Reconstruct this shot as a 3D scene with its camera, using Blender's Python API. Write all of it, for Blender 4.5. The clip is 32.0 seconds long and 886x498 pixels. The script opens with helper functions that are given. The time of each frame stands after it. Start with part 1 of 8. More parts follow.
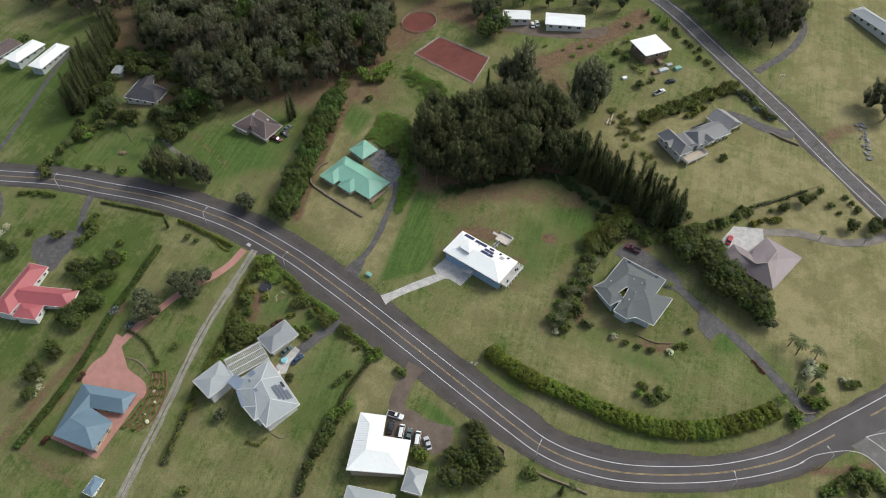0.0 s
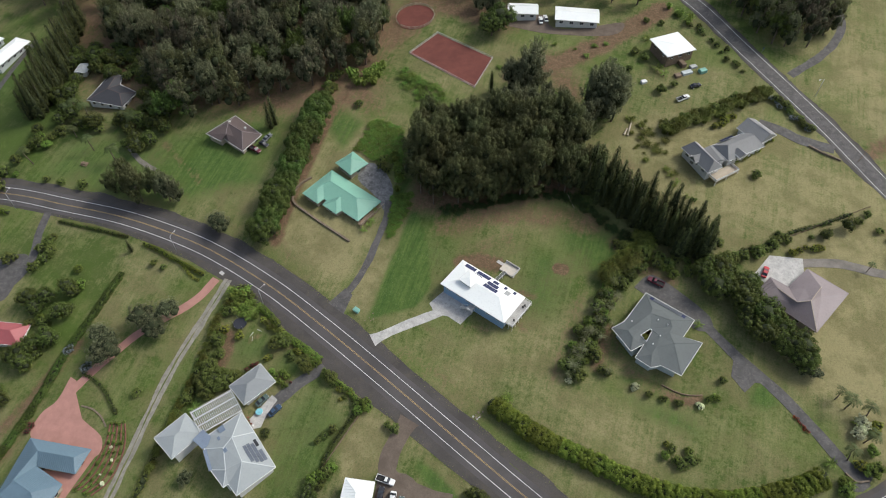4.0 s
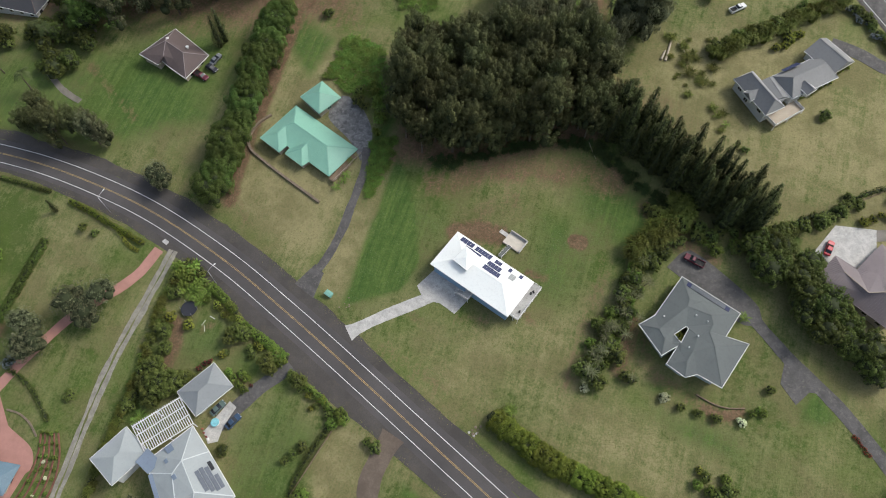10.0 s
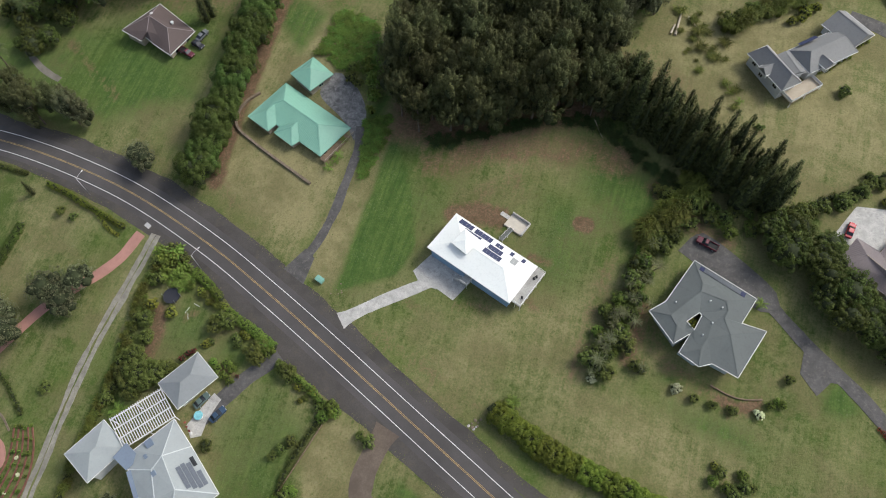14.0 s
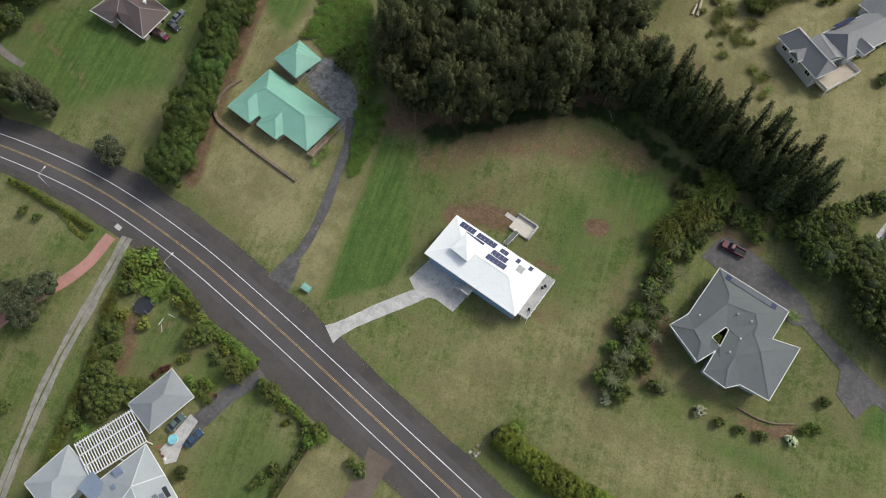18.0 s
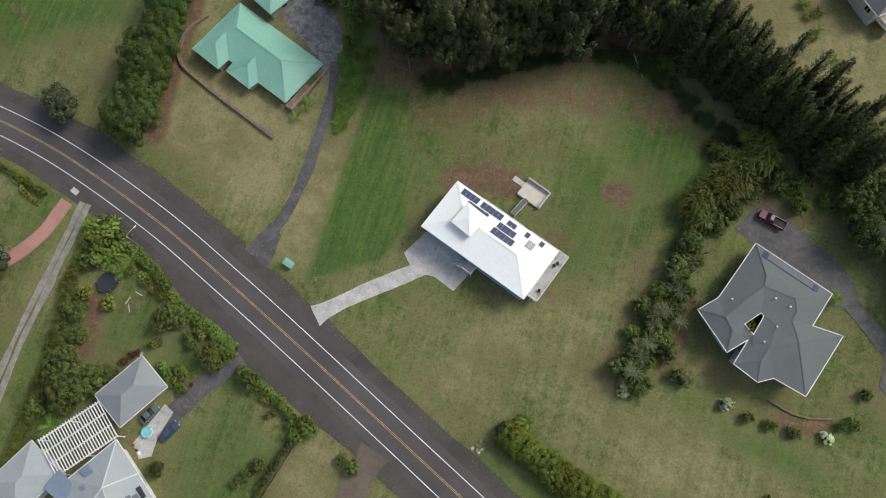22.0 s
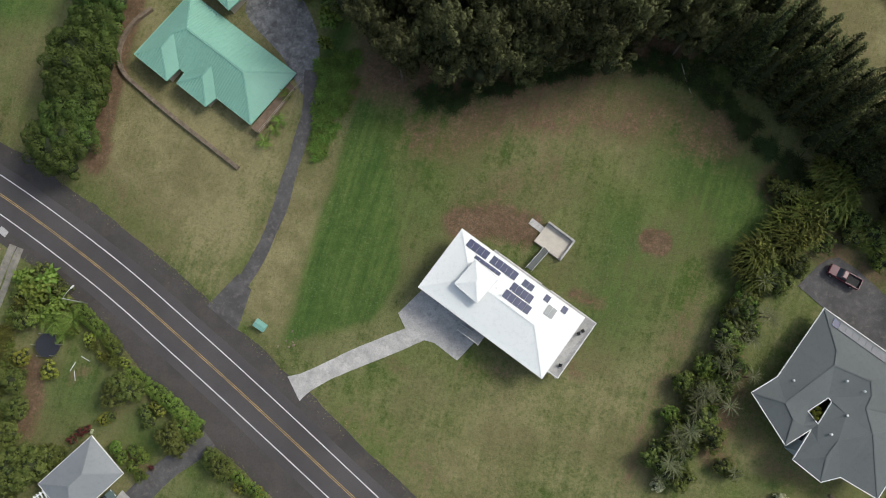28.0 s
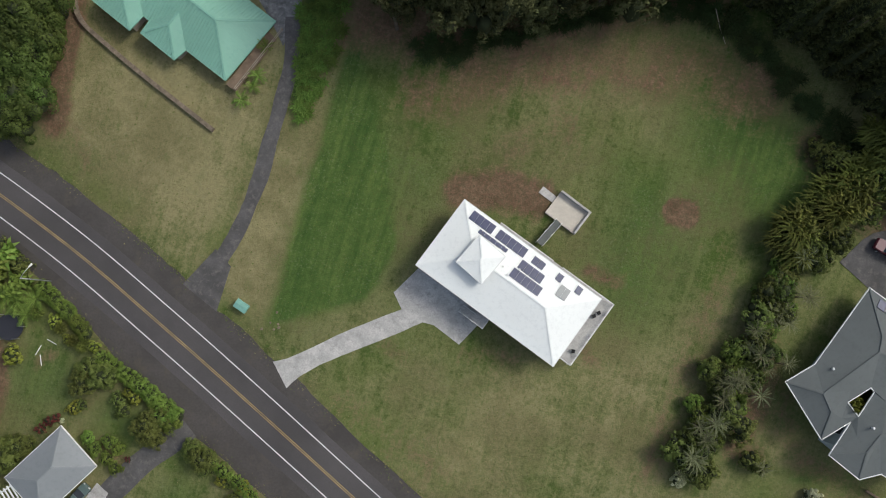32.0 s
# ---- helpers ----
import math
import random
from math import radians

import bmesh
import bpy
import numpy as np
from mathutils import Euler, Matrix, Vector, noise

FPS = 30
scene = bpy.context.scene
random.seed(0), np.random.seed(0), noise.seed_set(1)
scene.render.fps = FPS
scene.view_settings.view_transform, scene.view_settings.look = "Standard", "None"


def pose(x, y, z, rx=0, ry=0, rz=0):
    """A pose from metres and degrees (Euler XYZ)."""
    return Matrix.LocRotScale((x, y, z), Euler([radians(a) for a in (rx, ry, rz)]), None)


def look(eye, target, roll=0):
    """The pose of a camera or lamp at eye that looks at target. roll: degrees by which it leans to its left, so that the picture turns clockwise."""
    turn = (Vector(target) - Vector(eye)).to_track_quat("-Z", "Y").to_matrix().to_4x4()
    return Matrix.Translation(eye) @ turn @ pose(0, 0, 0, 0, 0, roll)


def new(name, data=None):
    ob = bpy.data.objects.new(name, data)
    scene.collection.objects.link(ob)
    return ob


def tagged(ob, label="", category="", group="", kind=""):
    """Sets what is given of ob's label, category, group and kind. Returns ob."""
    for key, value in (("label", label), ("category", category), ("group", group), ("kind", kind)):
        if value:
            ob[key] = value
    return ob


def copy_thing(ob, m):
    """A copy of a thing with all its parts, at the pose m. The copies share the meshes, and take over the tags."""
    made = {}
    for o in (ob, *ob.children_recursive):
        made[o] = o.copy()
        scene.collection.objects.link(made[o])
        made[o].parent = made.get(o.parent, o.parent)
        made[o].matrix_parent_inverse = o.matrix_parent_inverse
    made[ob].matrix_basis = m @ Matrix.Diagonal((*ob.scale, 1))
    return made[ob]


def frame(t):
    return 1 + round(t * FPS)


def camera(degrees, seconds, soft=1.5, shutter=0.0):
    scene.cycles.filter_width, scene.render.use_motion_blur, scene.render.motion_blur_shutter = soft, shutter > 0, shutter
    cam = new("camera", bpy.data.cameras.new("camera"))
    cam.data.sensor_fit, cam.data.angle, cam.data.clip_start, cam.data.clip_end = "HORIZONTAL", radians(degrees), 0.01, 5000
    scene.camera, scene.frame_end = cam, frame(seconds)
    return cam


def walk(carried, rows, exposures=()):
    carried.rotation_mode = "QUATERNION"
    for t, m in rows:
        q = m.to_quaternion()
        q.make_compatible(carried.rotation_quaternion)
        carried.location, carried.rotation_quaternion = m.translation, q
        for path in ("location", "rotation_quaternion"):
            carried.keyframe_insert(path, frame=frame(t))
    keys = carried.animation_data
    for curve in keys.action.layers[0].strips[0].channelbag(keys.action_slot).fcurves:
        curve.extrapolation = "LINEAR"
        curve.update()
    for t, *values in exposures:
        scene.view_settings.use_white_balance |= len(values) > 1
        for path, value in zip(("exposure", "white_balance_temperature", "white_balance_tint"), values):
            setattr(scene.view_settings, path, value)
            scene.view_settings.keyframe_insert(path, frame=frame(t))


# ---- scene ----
cam = camera(65.6, 32.0, 1.0)
METRES, EYE, TILT, LEAN, TURN = 190.0, 197.0, -50.0, 0.0, 0.0
ROWS = [
    (0.0, 0.0, 0.0, 0.0, 0.0, 0.0, -0.0),
    (0.5, -0.0001, 0.0163, 0.0066, -0.01, -0.01, -0.03),
    (1.0, -0.0002, 0.0341, 0.015, -0.01, -0.02, -0.04),
    (1.5, -0.0002, 0.0529, 0.0247, -0.02, -0.03, -0.07),
    (2.0, -0.0002, 0.0727, 0.0354, -0.04, -0.06, -0.07),
    (2.5, 0.0004, 0.0932, 0.0472, -0.03, -0.17, -0.08),
    (3.0, 0.0006, 0.1147, 0.059, -0.07, -0.48, -0.1),
    (3.5, 0.0009, 0.1365, 0.0725, -0.1, -0.98, -0.11),
    (5.5, 0.0044, 0.2287, 0.1308, -0.2, -3.17, -0.11),
    (6.0, 0.0054, 0.2519, 0.1467, -0.23, -3.73, -0.11),
    (6.5, 0.0061, 0.2741, 0.1603, -0.25, -5.01, -0.11),
    (7.0, 0.0062, 0.2952, 0.1734, -0.3, -9.28, -0.12),
    (7.5, 0.0074, 0.3167, 0.1888, -0.31, -11.97, -0.13),
    (8.0, 0.0088, 0.3378, 0.2027, -0.29, -13.12, -0.1),
    (8.5, 0.0101, 0.3588, 0.2169, -0.28, -13.37, -0.07),
    (9.0, 0.0109, 0.377, 0.228, -0.25, -13.32, -0.07),
    (9.5, 0.0123, 0.3916, 0.2342, -0.23, -13.3, -0.04),
    (10.0, 0.0136, 0.4021, 0.2355, -0.24, -13.3, -0.01),
    (10.5, 0.0144, 0.4092, 0.2325, -0.24, -13.31, 0.02),
    (11.0, 0.0151, 0.4146, 0.2281, -0.23, -13.32, 0.03),
    (11.5, 0.0156, 0.4198, 0.2234, -0.24, -13.33, 0.02),
    (12.0, 0.0164, 0.4253, 0.219, -0.22, -13.35, 0.04),
    (12.5, 0.0164, 0.4306, 0.2139, -0.23, -13.35, 0.05),
    (13.0, 0.016, 0.4362, 0.2093, -0.26, -13.35, 0.03),
    (13.5, 0.0165, 0.443, 0.2058, -0.25, -13.41, 0.03),
    (14.0, 0.0167, 0.4505, 0.2025, -0.26, -13.41, 0.04),
    (14.5, 0.0167, 0.4592, 0.2006, -0.26, -13.43, 0.05),
    (16.5, 0.0165, 0.5024, 0.205, -0.32, -13.58, 0.03),
    (17.0, 0.0166, 0.5147, 0.2071, -0.33, -13.6, 0.03),
    (17.5, 0.0169, 0.5272, 0.2093, -0.34, -14.13, 0.04),
    (18.0, 0.0174, 0.5402, 0.2129, -0.34, -15.09, 0.05),
    (18.5, 0.0169, 0.5535, 0.2163, -0.39, -16.04, 0.05),
    (19.0, 0.017, 0.5673, 0.2205, -0.4, -17.03, 0.06),
    (19.5, 0.0176, 0.5813, 0.2251, -0.39, -18.0, 0.08),
    (20.0, 0.0172, 0.5953, 0.2291, -0.43, -18.9, 0.07),
    (20.5, 0.0174, 0.6102, 0.2351, -0.45, -19.95, 0.08),
    (21.0, 0.0181, 0.6247, 0.2396, -0.42, -20.84, 0.12),
    (21.5, 0.0181, 0.6395, 0.2456, -0.45, -21.83, 0.14),
    (22.0, 0.018, 0.6544, 0.2513, -0.47, -22.77, 0.16),
    (22.5, 0.0187, 0.6696, 0.2578, -0.44, -23.78, 0.2),
    (23.0, 0.0189, 0.684, 0.2626, -0.44, -24.6, 0.23),
    (23.5, 0.0188, 0.6986, 0.2681, -0.46, -25.47, 0.24),
    (24.0, 0.0188, 0.7132, 0.2738, -0.48, -26.34, 0.26),
    (24.5, 0.0189, 0.7281, 0.2801, -0.49, -27.27, 0.29),
    (25.0, 0.0197, 0.743, 0.2861, -0.45, -27.92, 0.33),
    (25.5, 0.0191, 0.7576, 0.2917, -0.51, -28.2, 0.34),
    (27.5, 0.0191, 0.814, 0.3136, -0.54, -29.78, 0.42),
    (28.0, 0.0194, 0.8274, 0.318, -0.53, -29.85, 0.46),
    (28.5, 0.0193, 0.8403, 0.3213, -0.54, -29.37, 0.5),
    (29.0, 0.0194, 0.8528, 0.3249, -0.55, -28.83, 0.55),
    (29.5, 0.0192, 0.8635, 0.3264, -0.56, -28.58, 0.57),
    (30.0, 0.0194, 0.8714, 0.3246, -0.53, -30.19, 0.59),
    (30.5, 0.02, 0.8774, 0.3199, -0.5, -32.41, 0.62),
    (31.0, 0.02, 0.8829, 0.3148, -0.54, -33.72, 0.62),
    (31.5, 0.0203, 0.8879, 0.3091, -0.54, -34.26, 0.63),
    (32.0, 0.0207, 0.8929, 0.3035, -0.53, -34.24, 0.65),
]
EXPOSURES = [(0, -0.08, 6280, 8), (8, -0.01, 6280, 8), (14, -0.03, 6280, 8), (20, -0.13, 6280, 8), (23.5, -0.24, 6280, 8), (25.5, -0.33, 6280, 8), (28, -0.23, 6280, 8), (30, -0.10, 6280, 8), (31, -0.24, 6280, 8), (32, -0.37, 6280, 8)]
walk(cam, [(t, pose(0, 0, EYE, TILT, LEAN, TURN) @ pose(METRES * x, METRES * y, METRES * z, 90 + pitch, roll, yaw)) for t, x, y, z, yaw, pitch, roll in ROWS], EXPOSURES)

# ---- light: a veiled sun and the sky ----
SUN_ELEVATION, SUN_AZIMUTH = 47.0, 20.0      # azimuth counted from +x towards +y
world = bpy.data.worlds.new("sky")
scene.world = world
world.use_nodes = True
wn = world.node_tree.nodes
sky = wn.new("ShaderNodeTexSky")
sky.sky_type = "NISHITA"
sky.sun_disc = False
sky.sun_elevation = radians(SUN_ELEVATION)
sky.sun_rotation = radians(90.0 - SUN_AZIMUTH)
sky.air_density, sky.dust_density, sky.ozone_density = 1.0, 4.0, 1.0
wn["Background"].inputs["Strength"].default_value = 0.2
grey, veil = wn.new("ShaderNodeRGBToBW"), wn.new("ShaderNodeMix")      # thin cloud takes the blue out of the sky
veil.data_type = "RGBA"
veil.inputs[0].default_value = 0.4
world.node_tree.links.new(sky.outputs[0], grey.inputs[0])
world.node_tree.links.new(sky.outputs[0], veil.inputs[6])
world.node_tree.links.new(grey.outputs[0], veil.inputs[7])
world.node_tree.links.new(veil.outputs[2], wn["Background"].inputs["Color"])
sun = new("sun", bpy.data.lights.new("sun", "SUN"))
sun.data.energy, sun.data.angle, sun.data.color = 2.0, radians(14.0), (1.0, 0.95, 0.86)
sun_way = Vector((math.cos(radians(SUN_ELEVATION)) * math.cos(radians(SUN_AZIMUTH)),
                  math.cos(radians(SUN_ELEVATION)) * math.sin(radians(SUN_AZIMUTH)), math.sin(radians(SUN_ELEVATION))))
sun.matrix_world = look(sun_way * 600, (0, 0, 0))


# ---- materials ----
class Nodes:
    """A short hand for a node material."""

    def __init__(self, name):
        self.m = bpy.data.materials.new(name)
        self.m.use_nodes = True
        self.t = self.m.node_tree
        self.b = self.t.nodes["Principled BSDF"]

    def add(self, kind, **values):
        n = self.t.nodes.new(kind)
        for k, v in values.items():
            n.inputs[k].default_value = v
        return n

    def link(self, a, b):
        self.t.links.new(a, b)

    def place(self):
        return self.add("ShaderNodeTexCoord").outputs["Object"]

    def world_place(self):
        return self.add("ShaderNodeNewGeometry").outputs["Position"]

    def noise(self, where, scale, detail=4.0, rough=0.6):
        n = self.add("ShaderNodeTexNoise", Scale=scale, Detail=detail, Roughness=rough)
        self.link(where, n.inputs["Vector"])
        return n.outputs["Fac"]

    def streaks(self, where, degrees, along, across, detail=3.0):
        """Noise drawn out along one direction of the plan."""
        n = self.add("ShaderNodeMapping")
        n.inputs["Rotation"].default_value = (0, 0, radians(degrees))
        n.inputs["Scale"].default_value = (1 / along, 1 / across, 5.0)
        n.vector_type = "TEXTURE"
        self.link(where, n.inputs["Vector"])
        return self.noise(n.outputs[0], 1.0, detail, 0.6)

    def ramp(self, value, stops):
        n = self.add("ShaderNodeValToRGB")
        r = n.color_ramp
        while len(r.elements) < len(stops):
            r.elements.new(0.5)
        for e, (p, c) in zip(r.elements, stops):
            e.position = p
            e.color = (*c, 1) if len(c) == 3 else c
        self.link(value, n.inputs["Fac"])
        return n.outputs["Color"]

    def math(self, op, a, b=0.0):
        n = self.add("ShaderNodeMath")
        n.operation = op
        for i, v in enumerate((a, b)):
            if hasattr(v, "is_linked"):
                self.link(v, n.inputs[i])
            else:
                n.inputs[i].default_value = v
        return n.outputs[0]

    def mix(self, fac, a, b, how="MIX"):
        n = self.add("ShaderNodeMix")
        n.data_type, n.blend_type = "RGBA", how
        for v, i in ((fac, 0), (a, 6), (b, 7)):
            if hasattr(v, "is_linked"):
                self.link(v, n.inputs[i])
            else:
                n.inputs[i].default_value = v if i == 0 else (*v, 1)
        return n.outputs[2]

    def bump(self, value, strength, distance):
        n = self.add("ShaderNodeBump", Strength=strength, Distance=distance)
        self.link(value, n.inputs["Height"])
        self.link(n.outputs[0], self.b.inputs["Normal"])

    def end(self, colour, rough=0.8, metal=0.0, specular=0.3):
        if hasattr(colour, "is_linked"):
            self.link(colour, self.b.inputs["Base Color"])
        else:
            self.b.inputs["Base Color"].default_value = (*colour, 1)
        if hasattr(rough, "is_linked"):
            self.link(rough, self.b.inputs["Roughness"])
        else:
            self.b.inputs["Roughness"].default_value = rough
        self.b.inputs["Metallic"].default_value = metal
        self.b.inputs["Specular IOR Level"].default_value = specular
        return self.m


def scaled(c, k):
    return tuple(min(1.0, v * k) for v in c)


def surface(name, colour, rough=0.7, spread=0.25, coarse=0.25, fine=3.0, bump=0.2, metal=0.0, specular=0.3, dirt=None):
    """A plain surface with stains and grain in world metres."""
    n = Nodes(name)
    p = n.world_place()
    a, b = n.noise(p, coarse, 5), n.noise(p, fine, 4)
    c = n.mix(n.ramp(a, [(0.35, (0, 0, 0)), (0.65, (1, 1, 1))]), scaled(colour, 1 - spread), scaled(colour, 1 + spread * 0.5))
    c = n.mix(n.ramp(b, [(0.3, (0.55, 0.55, 0.55)), (0.62, (0, 0, 0))]), c, scaled(colour, 1 - spread * 1.3))
    if dirt:
        c = n.mix(n.ramp(n.noise(p, coarse * 2.3, 6, 0.7), [(0.52, (0, 0, 0)), (0.72, (0.8, 0.8, 0.8))]), c, dirt)
    if bump:
        n.bump(b, bump, 0.04)
    return n.end(c, rough, metal, specular)


def leafy(name, dark, light, rough=0.65, tip=None):
    """Leaves that differ from plant to plant and from leaf to leaf."""
    n = Nodes(name)
    g = n.add("ShaderNodeNewGeometry")
    o = n.add("ShaderNodeObjectInfo")
    spray = n.ramp(n.noise(g.outputs["Position"], 0.55, 3), [(0.3, (0, 0, 0)), (0.68, (1, 1, 1))])
    c = n.mix(n.math("ADD", n.math("MULTIPLY", g.outputs["Random Per Island"], 0.45), n.math("MULTIPLY", spray, 0.55)), dark, light)
    c = n.mix(n.math("MULTIPLY", n.noise(g.outputs["Position"], 0.12, 2), 0.4), c, scaled(dark, 0.8))
    hsv = n.add("ShaderNodeHueSaturation")
    n.link(n.math("ADD", n.math("MULTIPLY", o.outputs["Random"], 0.04), 0.48), hsv.inputs["Hue"])
    n.link(n.math("ADD", n.math("MULTIPLY", o.outputs["Random"], 0.5), 0.75), hsv.inputs["Value"])
    n.link(c, hsv.inputs["Color"])
    m = n.end(hsv.outputs[0], rough, 0.0, 0.2)
    thin = n.add("ShaderNodeBsdfTranslucent")
    n.link(hsv.outputs[0], thin.inputs["Color"])
    both = n.add("ShaderNodeMixShader", Fac=0.28)
    n.link(n.b.outputs[0], both.inputs[1])
    n.link(thin.outputs[0], both.inputs[2])
    n.link(both.outputs[0], n.t.nodes["Material Output"].inputs["Surface"])
    return m


def metal_roof(name, colour, spread=0.12, rough=0.45, stain=None):
    n = Nodes(name)
    p = n.world_place()
    c = n.mix(n.noise(p, 0.18, 4), scaled(colour, 1 - spread), scaled(colour, 1 + spread))
    c = n.mix(n.ramp(n.noise(p, 1.6, 6, 0.7), [(0.5, (0, 0, 0)), (0.75, (0.6, 0.6, 0.6))]), c, stain or scaled(colour, 0.75))
    n.bump(n.noise(p, 0.9, 2), 0.15, 0.03)
    return n.end(c, rough, 0.0, 0.4)


M = {}
M["asphalt"] = surface("asphalt", (0.090, 0.083, 0.081), 0.85, 0.22, 0.10, 5.0, 0.3)
M["shoulder"] = surface("shoulder_asphalt", (0.080, 0.072, 0.066), 0.9, 0.25, 0.15, 3.0, 0.4, dirt=(0.095, 0.082, 0.064))
M["drive_dark"] = surface("driveway_asphalt", (0.108, 0.103, 0.099), 0.85, 0.3, 0.45, 4.0, 0.3, dirt=(0.185, 0.168, 0.150))
M["court"] = surface("mottled_asphalt", (0.20, 0.197, 0.192), 0.85, 0.5, 0.5, 1.8, 0.3, dirt=(0.34, 0.335, 0.325))
# asphalt with a patch of sunshine put into its paler colour
M["sunlit"] = surface("sunlit_asphalt", (0.135, 0.130, 0.122), 0.85, 0.25, 0.2, 4.0, 0.3, dirt=(0.21, 0.20, 0.18))
M["concrete"] = surface("concrete", (0.50, 0.485, 0.455), 0.85, 0.25, 0.5, 4.0, 0.2, dirt=(0.26, 0.25, 0.235))
M["pavers"] = surface("pink_pavers", (0.42, 0.22, 0.18), 0.85, 0.15, 0.4, 5.0, 0.2)
M["gravel"] = surface("gravel", (0.21, 0.19, 0.165), 0.95, 0.3, 0.3, 7.0, 0.6)
M["rut"] = surface("pale_gravel", (0.30, 0.28, 0.235), 0.95, 0.3, 0.6, 5.0, 0.5, dirt=(0.16, 0.155, 0.09))
M["earth"] = surface("earth", (0.155, 0.122, 0.095), 0.95, 0.3, 0.25, 3.0, 0.5)
M["clay"] = surface("red_clay", (0.16, 0.055, 0.042), 0.95, 0.2, 0.2, 4.0, 0.3)
M["white_line"] = surface("white_paint", (0.72, 0.72, 0.70), 0.6, 0.15, 0.5, 5.0, 0)
M["yellow_line"] = surface("yellow_paint", (0.46, 0.33, 0.13), 0.6, 0.35, 0.5, 5.0, 0)
M["white_roof"] = metal_roof("white_metal_roof", (0.81, 0.83, 0.80), 0.03, 0.4, (0.66, 0.68, 0.66))
M["green_roof"] = metal_roof("green_metal_roof", (0.25, 0.47, 0.365), 0.14, 0.42, (0.19, 0.40, 0.31))
M["garage_roof"] = metal_roof("mid_grey_roof", (0.225, 0.24, 0.245), 0.16, 0.5, (0.17, 0.185, 0.19))
M["pale_cap"] = metal_roof("pale_ridge_metal", (0.50, 0.53, 0.53), 0.08, 0.45)
M["green_cap"] = metal_roof("green_ridge_metal", (0.20, 0.40, 0.31), 0.1, 0.42)
M["grey_roof"] = metal_roof("pale_grey_roof", (0.305, 0.33, 0.33), 0.16, 0.5, (0.25, 0.275, 0.28))
M["slate_roof"] = metal_roof("slate_grey_shingles", (0.112, 0.124, 0.122), 0.16, 0.8)
M["brown_roof"] = metal_roof("taupe_roof", (0.24, 0.20, 0.20), 0.12, 0.6)
M["umber_roof"] = metal_roof("umber_shingles", (0.105, 0.08, 0.075), 0.2, 0.8)
M["dark_roof"] = metal_roof("charcoal_roof", (0.05, 0.05, 0.055), 0.2, 0.7)
M["shingle_grey"] = metal_roof("grey_shingles", (0.215, 0.215, 0.212), 0.15, 0.75)
M["red_roof"] = metal_roof("red_metal_roof", (0.34, 0.095, 0.10), 0.12, 0.45)
M["blue_roof"] = metal_roof("blue_metal_roof", (0.14, 0.21, 0.26), 0.12, 0.45)
M["white_trim"] = surface("white_trim", (0.72, 0.72, 0.70), 0.5, 0.08, 0.6, 4.0, 0)
M["white_wall"] = surface("white_wall", (0.66, 0.66, 0.64), 0.7, 0.1, 0.5, 3.0, 0.05)
M["blue_wall"] = surface("pale_blue_wall", (0.25, 0.37, 0.52), 0.7, 0.08, 0.5, 3.0, 0.05)
M["teal_wall"] = surface("grey_blue_wall", (0.43, 0.47, 0.47), 0.7, 0.1, 0.5, 3.0, 0.05)
M["tan_wall"] = surface("tan_wall", (0.42, 0.36, 0.28), 0.75, 0.12, 0.5, 3.0, 0.1)
M["wood"] = surface("weathered_wood", (0.22, 0.16, 0.11), 0.8, 0.3, 1.0, 8.0, 0.2)
M["bark"] = surface("bark", (0.14, 0.11, 0.085), 0.9, 0.3, 1.0, 9.0, 0.5)
M["stone"] = surface("stone_wall", (0.235, 0.185, 0.135), 0.9, 0.35, 1.2, 5.0, 0.5)
M["steel"] = surface("galvanised_steel", (0.55, 0.56, 0.57), 0.4, 0.1, 1.0, 6.0, 0, 0.6)
M["black"] = surface("black_rubber", (0.02, 0.02, 0.02), 0.7, 0.1, 1.0, 6.0, 0)
M["glass"] = surface("dark_glass", (0.018, 0.022, 0.028), 0.08, 0.1, 0.6, 3.0, 0, 0.0, 0.6)
M["solar"] = surface("solar_cells", (0.052, 0.060, 0.120), 0.22, 0.1, 0.8, 4.0, 0, 0.0, 0.6)
M["grey_panel"] = surface("grey_panel", (0.36, 0.37, 0.36), 0.5, 0.1, 0.8, 4.0, 0)
M["teal_box"] = surface("teal_plastic", (0.20, 0.40, 0.33), 0.5, 0.15, 0.8, 4.0, 0)
M["brick_red"] = surface("terracotta", (0.34, 0.10, 0.07), 0.85, 0.2, 0.8, 4.0, 0.2)
M["pool"] = surface("turquoise_cover", (0.22, 0.52, 0.58), 0.5, 0.25, 1.5, 5.0, 0)
M["solar_pale"] = surface("pale_solar_cells", (0.085, 0.095, 0.11), 0.3, 0.12, 0.8, 4.0, 0, 0.0, 0.6)
M["blue_grey"] = metal_roof("blue_grey_roof", (0.17, 0.21, 0.27), 0.1, 0.5)
M["black_panel"] = surface("black_panel", (0.02, 0.022, 0.025), 0.3, 0.1, 0.8, 4.0, 0)
M["ramp_grey"] = surface("ramp_grey", (0.13, 0.14, 0.13), 0.7, 0.15, 0.8, 4.0, 0)
M["terrace"] = surface("terrace_stone", (0.21, 0.095, 0.068), 0.9, 0.3, 0.8, 4.0, 0.3)
M["boulder"] = surface("boulder_grey", (0.25, 0.245, 0.23), 0.9, 0.35, 0.6, 4.0, 0.5)
M["bay_floor"] = surface("pale_sand_floor", (0.56, 0.51, 0.43), 0.85, 0.12, 0.6, 4.0, 0.1)
# dark olive that paints the shade inside crowns and hedges
M["shaded_core"] = surface("shaded_core", (0.036, 0.046, 0.018), 0.9, 0.3, 1.0, 6.0, 0.3)
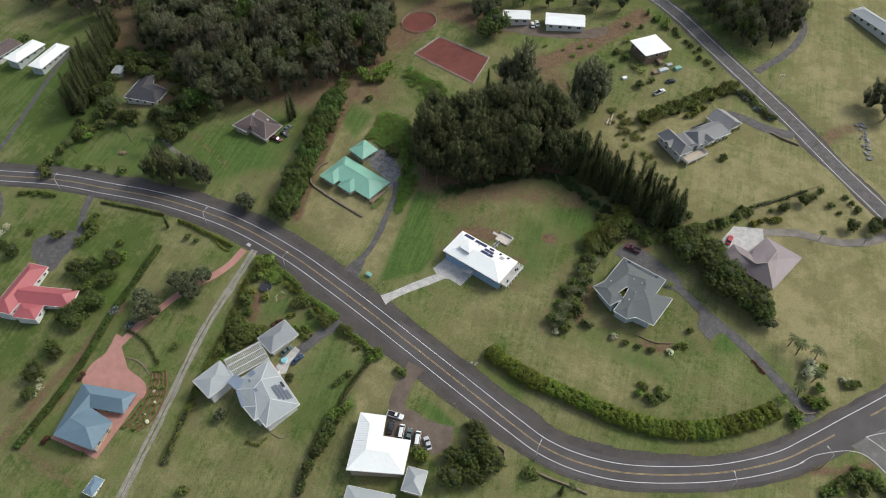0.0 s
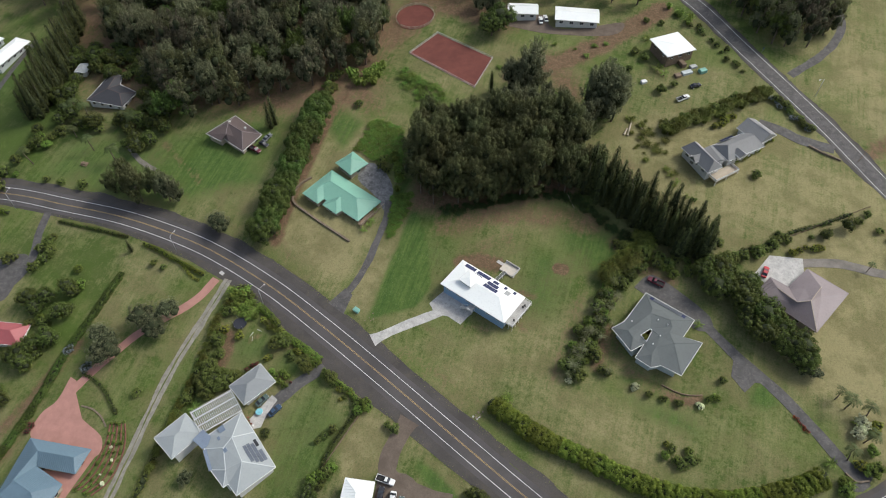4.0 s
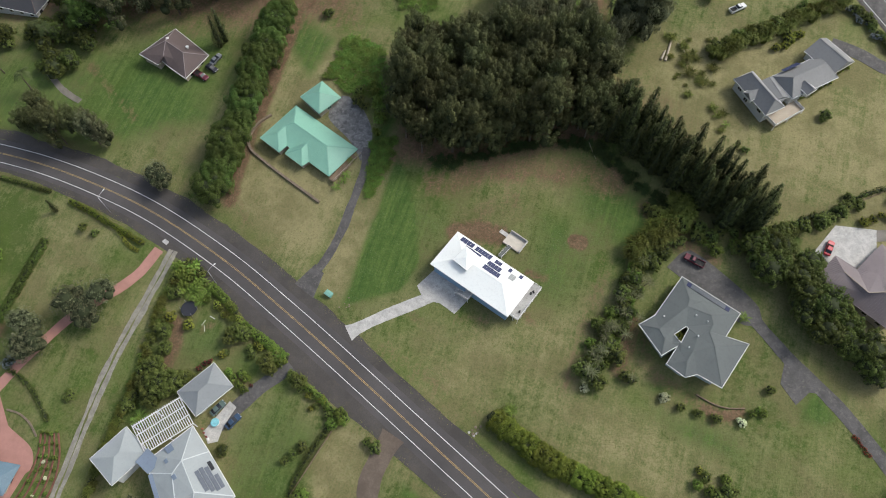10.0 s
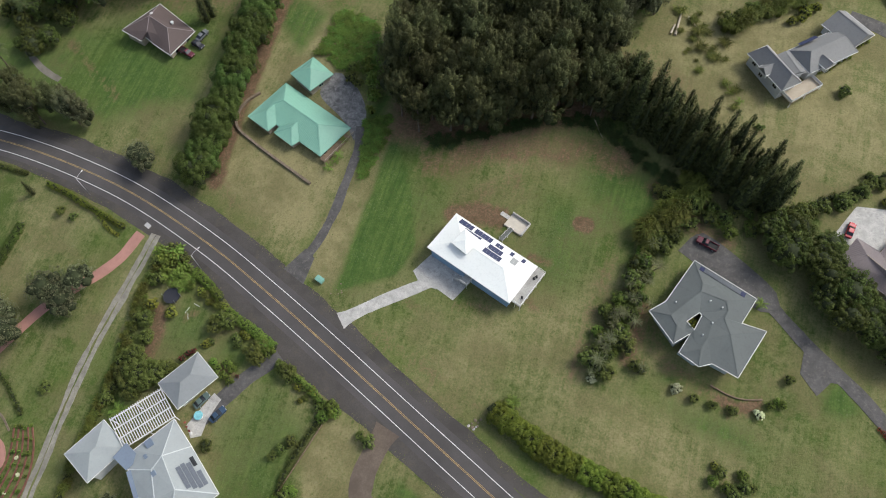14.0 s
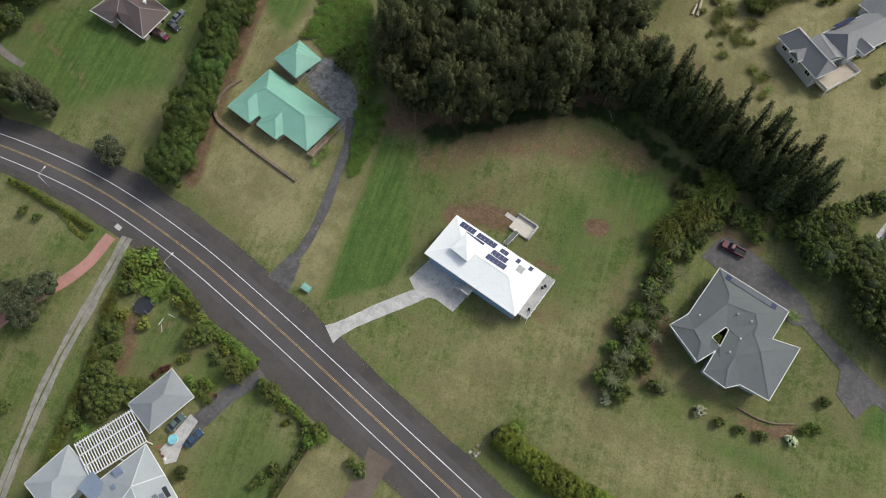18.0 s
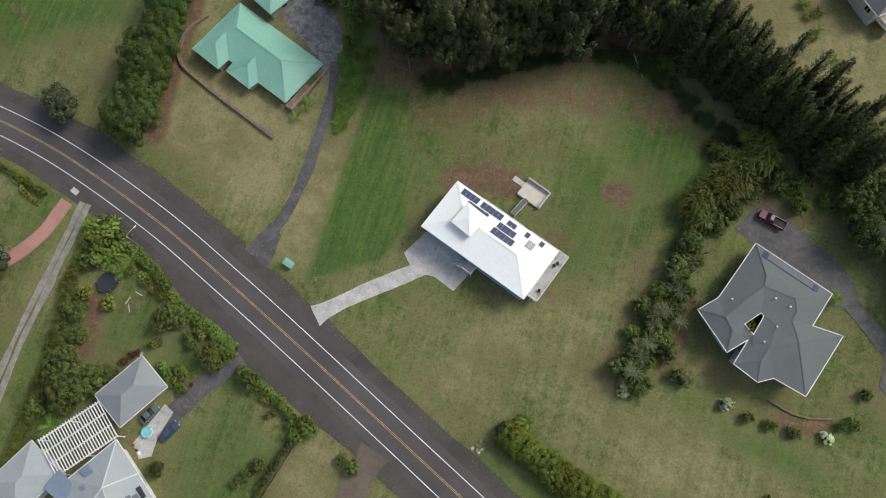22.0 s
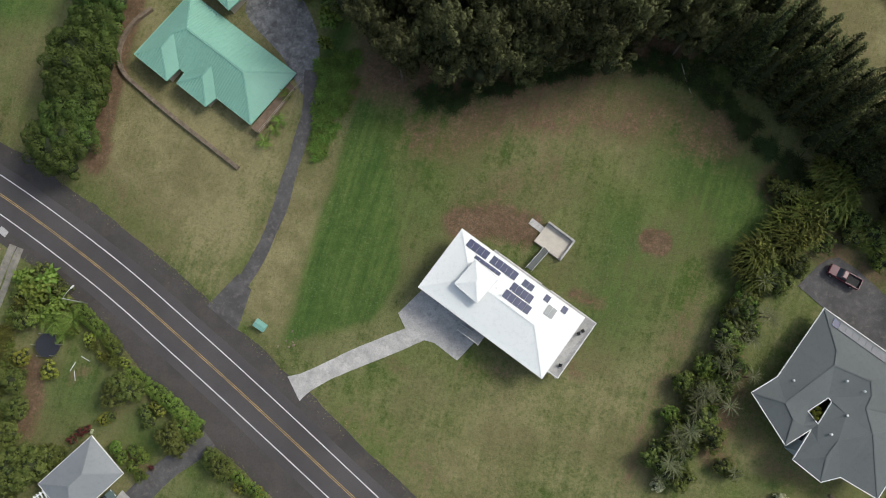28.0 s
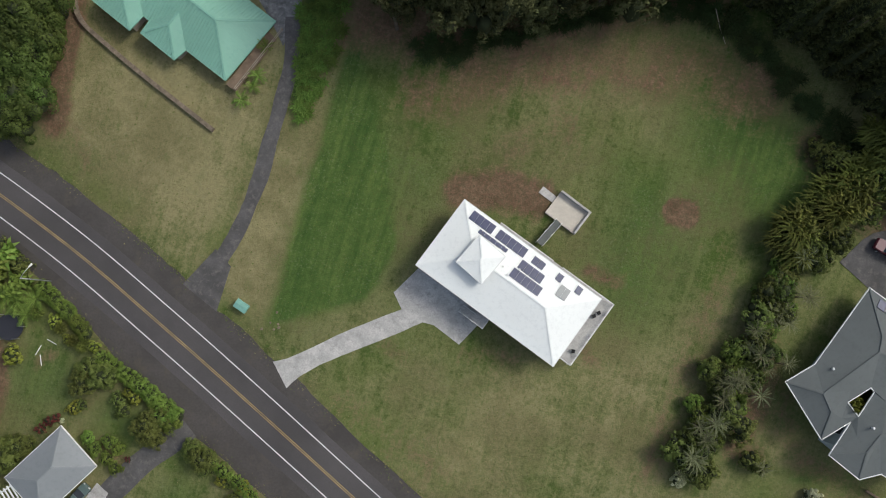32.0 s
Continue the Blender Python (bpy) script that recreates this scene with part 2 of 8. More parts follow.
M["solar_grey"] = surface("grey_solar_cells", (0.10, 0.115, 0.14), 0.3, 0.1, 0.8, 4.0, 0, 0.0, 0.6)
M["leaf_casuarina"] = leafy("casuarina_needles", (0.044, 0.053, 0.020), (0.20, 0.21, 0.088))
M["leaf_olive"] = leafy("olive_needles", (0.085, 0.092, 0.048), (0.250, 0.255, 0.140))
M["leaf_reed"] = leafy("reed_leaves", (0.04, 0.055, 0.010), (0.24, 0.255, 0.055))
M["leaf_weed"] = leafy("weed_leaves", (0.06, 0.115, 0.018), (0.20, 0.29, 0.055))
M["leaf_grey"] = leafy("grey_brown_needles", (0.070, 0.066, 0.040), (0.200, 0.185, 0.115))
# long grass, its blades coloured darker to carry the shade of the trees
M["leaf_under_shaded"] = leafy("shaded_undergrowth_blades", (0.030, 0.050, 0.014), (0.075, 0.105, 0.032))
M["leaf_row"] = leafy("row_tree_leaves", (0.038, 0.070, 0.014), (0.160, 0.222, 0.050))
M["leaf_pine"] = leafy("pine_needles", (0.025, 0.036, 0.011), (0.175, 0.190, 0.068))
M["leaf_broad"] = leafy("broad_leaves", (0.036, 0.056, 0.012), (0.175, 0.210, 0.050))
M["leaf_bright"] = leafy("bright_leaves", (0.080, 0.130, 0.022), (0.27, 0.36, 0.07))
M["leaf_yellow"] = leafy("yellow_green_leaves", (0.15, 0.17, 0.025), (0.38, 0.40, 0.07))
M["leaf_hedge"] = leafy("hedge_leaves", (0.060, 0.095, 0.014), (0.27, 0.32, 0.045))
M["leaf_blue"] = leafy("blue_grey_leaves", (0.12, 0.15, 0.16), (0.34, 0.38, 0.40))
M["leaf_palm"] = leafy("palm_fronds", (0.035, 0.052, 0.018), (0.16, 0.19, 0.07))
M["leaf_dry"] = leafy("dry_fronds", (0.085, 0.098, 0.045), (0.28, 0.285, 0.15))
M["leaf_red"] = leafy("red_leaves", (0.10, 0.022, 0.022), (0.24, 0.05, 0.05))
M["leaf_flower"] = leafy("red_flowers", (0.20, 0.03, 0.02), (0.45, 0.06, 0.04))
M["leaf_shrub"] = leafy("shrub_leaves", (0.060, 0.088, 0.018), (0.260, 0.300, 0.080))
M["leaf_white"] = leafy("pale_flowering_leaves", (0.48, 0.51, 0.30), (0.78, 0.80, 0.56))


# ---- the lie of the land ----
def eased(a, lo, hi):
    m, h = (lo + hi) / 2, (hi - lo) / 2
    q = (a - m) / h
    return m + h * np.where(np.abs(q) < 0.7, q, np.sign(q) * (0.7 + 0.5 * np.tanh((np.abs(q) - 0.7) / 0.5)))


def land(x, y):
    """The height of the ground, a hillside that rises to the right and ahead."""
    u = eased(np.asarray(x, float), -260, 260) / 100
    v = (eased(np.asarray(y, float), -60, 420) - 160) / 100
    return -1.07 + 7.77 * u + 8.56 * v - 2.2 * u * u + 0.38 * u * v - 0.84 * v * v


def gz(x, y):
    return float(land(x, y))


# ---- mesh helpers ----
class Geo:
    """Vertices and faces gathered into one mesh."""

    def __init__(self):
        self.v, self.f = [], []

    def face(self, *pts):
        i = len(self.v)
        self.v += [tuple(p) for p in pts]
        self.f.append(tuple(range(i, i + len(pts))))

    def solid(self, pts, faces):
        i = len(self.v)
        self.v += [tuple(p) for p in pts]
        self.f += [tuple(i + k for k in f) for f in faces]

    def prism(self, low, high):
        """A solid between two rings of the same count, low one anticlockwise seen from above."""
        n = len(low)
        self.solid([*low, *high], [tuple(reversed(range(n))), tuple(range(n, 2 * n))] + [(k, (k + 1) % n, n + (k + 1) % n, n + k) for k in range(n)])

    def box(self, x0, y0, z0, x1, y1, z1):
        self.prism([(x0, y0, z0), (x1, y0, z0), (x1, y1, z0), (x0, y1, z0)], [(x0, y0, z1), (x1, y0, z1), (x1, y1, z1), (x0, y1, z1)])

    def bar(self, a, b, w, h, up=(0, 0, 1)):
        """A beam from a to b, w wide and h high."""
        a, b = Vector(a), Vector(b)
        d = (b - a).normalized()
        s = d.cross(Vector(up))
        s = s.normalized() * w / 2 if s.length > 1e-6 else Vector((w / 2, 0, 0))
        u = s.cross(d).normalized() * h / 2
        ring = lambda p: [p - s - u, p + s - u, p + s + u, p - s + u]
        self.solid(ring(a) + ring(b), [(0, 3, 2, 1), (4, 5, 6, 7), (0, 1, 5, 4), (1, 2, 6, 5), (2, 3, 7, 6), (3, 0, 4, 7)])

    def tube(self, pts, radii, n=8):
        rows = []
        for k, p in enumerate(pts):
            p = Vector(p)
            d = (Vector(pts[min(k + 1, len(pts) - 1)]) - Vector(pts[max(k - 1, 0)])).normalized()
            s = d.orthogonal().normalized()
            t = d.cross(s)
            rows.append([p + radii[k] * (math.cos(6.2832 * j / n) * s + math.sin(6.2832 * j / n) * t) for j in range(n)])
        i = len(self.v)
        self.v += [tuple(q) for r in rows for q in r]
        for k in range(len(pts) - 1):
            for j in range(n):
                self.f.append((i + k * n + j, i + k * n + (j + 1) % n, i + (k + 1) * n + (j + 1) % n, i + (k + 1) * n + j))
        self.f.append(tuple(i + j for j in reversed(range(n))))
        self.f.append(tuple(i + (len(pts) - 1) * n + j for j in range(n)))

    def mesh(self, name, material, smooth=False):
        me = bpy.data.meshes.new(name)
        me.from_pydata(self.v, [], self.f)
        me.materials.append(material)
        if smooth:
            me.polygons.foreach_set("use_smooth", [True] * len(me.polygons))
        me.update()
        return me


def part(name, geo, material, parent, label="", smooth=False):
    """One mesh as a part of a thing."""
    ob = new(name, geo.mesh(name, material, smooth) if isinstance(geo, Geo) else geo)
    ob.parent = parent
    if label:
        tagged(ob, label)
    return ob


def thing(name, label, category, m=None, group="", kind=""):
    ob = new(name)
    ob.empty_display_size = 0.5
    if m is not None:
        ob.matrix_world = m
    return tagged(ob, label, category, group, kind)


def setting(name, geo, material, label, category, smooth=False):
    return tagged(new(name, geo.mesh(name, material, smooth)), label, category, "", "structure")


def curve_points(ctrl, step=1.5):
    """A smooth line through control points of any number of values."""
    c = [np.array(p, float) for p in ctrl]
    c = [2 * c[0] - c[1]] + c + [2 * c[-1] - c[-2]]
    out = []
    for k in range(1, len(c) - 2):
        p0, p1, p2, p3 = c[k - 1:k + 3]
        n = max(2, int(np.linalg.norm((p2 - p1)[:2]) / step))
        for j in range(n):
            t = j / n
            out.append(0.5 * (2 * p1 + (p2 - p0) * t + (2 * p0 - 5 * p1 + 4 * p2 - p3) * t * t + (3 * p1 - p0 - 3 * p2 + p3) * t ** 3))
    out.append(c[-2])
    return np.array(out)


def normals(line):
    d = np.gradient(line[:, :2], axis=0)
    d /= np.linalg.norm(d, axis=1)[:, None]
    return np.stack([-d[:, 1], d[:, 0]], 1)


def ribbon(line, left, right, lift, depth=0.25, ragged=0.0, seed=0):
    """A slab that follows the ground along a line, from an offset on the left to one on the right."""
    rng = np.random.RandomState(seed)
    n = normals(line)
    left = np.broadcast_to(left, len(line)) + (np.convolve(rng.randn(len(line) + 4), np.ones(5) / 2.2, "valid") * ragged if ragged else 0)
    right = np.broadcast_to(right, len(line)) + (np.convolve(rng.randn(len(line) + 4), np.ones(5) / 2.2, "valid") * ragged if ragged else 0)
    g = Geo()
    cols = 5
    for k in range(len(line)):
        for j in range(cols):
            q = line[k, :2] + n[k] * (left[k] + (right[k] - left[k]) * j / (cols - 1))
            g.v.append((q[0], q[1], gz(*q) + lift))
        for j in (0, cols - 1):
            x, y, z = g.v[k * (cols + 2) + j]
            g.v.append((x, y, z - depth))
    w = cols + 2
    for k in range(len(line) - 1):
        a, b = k * w, (k + 1) * w
        for j in range(cols - 1):
            g.f.append((a + j, a + j + 1, b + j + 1, b + j))
        g.f.append((a + cols, a, b, b + cols))
        g.f.append((a + cols - 1, a + cols + 1, b + cols + 1, b + cols - 1))
    return g


def patch(outline, lift, depth=0.25, step=2.0):
    """A slab over a smooth outline, laid on the ground."""
    pts = curve_points([*outline, outline[0]], step)[:-1] if step else np.array(outline, float)
    bm = bmesh.new()
    vs = [bm.verts.new((p[0], p[1], 0)) for p in pts]
    bm.faces.new(vs)
    bmesh.ops.triangulate(bm, faces=bm.faces[:])
    bmesh.ops.subdivide_edges(bm, edges=bm.edges[:], cuts=2, use_grid_fill=True)
    bm.normal_update()
    if sum(f.normal.z for f in bm.faces) < 0:
        bmesh.ops.reverse_faces(bm, faces=bm.faces[:])
    for v in bm.verts:
        v.co.z = gz(v.co.x, v.co.y) + lift
    edge = [e for e in bm.edges if e.is_boundary]
    out = bmesh.ops.extrude_edge_only(bm, edges=edge)
    for v in out["geom"]:
        if isinstance(v, bmesh.types.BMVert):
            v.co.z -= depth
    g = Geo()
    bm.verts.index_update()
    g.v = [tuple(v.co) for v in bm.verts]
    g.f = [tuple(v.index for v in f.verts) for f in bm.faces]
    bm.free()
    return g


# ---- the ground ----
def near_poly(x, y, poly, soft):
    """1 inside a polygon, 0 outside, with a soft edge."""
    inside = np.zeros(x.shape, bool)
    dist = np.full(x.shape, 1e9)
    n = len(poly)
    for k in range(n):
        (x0, y0), (x1, y1) = poly[k], poly[(k + 1) % n]
        with np.errstate(divide="ignore", invalid="ignore"):
            inside ^= ((y0 > y) != (y1 > y)) & (x < (x1 - x0) * (y - y0) / (y1 - y0 + 1e-12) + x0)
        t = np.clip(((x - x0) * (x1 - x0) + (y - y0) * (y1 - y0)) / ((x1 - x0) ** 2 + (y1 - y0) ** 2), 0, 1)
        dist = np.minimum(dist, np.hypot(x - x0 - t * (x1 - x0), y - y0 - t * (y1 - y0)))
    d = np.where(inside, dist, -dist)
    return np.clip(d / soft * 0.5 + 0.5, 0, 1)


def near_line(x, y, line, half, soft):
    dist = np.full(x.shape, 1e9)
    for (x0, y0), (x1, y1) in zip(line, line[1:]):
        t = np.clip(((x - x0) * (x1 - x0) + (y - y0) * (y1 - y0)) / ((x1 - x0) ** 2 + (y1 - y0) ** 2), 0, 1)
        dist = np.minimum(dist, np.hypot(x - x0 - t * (x1 - x0), y - y0 - t * (y1 - y0)))
    return np.clip((half - dist) / soft + 0.5, 0, 1)


def steps(lo, hi, fine, reach):
    mid = list(np.arange(lo, hi + fine / 2, fine))
    a, s = [lo], fine
    while a[-1] > -reach:
        s *= 1.25
        a.append(a[-1] - s)
    b, s = [hi], fine
    while b[-1] < reach:
        s *= 1.25
        b.append(b[-1] + s)
    return np.array(a[:0:-1] + mid + b[1:])


GX, GY = steps(-160, 150, 1.2, 3000), steps(70, 310, 1.2, 3000)
XX, YY = np.meshgrid(GX, GY)
xs, ys = XX.ravel(), YY.ravel()
zs = land(xs, ys)

# what grows where: dry 0 to 1, soil 0 to 1, lush 0 to 1; dry and lush also carry painted sun and shade
dry = np.full(xs.shape, 0.40)
soil = np.zeros(xs.shape)
lush = np.zeros(xs.shape)
for poly, value, soft in (
        ([(-66, 190), (-34, 162), (-18, 196), (-22, 222), (-38, 262), (-56, 258)], 0.85, 3),      # round the green-roofed house
        ([(-32, 158), (-17, 192), (-12, 205), (-8, 200), (-24, 152)], 0.95, 2),                    # strip along its drive
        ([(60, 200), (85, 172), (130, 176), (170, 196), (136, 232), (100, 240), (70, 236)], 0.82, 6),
        # next two: straw-dry lawns, values raised further to paint sunshine on this side
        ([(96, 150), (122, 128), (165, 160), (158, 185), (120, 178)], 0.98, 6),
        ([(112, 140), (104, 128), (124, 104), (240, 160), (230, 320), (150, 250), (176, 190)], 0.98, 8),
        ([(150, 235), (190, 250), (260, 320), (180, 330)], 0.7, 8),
        ([(-31, 108), (-23, 122), (-14, 117), (-17, 104), (-28, 100)], 0.95, 1.5), ([(-16, 145), (8, 147), (30, 141), (36, 128), (14, 121), (-8, 137)], 0.68, 5), ([(22, 120), (60, 104), (95, 104), (98, 116), (50, 124), (34, 131)], 0.66, 5), ([(-74, 168), (-94, 156), (-104, 132), (-100, 96), (-92, 96), (-86, 132)], 0.55, 3),
        ([(60, 240), (80, 290), (130, 262), (120, 232)], 0.3, 5),
        ([(-120, 205), (-66, 190), (-56, 225), (-70, 245), (-120, 232)], 0.40, 4),
        # first two outlines: green lawns, toned darker to stand in for cloud shade
        ([(-108, 250), (-60, 246), (-66, 218), (-112, 214)], 0.15, 5), ([(-150, 250), (-116, 240), (-118, 214), (-160, 222)], 0.25, 6), ([(-260, 245), (-160, 218), (-165, 300), (-240, 340)], 0.02, 6),
        ([(-150, 130), (-115, 158), (-112, 190), (-160, 205), (-220, 190), (-200, 110)], 0.12, 6),
        ([(-85, 168), (-125, 165), (-110, 130), (-95, 118)], 0.34, 4),
        ([(-50, 90), (-30, 105), (-28, 130), (-48, 130)], 0.22, 3)):
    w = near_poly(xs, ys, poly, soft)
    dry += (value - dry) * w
for poly, value, soft in (
        ([(-23.6, 152.4), (-8, 156), (-3, 164), (-4, 178), (-7.5, 193), (-9.5, 198)], 1.05, 1.0),
        ([(-22.6, 153), (-7, 157), (4, 170), (8, 182), (-2, 194), (-9.5, 197)], 0.5, 7),
        # second outline: shade of the windbreak on the lawn, put into the grass tone
        ([(36, 171), (43, 172), (45, 166), (40, 164), (36, 166)], 0.6, 3), ([(40, 196), (52, 189), (62, 179), (67, 172), (57, 163), (47, 168), (39, 184)], 0.95, 7), ([(-50, 92), (-32, 106), (-27, 118), (-38, 130), (-50, 120)], 0.5, 3), ([(-68, 146), (-66, 137), (-56, 139), (-52, 147), (-58, 150), (-64, 150)], 0.55, 3), ([(-50, 142), (-44, 138), (-44, 133), (-52, 138)], 0.6, 2),
        ([(25, 152), (34, 150), (44, 160), (40, 176), (30, 178), (27, 165)], 0.6, 5),
        ([(-19, 182), (-12, 205), (-8, 214), (-17, 206), (-20, 190)], 0.9, 1.5),
        ([(-50, 262), (-30, 240), (-38, 226), (-46, 240)], 0.8, 2),
        ([(-6.3, 107.0), (-1.6, 103.9), (2.9, 99.1), (5.5, 95.3), (1.1, 95.4), (-5.3, 101.2), (-7.2, 105.1)], 0.95, 1.0), ([(52.9, 130.2), (63, 129), (64.2, 126.9), (56.2, 127.6)], 0.95, 1.5), ([(56.6, 123), (61.9, 121), (72.6, 116.4), (73.9, 112.1), (66.4, 114.1), (57.5, 118.1)], 0.8, 3), ([(89.3, 123.6), (93.6, 127.6), (96.3, 126), (98.2, 121), (93.9, 119.6), (90.2, 120.6)], 0.95, 2),
        # these two deepen the green of the lawns as painted cloud shade
        ([(-106, 226), (-92, 238), (-74, 226), (-68, 214), (-96, 208)], 0.95, 5), ([(-150, 248), (-120, 238), (-104, 244), (-70, 250), (-66, 226), (-96, 206), (-122, 208), (-165, 226)], 0.6, 6),
        ([(-240, 250), (-205, 240), (-190, 300), (-225, 300)], 0.5, 6)):
    w = near_poly(xs, ys, poly, soft)
    lush = np.maximum(lush, value * w)
for line, half, value, soft in (
        ([(2, 187), (14, 191), (30, 191.5), (44, 189), (52, 186)], 6.0, 0.62, 7),
        ([(7.5, 172.6), (12.5, 173), (18.5, 171.0)], 3.2, 1.05, 3.0),
        ([(9, 176), (24, 182)], 4.0, 0.45, 8),
        ([(39.0, 168.6), (40.6, 167.9)], 2.0, 1.3, 1.2),
        ([(26, 160), (30, 158)], 1.0, 0.8, 2),
        ([(-58.6, 185), (-56.6, 197), (-53, 212), (-48.5, 230), (-43, 252)], 2.3, 1.0, 2), ([(-56, 184), (-52, 178)], 1.2, 0.6, 4),
        ([(-48, 240), (-42, 256)], 2.2, 0.7, 3),
        ([(-92, 216), (-112, 238)], 1.5, 0.6, 4),
        ([(30, 262), (56.3, 271.7), (67.5, 279.1), (79.0, 286.7), (96, 300)], 5.0, 1.15, 5), ([(105, 80), (111, 81.5), (119, 80.6), (128, 82)], 1.6, 0.9, 2),
        ([(-24, 292), (-4, 316), (30, 300)], 10.0, 0.85, 8),
        ([(44, 270), (52, 250), (48, 232)], 6.0, 0.75, 8),
        ([(150, 212), (170, 222)], 4.0, 0.7, 5),
        ([(46, 163), (42, 150), (37, 138), (34, 130)], 2.6, 0.5, 6), ([(8, 148), (14, 146.5)], 1.6, 0.6, 4), ([(-12, 140), (0, 132), (6, 124)], 3.0, 0.42, 8), ([(-6, 150), (-2, 147)], 1.0, 0.5, 3), ([(23, 150), (27, 146)], 1.5, 0.5, 3), ([(50, 152), (56, 132), (70, 122)], 2.2, 0.55, 4),
        ([(-68.4, 149), (-68.2, 143.2), (-69.8, 138.4)], 2.0, 0.95, 2.5), ([(-61.5, 147), (-59, 148.5)], 1.6, 0.6, 2), ([(-50, 134), (-46, 131)], 1.2, 0.7, 2),
        ([(-120, 150), (-150, 98)], 2.5, 0.7, 3),
        ([(12, 123), (2, 131), (-12, 145)], 1.2, 0.45, 4),
        ([(-128, 122), (-142, 98), (-120, 84)], 2.5, 0.5, 3),
        ([(60, 178), (66, 168), (74, 162)], 3.5, 0.7, 4), ([(52, 147), (50, 139), (47, 133.5), (50, 132)], 1.8, 0.85, 3), ([(66.8, 123.9), (72.5, 121.8), (75.6, 122.8)], 1.2, 1.05, 1.6),
        ([(20, 240), (60, 215), (75, 190)], 8.0, 0.4, 10)):
    w = near_line(xs, ys, line, half, soft)
    soil = np.maximum(soil, value * w)
# bare litter under the woods
for poly, value, soft in (
        ([(-12, 196), (-8, 236), (46, 240), (56, 205), (44, 196), (0, 192)], 0.85, 4),
        ([(-150, 262), (-60, 246), (-24, 246), (-20, 330), (-140, 420), (-230, 420)], 0.8, 8)):
    soil = np.maximum(soil, value * near_poly(xs, ys, poly, soft))

ground_geo = Geo()
ground_geo.v = list(zip(xs.tolist(), ys.tolist(), zs.tolist()))
nx = len(GX)
ground_geo.f = [(j * nx + i, j * nx + i + 1, (j + 1) * nx + i + 1, (j + 1) * nx + i) for j in range(len(GY) - 1) for i in range(nx - 1)]
n = Nodes("meadow")
p = n.world_place()
at = {}
for key in ("dry", "soil", "lush"):
    a = n.add("ShaderNodeAttribute")
    a.attribute_name = key
    at[key] = a.outputs["Fac"]
big, mid, small, tuft, blade = n.noise(p, 0.03, 4), n.noise(p, 0.14, 6, 0.7), n.noise(p, 0.55, 6, 0.75), n.noise(p, 1.9, 4, 0.75), n.noise(p, 6.0, 3, 0.7)
centred = lambda v, k: n.math("MULTIPLY", n.math("SUBTRACT", v, 0.5), k)
wobble = n.math("ADD", n.math("ADD", centred(mid, 1.7), centred(small, 1.3)), centred(tuft, 0.9))
mown = n.streaks(p, 72, 0.05, 0.8)
mown_b = n.streaks(p, -38, 0.04, 0.45)
wobble = n.math("ADD", wobble, n.math("ADD", centred(mown, 1.0), centred(mown_b, 0.45)))
d = n.ramp(n.math("ADD", at["dry"], n.math("ADD", wobble, centred(big, 2.1))), [(0.0, (0, 0, 0)), (1.0, (1, 1, 1))])
grass = n.mix(d, (0.079, 0.115, 0.028), (0.290, 0.257, 0.128))
l = n.ramp(n.math("ADD", at["lush"], n.math("MULTIPLY", wobble, 0.7)), [(0.15, (0, 0, 0)), (0.85, (1, 1, 1))])
thatch = n.ramp(n.math("ADD", n.noise(p, 0.075, 5, 0.65), centred(small, 0.25)), [(0.46, (0, 0, 0)), (0.60, (0.75, 0.75, 0.75))])
grass = n.mix(n.math("MULTIPLY", thatch, n.ramp(at["dry"], [(0.08, (0, 0, 0)), (0.3, (1, 1, 1))])), grass, (0.178, 0.160, 0.074))
fresh = n.ramp(n.math("ADD", n.noise(p, 0.05, 5, 0.6), centred(mid, 0.3)), [(0.48, (0, 0, 0)), (0.64, (0.5, 0.5, 0.5))])
grass = n.mix(n.math("MULTIPLY", fresh, n.ramp(at["dry"], [(0.5, (1, 1, 1)), (0.85, (0, 0, 0))])), grass, (0.085, 0.14, 0.024))
grass = n.mix(l, grass, n.mix(n.ramp(n.math("ADD", n.math("MULTIPLY", mown, 0.6), n.math("MULTIPLY", small, 0.5)), [(0.4, (0, 0, 0)), (0.7, (1, 1, 1))]), (0.047, 0.100, 0.022), (0.120, 0.172, 0.045)))
grass = n.mix(n.ramp(tuft, [(0.36, (0.42, 0.42, 0.42)), (0.56, (0, 0, 0))]), grass, n.mix(0.5, grass, (0.022, 0.036, 0.010)))
grass = n.mix(n.ramp(blade, [(0.38, (0.25, 0.25, 0.25)), (0.56, (0, 0, 0))]), grass, n.mix(0.5, grass, (0.02, 0.03, 0.01)))
pale = n.ramp(n.math("ADD", n.math("MULTIPLY", n.noise(p, 2.6, 3, 0.6), 1.0), n.math("MULTIPLY", mid, 0.35)), [(0.75, (0, 0, 0)), (0.92, (0.28, 0.28, 0.28))])
grass = n.mix(pale, grass, (0.26, 0.26, 0.16))
s = n.ramp(n.math("ADD", at["soil"], n.math("MULTIPLY", wobble, 0.7)), [(0.30, (0, 0, 0)), (0.85, (1, 1, 1))])
earth = n.mix(n.ramp(small, [(0.3, (0, 0, 0)), (0.7, (1, 1, 1))]), (0.115, 0.066, 0.040), (0.25, 0.165, 0.105))
earth = n.mix(n.ramp(tuft, [(0.4, (0.6, 0.6, 0.6)), (0.6, (0, 0, 0))]), earth, (0.075, 0.07, 0.035))
n.bump(n.math("ADD", n.math("ADD", blade, tuft), small), 0.7, 0.15)
meadow = n.end(n.mix(s, grass, earth), 0.95, 0.0, 0.1)
